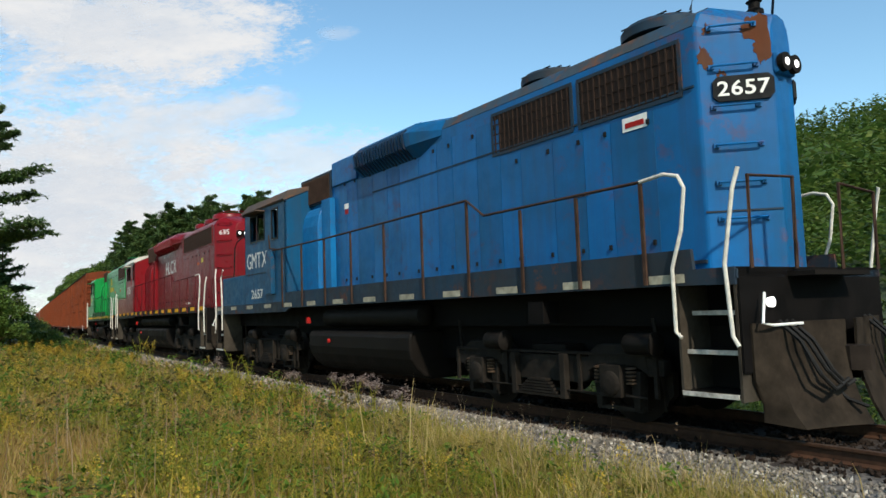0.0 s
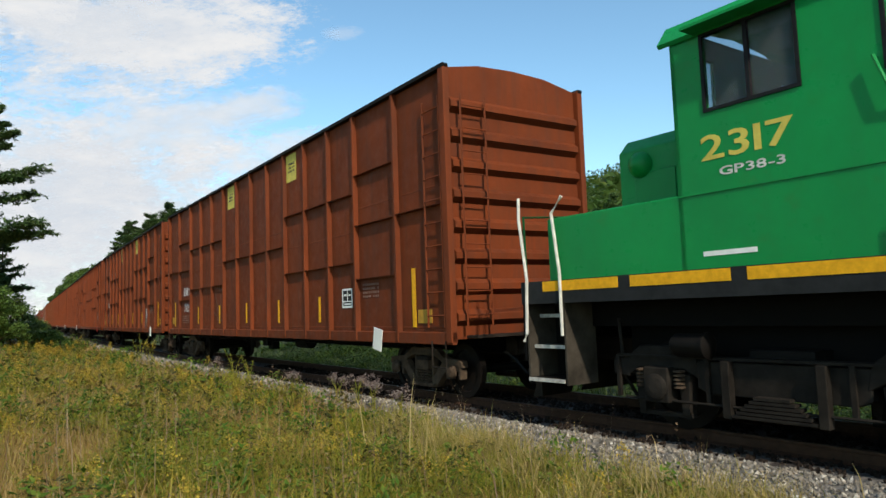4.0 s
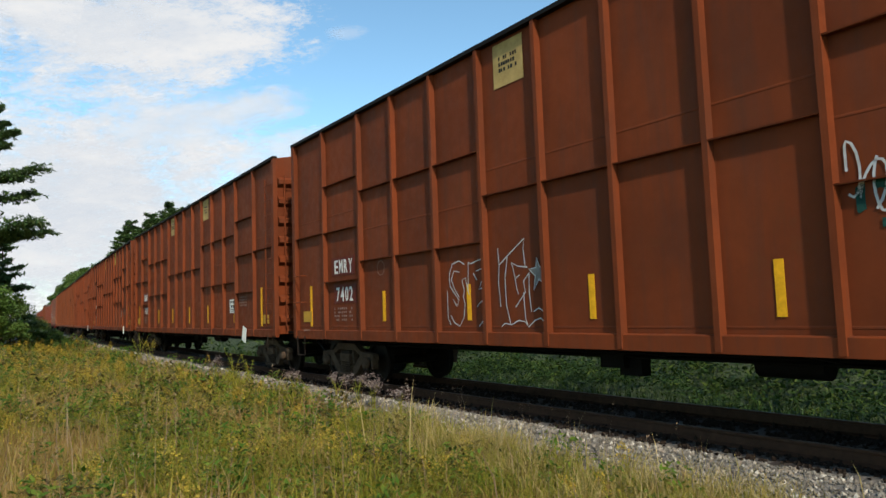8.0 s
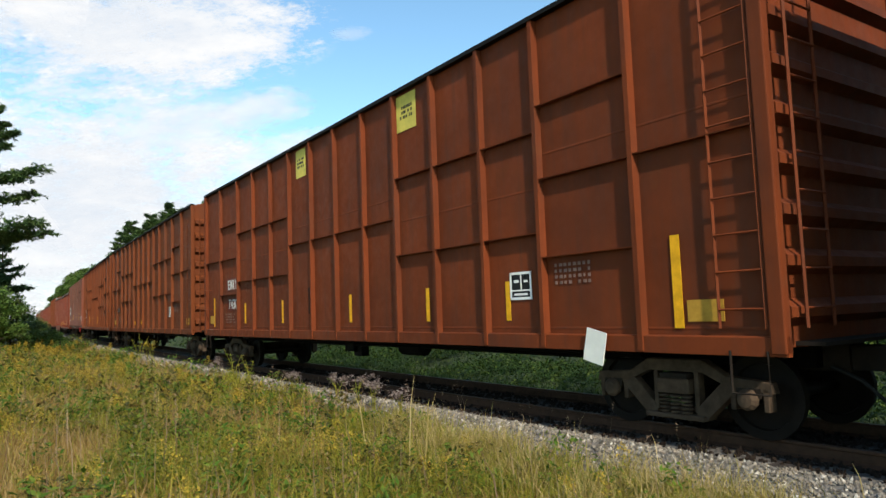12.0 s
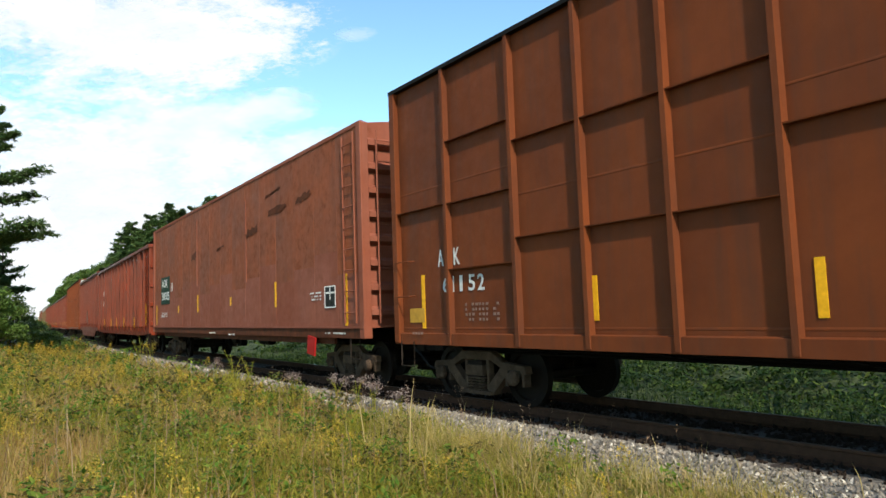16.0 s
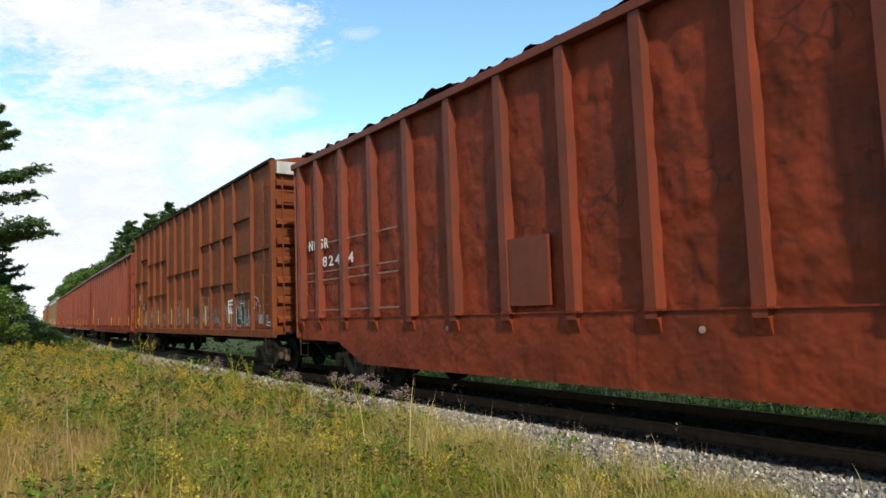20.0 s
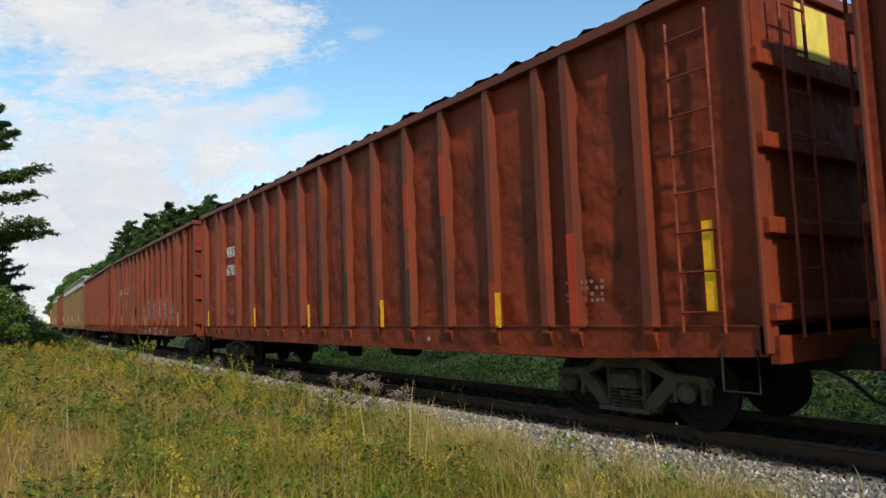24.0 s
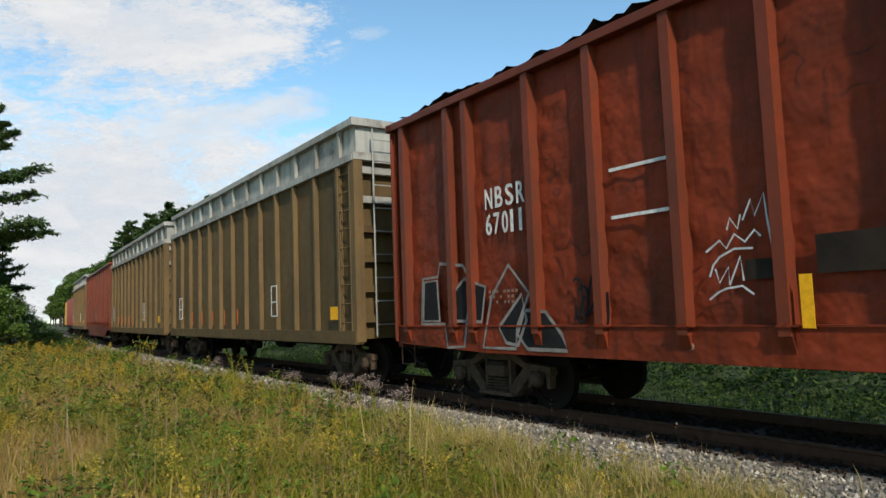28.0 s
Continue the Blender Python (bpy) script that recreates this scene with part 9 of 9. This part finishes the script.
for pts, fill in ((((0.94, 2.01), (1.38, 2.02), (1.45, 2.23), (2.07, 2.16), (2.22, 1.97), (2.2, 1.6), (2.05, 0.9), (1.6, 0.88), (1.54, 1.25), (0.86, 1.25)), None),
                  (((0.98, 1.95), (1.36, 1.96), (1.4, 1.3), (0.92, 1.3)), SPRAY_BLACK), (((1.75, 1.7), (2.1, 1.95), (2.62, 1.8), (2.5, 1.28), (1.75, 1.3)), SPRAY_BLACK),
                  (((2.75, 1.64), (3.16, 2.09), (3.57, 1.67), (3.3, 1.21), (3.25, 0.9), (2.51, 0.9)), None), (((2.9, 1.2), (3.42, 1.66), (3.5, 1.3), (3.3, 0.95), (3.05, 0.98)), SPRAY_BLACK),
                  (((3.3, 1.1), (3.47, 1.44), (3.88, 1.41), (4.17, 1.11), (4.26, 0.9), (3.5, 0.9)), SPRAY_BLACK)):
    sprayed_block(root, hh, pts, -1.505 - 0.002 * (fill is not None), fill, SPRAY_GREY, 0.026)
for pts in (((6.36, 1.99), (6.53, 2.1), (6.6, 2.01), (6.7, 2.15), (6.81, 2.06), (6.92, 2.17), (6.98, 2.1)), ((6.8, 2.28), (6.9, 2.48), (6.93, 2.31), (7.04, 2.52), (7.06, 2.25), (7.09, 1.99)),
            ((6.39, 1.73), (6.44, 1.85), (6.52, 1.93), (6.69, 2.0), (6.89, 1.99)), ((6.46, 1.81), (6.5, 1.66), (6.61, 1.82), (6.61, 1.63), (6.75, 1.92), (6.77, 1.67)), ((6.37, 1.49), (6.47, 1.56), (6.57, 1.6), (6.75, 1.62), (6.87, 1.53)),
            ((6.62, 2.2), (6.66, 2.32), (6.74, 2.2), (6.78, 2.34))):
    sprayed_line(root, hh, pts, -1.512, SPRAY_WHITE, 0.011)
scrawl("spray_scrawl", 4.35 - hh, 5.0 - hh, 1.25, 2.05, -1.507, SPRAY_BLACK, root, 125, 5, 0.02)
sprayed_line(root, hh, curved(((9.67, 1.69), (9.64, 1.94), (9.73, 2.22), (9.94, 2.28), (10.21, 2.32), (10.47, 2.29), (10.63, 2.17), (10.78, 1.95), (10.81, 1.71)), 3), -1.512, SPRAY_WHITE, 0.013)
sprayed_line(root, hh, curved(((10.81, 1.71), (10.54, 1.64), (10.22, 1.51), (9.98, 1.39)), 3), -1.512, SPRAY_WHITE, 0.013)
sprayed_line(root, hh, curved(((9.98, 1.39), (10.18, 1.44), (10.41, 1.39), (10.57, 1.24), (10.62, 1.09)), 3), -1.512, SPRAY_WHITE, 0.013)
sprayed_line(root, hh, curved(((10.37, 1.93), (10.46, 1.66), (10.55, 1.35)), 3), -1.512, SPRAY_WHITE, 0.013)
sprayed_line(root, hh, curved(((10.7, 2.37), (10.71, 2.03), (10.81, 1.71)), 3), -1.512, SPRAY_WHITE, 0.013)
sprayed_line(root, hh, curved(((10.67, 2.37), (10.81, 2.41), (11.02, 2.34)), 3), -1.512, SPRAY_WHITE, 0.013)
sprayed_line(root, hh, curved(((9.66, 1.16), (9.73, 1), (9.85, 0.9)), 3), -1.512, SPRAY_WHITE, 0.013)
sprayed_line(root, hh, curved(((10.89, 1.57), (10.98, 1.38), (10.98, 0.88)), 3), -1.512, SPRAY_WHITE, 0.013)
sprayed_line(root, hh, curved(((11.29, 2.27), (11.31, 1.91), (11.33, 1.56), (11.36, 1.19)), 3), -1.512, SPRAY_WHITE, 0.013)
sprayed_line(root, hh, curved(((11.29, 2.27), (11.41, 2.33), (11.56, 2.4), (11.74, 2.42), (11.96, 2.35), (12.07, 2.38), (12.22, 2.41)), 3), -1.512, SPRAY_WHITE, 0.013)
sprayed_line(root, hh, curved(((11.35, 1.91), (11.63, 2.06), (12.05, 2.1), (12.11, 1.79), (12.15, 1.46), (12.14, 1.07)), 3), -1.512, SPRAY_WHITE, 0.013)
sprayed_line(root, hh, curved(((11.36, 1.8), (11.52, 1.83), (11.65, 1.75), (11.81, 1.54), (11.91, 1.34), (12.08, 1.14)), 3), -1.512, SPRAY_WHITE, 0.013)
sprayed_line(root, hh, curved(((11.94, 1.24), (11.9, 1), (11.83, 0.84)), 3), -1.512, SPRAY_WHITE, 0.013)
sprayed_line(root, hh, curved(((11.67, 2.06), (11.98, 2.07), (12.05, 1.8), (11.78, 1.73), (11.67, 2.06)), 3), -1.512, SPRAY_WHITE, 0.013)
sprayed_line(root, hh, curved(((12.54, 2.02), (12.54, 2.21), (12.51, 2.36), (12.68, 2.31), (12.86, 2.31), (12.99, 2.23), (13.05, 2.04), (13.02, 1.86), (12.92, 1.69), (12.84, 1.58)), 3), -1.512, SPRAY_WHITE, 0.013)
sprayed_line(root, hh, curved(((12.84, 1.58), (12.99, 1.67), (13.07, 1.59), (13.08, 1.38)), 3), -1.512, SPRAY_WHITE, 0.013)
sprayed_line(root, hh, curved(((12.63, 1.2), (12.79, 1.33), (13.07, 1.37), (13.21, 1.32), (13.28, 1.21), (13.3, 1.06), (13.26, 0.86)), 3), -1.512, SPRAY_WHITE, 0.013)
sprayed_line(root, hh, curved(((12.69, 1.24), (12.65, 1.02), (12.59, 0.87)), 3), -1.512, SPRAY_WHITE, 0.013)
sprayed_line(root, hh, curved(((12.58, 1.48), (12.68, 1.42), (12.71, 1.24), (12.66, 1.33), (12.56, 1.42)), 3), -1.512, SPRAY_WHITE, 0.013)
sprayed_line(root, hh, curved(((12.49, 1.8), (12.71, 1.81)), 3), -1.512, SPRAY_WHITE, 0.013)
sprayed_line(root, hh, curved(((12.5, 1.71), (12.71, 1.71)), 3), -1.512, SPRAY_WHITE, 0.013)
sprayed_line(root, hh, curved(((12.53, 1.9), (12.57, 1.64)), 3), -1.512, SPRAY_WHITE, 0.013)
sprayed_line(root, hh, curved(((12.62, 1.89), (12.65, 1.65)), 3), -1.512, SPRAY_WHITE, 0.013)
sprayed_line(root, hh, curved(((13.3, 2.25), (13.34, 1.95), (13.36, 1.66), (13.38, 1.49)), 3), -1.512, SPRAY_WHITE, 0.013)
sprayed_line(root, hh, curved(((13.3, 2.25), (13.46, 2.32), (13.59, 2.33), (13.7, 2.2), (13.8, 1.97), (13.83, 1.64), (13.85, 1.21), (13.87, 0.86)), 3), -1.512, SPRAY_WHITE, 0.013)
sprayed_line(root, hh, curved(((13.93, 1.13), (13.94, 0.97), (13.98, 1.15), (14, 0.95), (14.05, 1.15), (14.07, 0.96), (14.13, 1.15), (14.16, 0.96), (14.22, 1.21)), 3), -1.512, SPRAY_WHITE, 0.013)
sprayed_line(root, hh, curved(((13.99, 0.88), (14.1, 0.92), (14.19, 0.86)), 3), -1.512, SPRAY_WHITE, 0.013)
sprayed_block(root, hh, ((13.3, 1.38), (13.66, 1.38), (13.6, 1.29), (13.51, 1.15), (13.46, 1.09), (13.44, 1.26)), -1.51, SPRAY_WHITE, SPRAY_WHITE, 0.01)
plate("dark_cleaned_patch", 7.5 - hh, 8.3 - hh, 1.7, 2.06, -1.5, TRUCK, root)
plate("dark_cleaned_patch", 6.79 - hh, 7.09 - hh, 1.68, 1.88, -1.5, TRUCK, root)
for a, b, z in ((5.1, 5.95, 3.08), (5.1, 5.95, 2.5)):
    plate("stencilled_line", a - hh, b - hh, z, z + 0.04, -1.5, STENCIL, chips[4][0])
for built, spots in ((chips[0], ((12.0, 2.7, 3.6, FRESH_RED), (13.2, 3.1, 3.5, FRESH_RED), (14.35, 3.3, 4.3, FRESH_RED))),
                     (chips[1], ((9.58, 2.7, 3.5, FRESH_RED),)),
                     (chips[2], ((12.0, 2.9, 3.8, FRESH_RED), (13.2, 2.9, 3.7, FRESH_RED), (14.35, 3.0, 4.0, FRESH_RED), (15.55, 1.25, 1.85, FRESH_RED), (17.2, 1.15, 2.4, FRESH_RED), (10.8, 1.2, 2.3, OLIVE), (9.58, 1.3, 2.2, OLIVE),
                                 (13.2, 1.2, 2.2, OLIVE), (6.05, 1.2, 3.0, OLIVE), (3.72, 2.5, 3.3, FRESH_RED))),
                     (chips[3], ((12.0, 2.6, 3.8, FRESH_RED), (13.2, 3.2, 4.2, FRESH_RED)))):
    for u, z0, z1, m in spots:
        plate("repainted_rib_patch", u - built[1] - 0.07, u - built[1] + 0.07, z0, z1, -1.577, m, built[0], 0.003)
# the older, shorter gondola with fish-belly sills
root, h = gondola("short_chip_gondola", 8.45, "short red chip gondola with deep fish-belly sills", (0.35, 1.3, 2.5, 3.75, 5.05, 6.35, 7.65, 8.95, 10.2, 11.5, 12.8, 14.1, 15.3, 16.45), 5.02, (0.6, 1.4), True, 4, None, 0.2)
TRAIN.append((root, -286.15 + h, 6.17))
stencilled("reporting_mark", "NBSR", 0.75 - h, 1.75 - h, 2.9, 3.12, -1.5, STENCIL, root)
stencilled("wagon_number", "82414", 1.45 - h, 2.9 - h, 2.5, 2.72, -1.5, STENCIL, root)
for z in (2.38, 2.2, 1.55, 3.0):
    plate("stencilled_line", 0.6 - h, 4.6 - h, z, z + 0.03, -1.49, FADED, root)
plate("access_door", 7.55 - h, 8.55 - h, 1.5, 2.45, -1.5, CHIP_BRIGHT, root, 0.05)
g7 = another((root, h), "short red gondola further back in the train")
TRAIN.append((g7[0], -441.6 + h, 6.17))
# bulk wagons with pale extensions
h1 = hopper("bulk_hopper", "olive-tan bulk hopper with a pale railed extension on top", TAN_HOPPER, TAN_POST, 1)
TRAIN.append((h1[0], -407.1 + h1[1], 6.35))
h2 = hopper("bulk_hopper", "tan bulk hopper with blue-grey end and pale extension", TAN_POST, TAN_POST, 2)
TRAIN.append((h2[0], -424.1 + h2[1], 6.35))
h3 = another(h1, "pale grey bulk hopper far back in the train")
TRAIN.append((h3[0], -459.0 + h3[1], 6.35))
# a flat wagon with red and yellow crates at the tail
flat = tagged(new("flat_wagon"), "flat wagon with red and yellow crates far back", "flat wagon", "wagons of the passing train")
part("deck", Geo().box(-8.5, 8.5, -1.45, 1.45, 0.95, 1.15), TRUCK, flat)
for i, (m, z) in enumerate(((YELLOW, 3.9), (SIGN_RED, 4.1), (SIGN_RED, 4.1), (SIGN_RED, 4.1))):
    part("crate", Geo().box(-8.3 + i * 4.2, -8.3 + i * 4.2 + 3.9, -1.4, 1.4, 1.15, z), m, flat, bevel=0.03)
coupler(flat, 8.5, 1)
coupler(flat, -8.5, -1)
for sx in (-1, 1):
    freight_truck(flat, sx * 6.3)
TRAIN.append((flat, -477.5 + 8.5, 6.3))


# ---- motion ----
def wagon_pose(mid, half, t):
    """Where a vehicle stands whose middle is at mid at 0 s and whose trucks lie half away from it."""
    s = mid + SPEED * t
    ax, ay, _ = on_line(s - half)
    bx, by, _ = on_line(s + half)
    return Matrix.Translation(((ax + bx) / 2, (ay + by) / 2, 0)) @ Matrix.Rotation(math.atan2(by - ay, bx - ax), 4, "Z")


def motions():
    for thing, mid, half in TRAIN:
        walk(thing, [(t, wagon_pose(mid, half, t)) for t in range(29)])
    middle = {thing.name: mid for thing, mid, half in TRAIN}
    for wheel in SPINNERS:
        top = wheel.parent.parent
        if top is None or top.name not in middle:
            continue
        x, _, r = wheel.location
        # the wheels roll while their vehicle passes by; far off they are out of sight
        t0, t1 = (-34 - middle[top.name]) / SPEED, (20 - middle[top.name]) / SPEED
        k0, k1 = max(0, int(t0 * FPS)), min(28 * FPS, int(t1 * FPS))
        spin = [(k / FPS, Matrix.Translation((x, 0, r)) @ Matrix.Rotation(SPEED * (k / FPS) / r, 4, "Y")) for k in range(k0, k1 + 1)] if k1 > k0 else []
        still = Matrix.Translation((x, 0, r))
        ends_a = [(0.0, spin[0][1] if spin else still)] if not spin or k0 > 0 else []
        ends_b = [(28.0, spin[-1][1] if spin else still)] if not spin or k1 < 28 * FPS else []
        walk(wheel, ends_a + spin + ends_b)
    for ob, p, lean in CLOUDS:
        walk(ob, [(t, cloud_pose(p, lean, radians(-2.5) * t / 28)) for t in (0, 14, 28)])


motions()
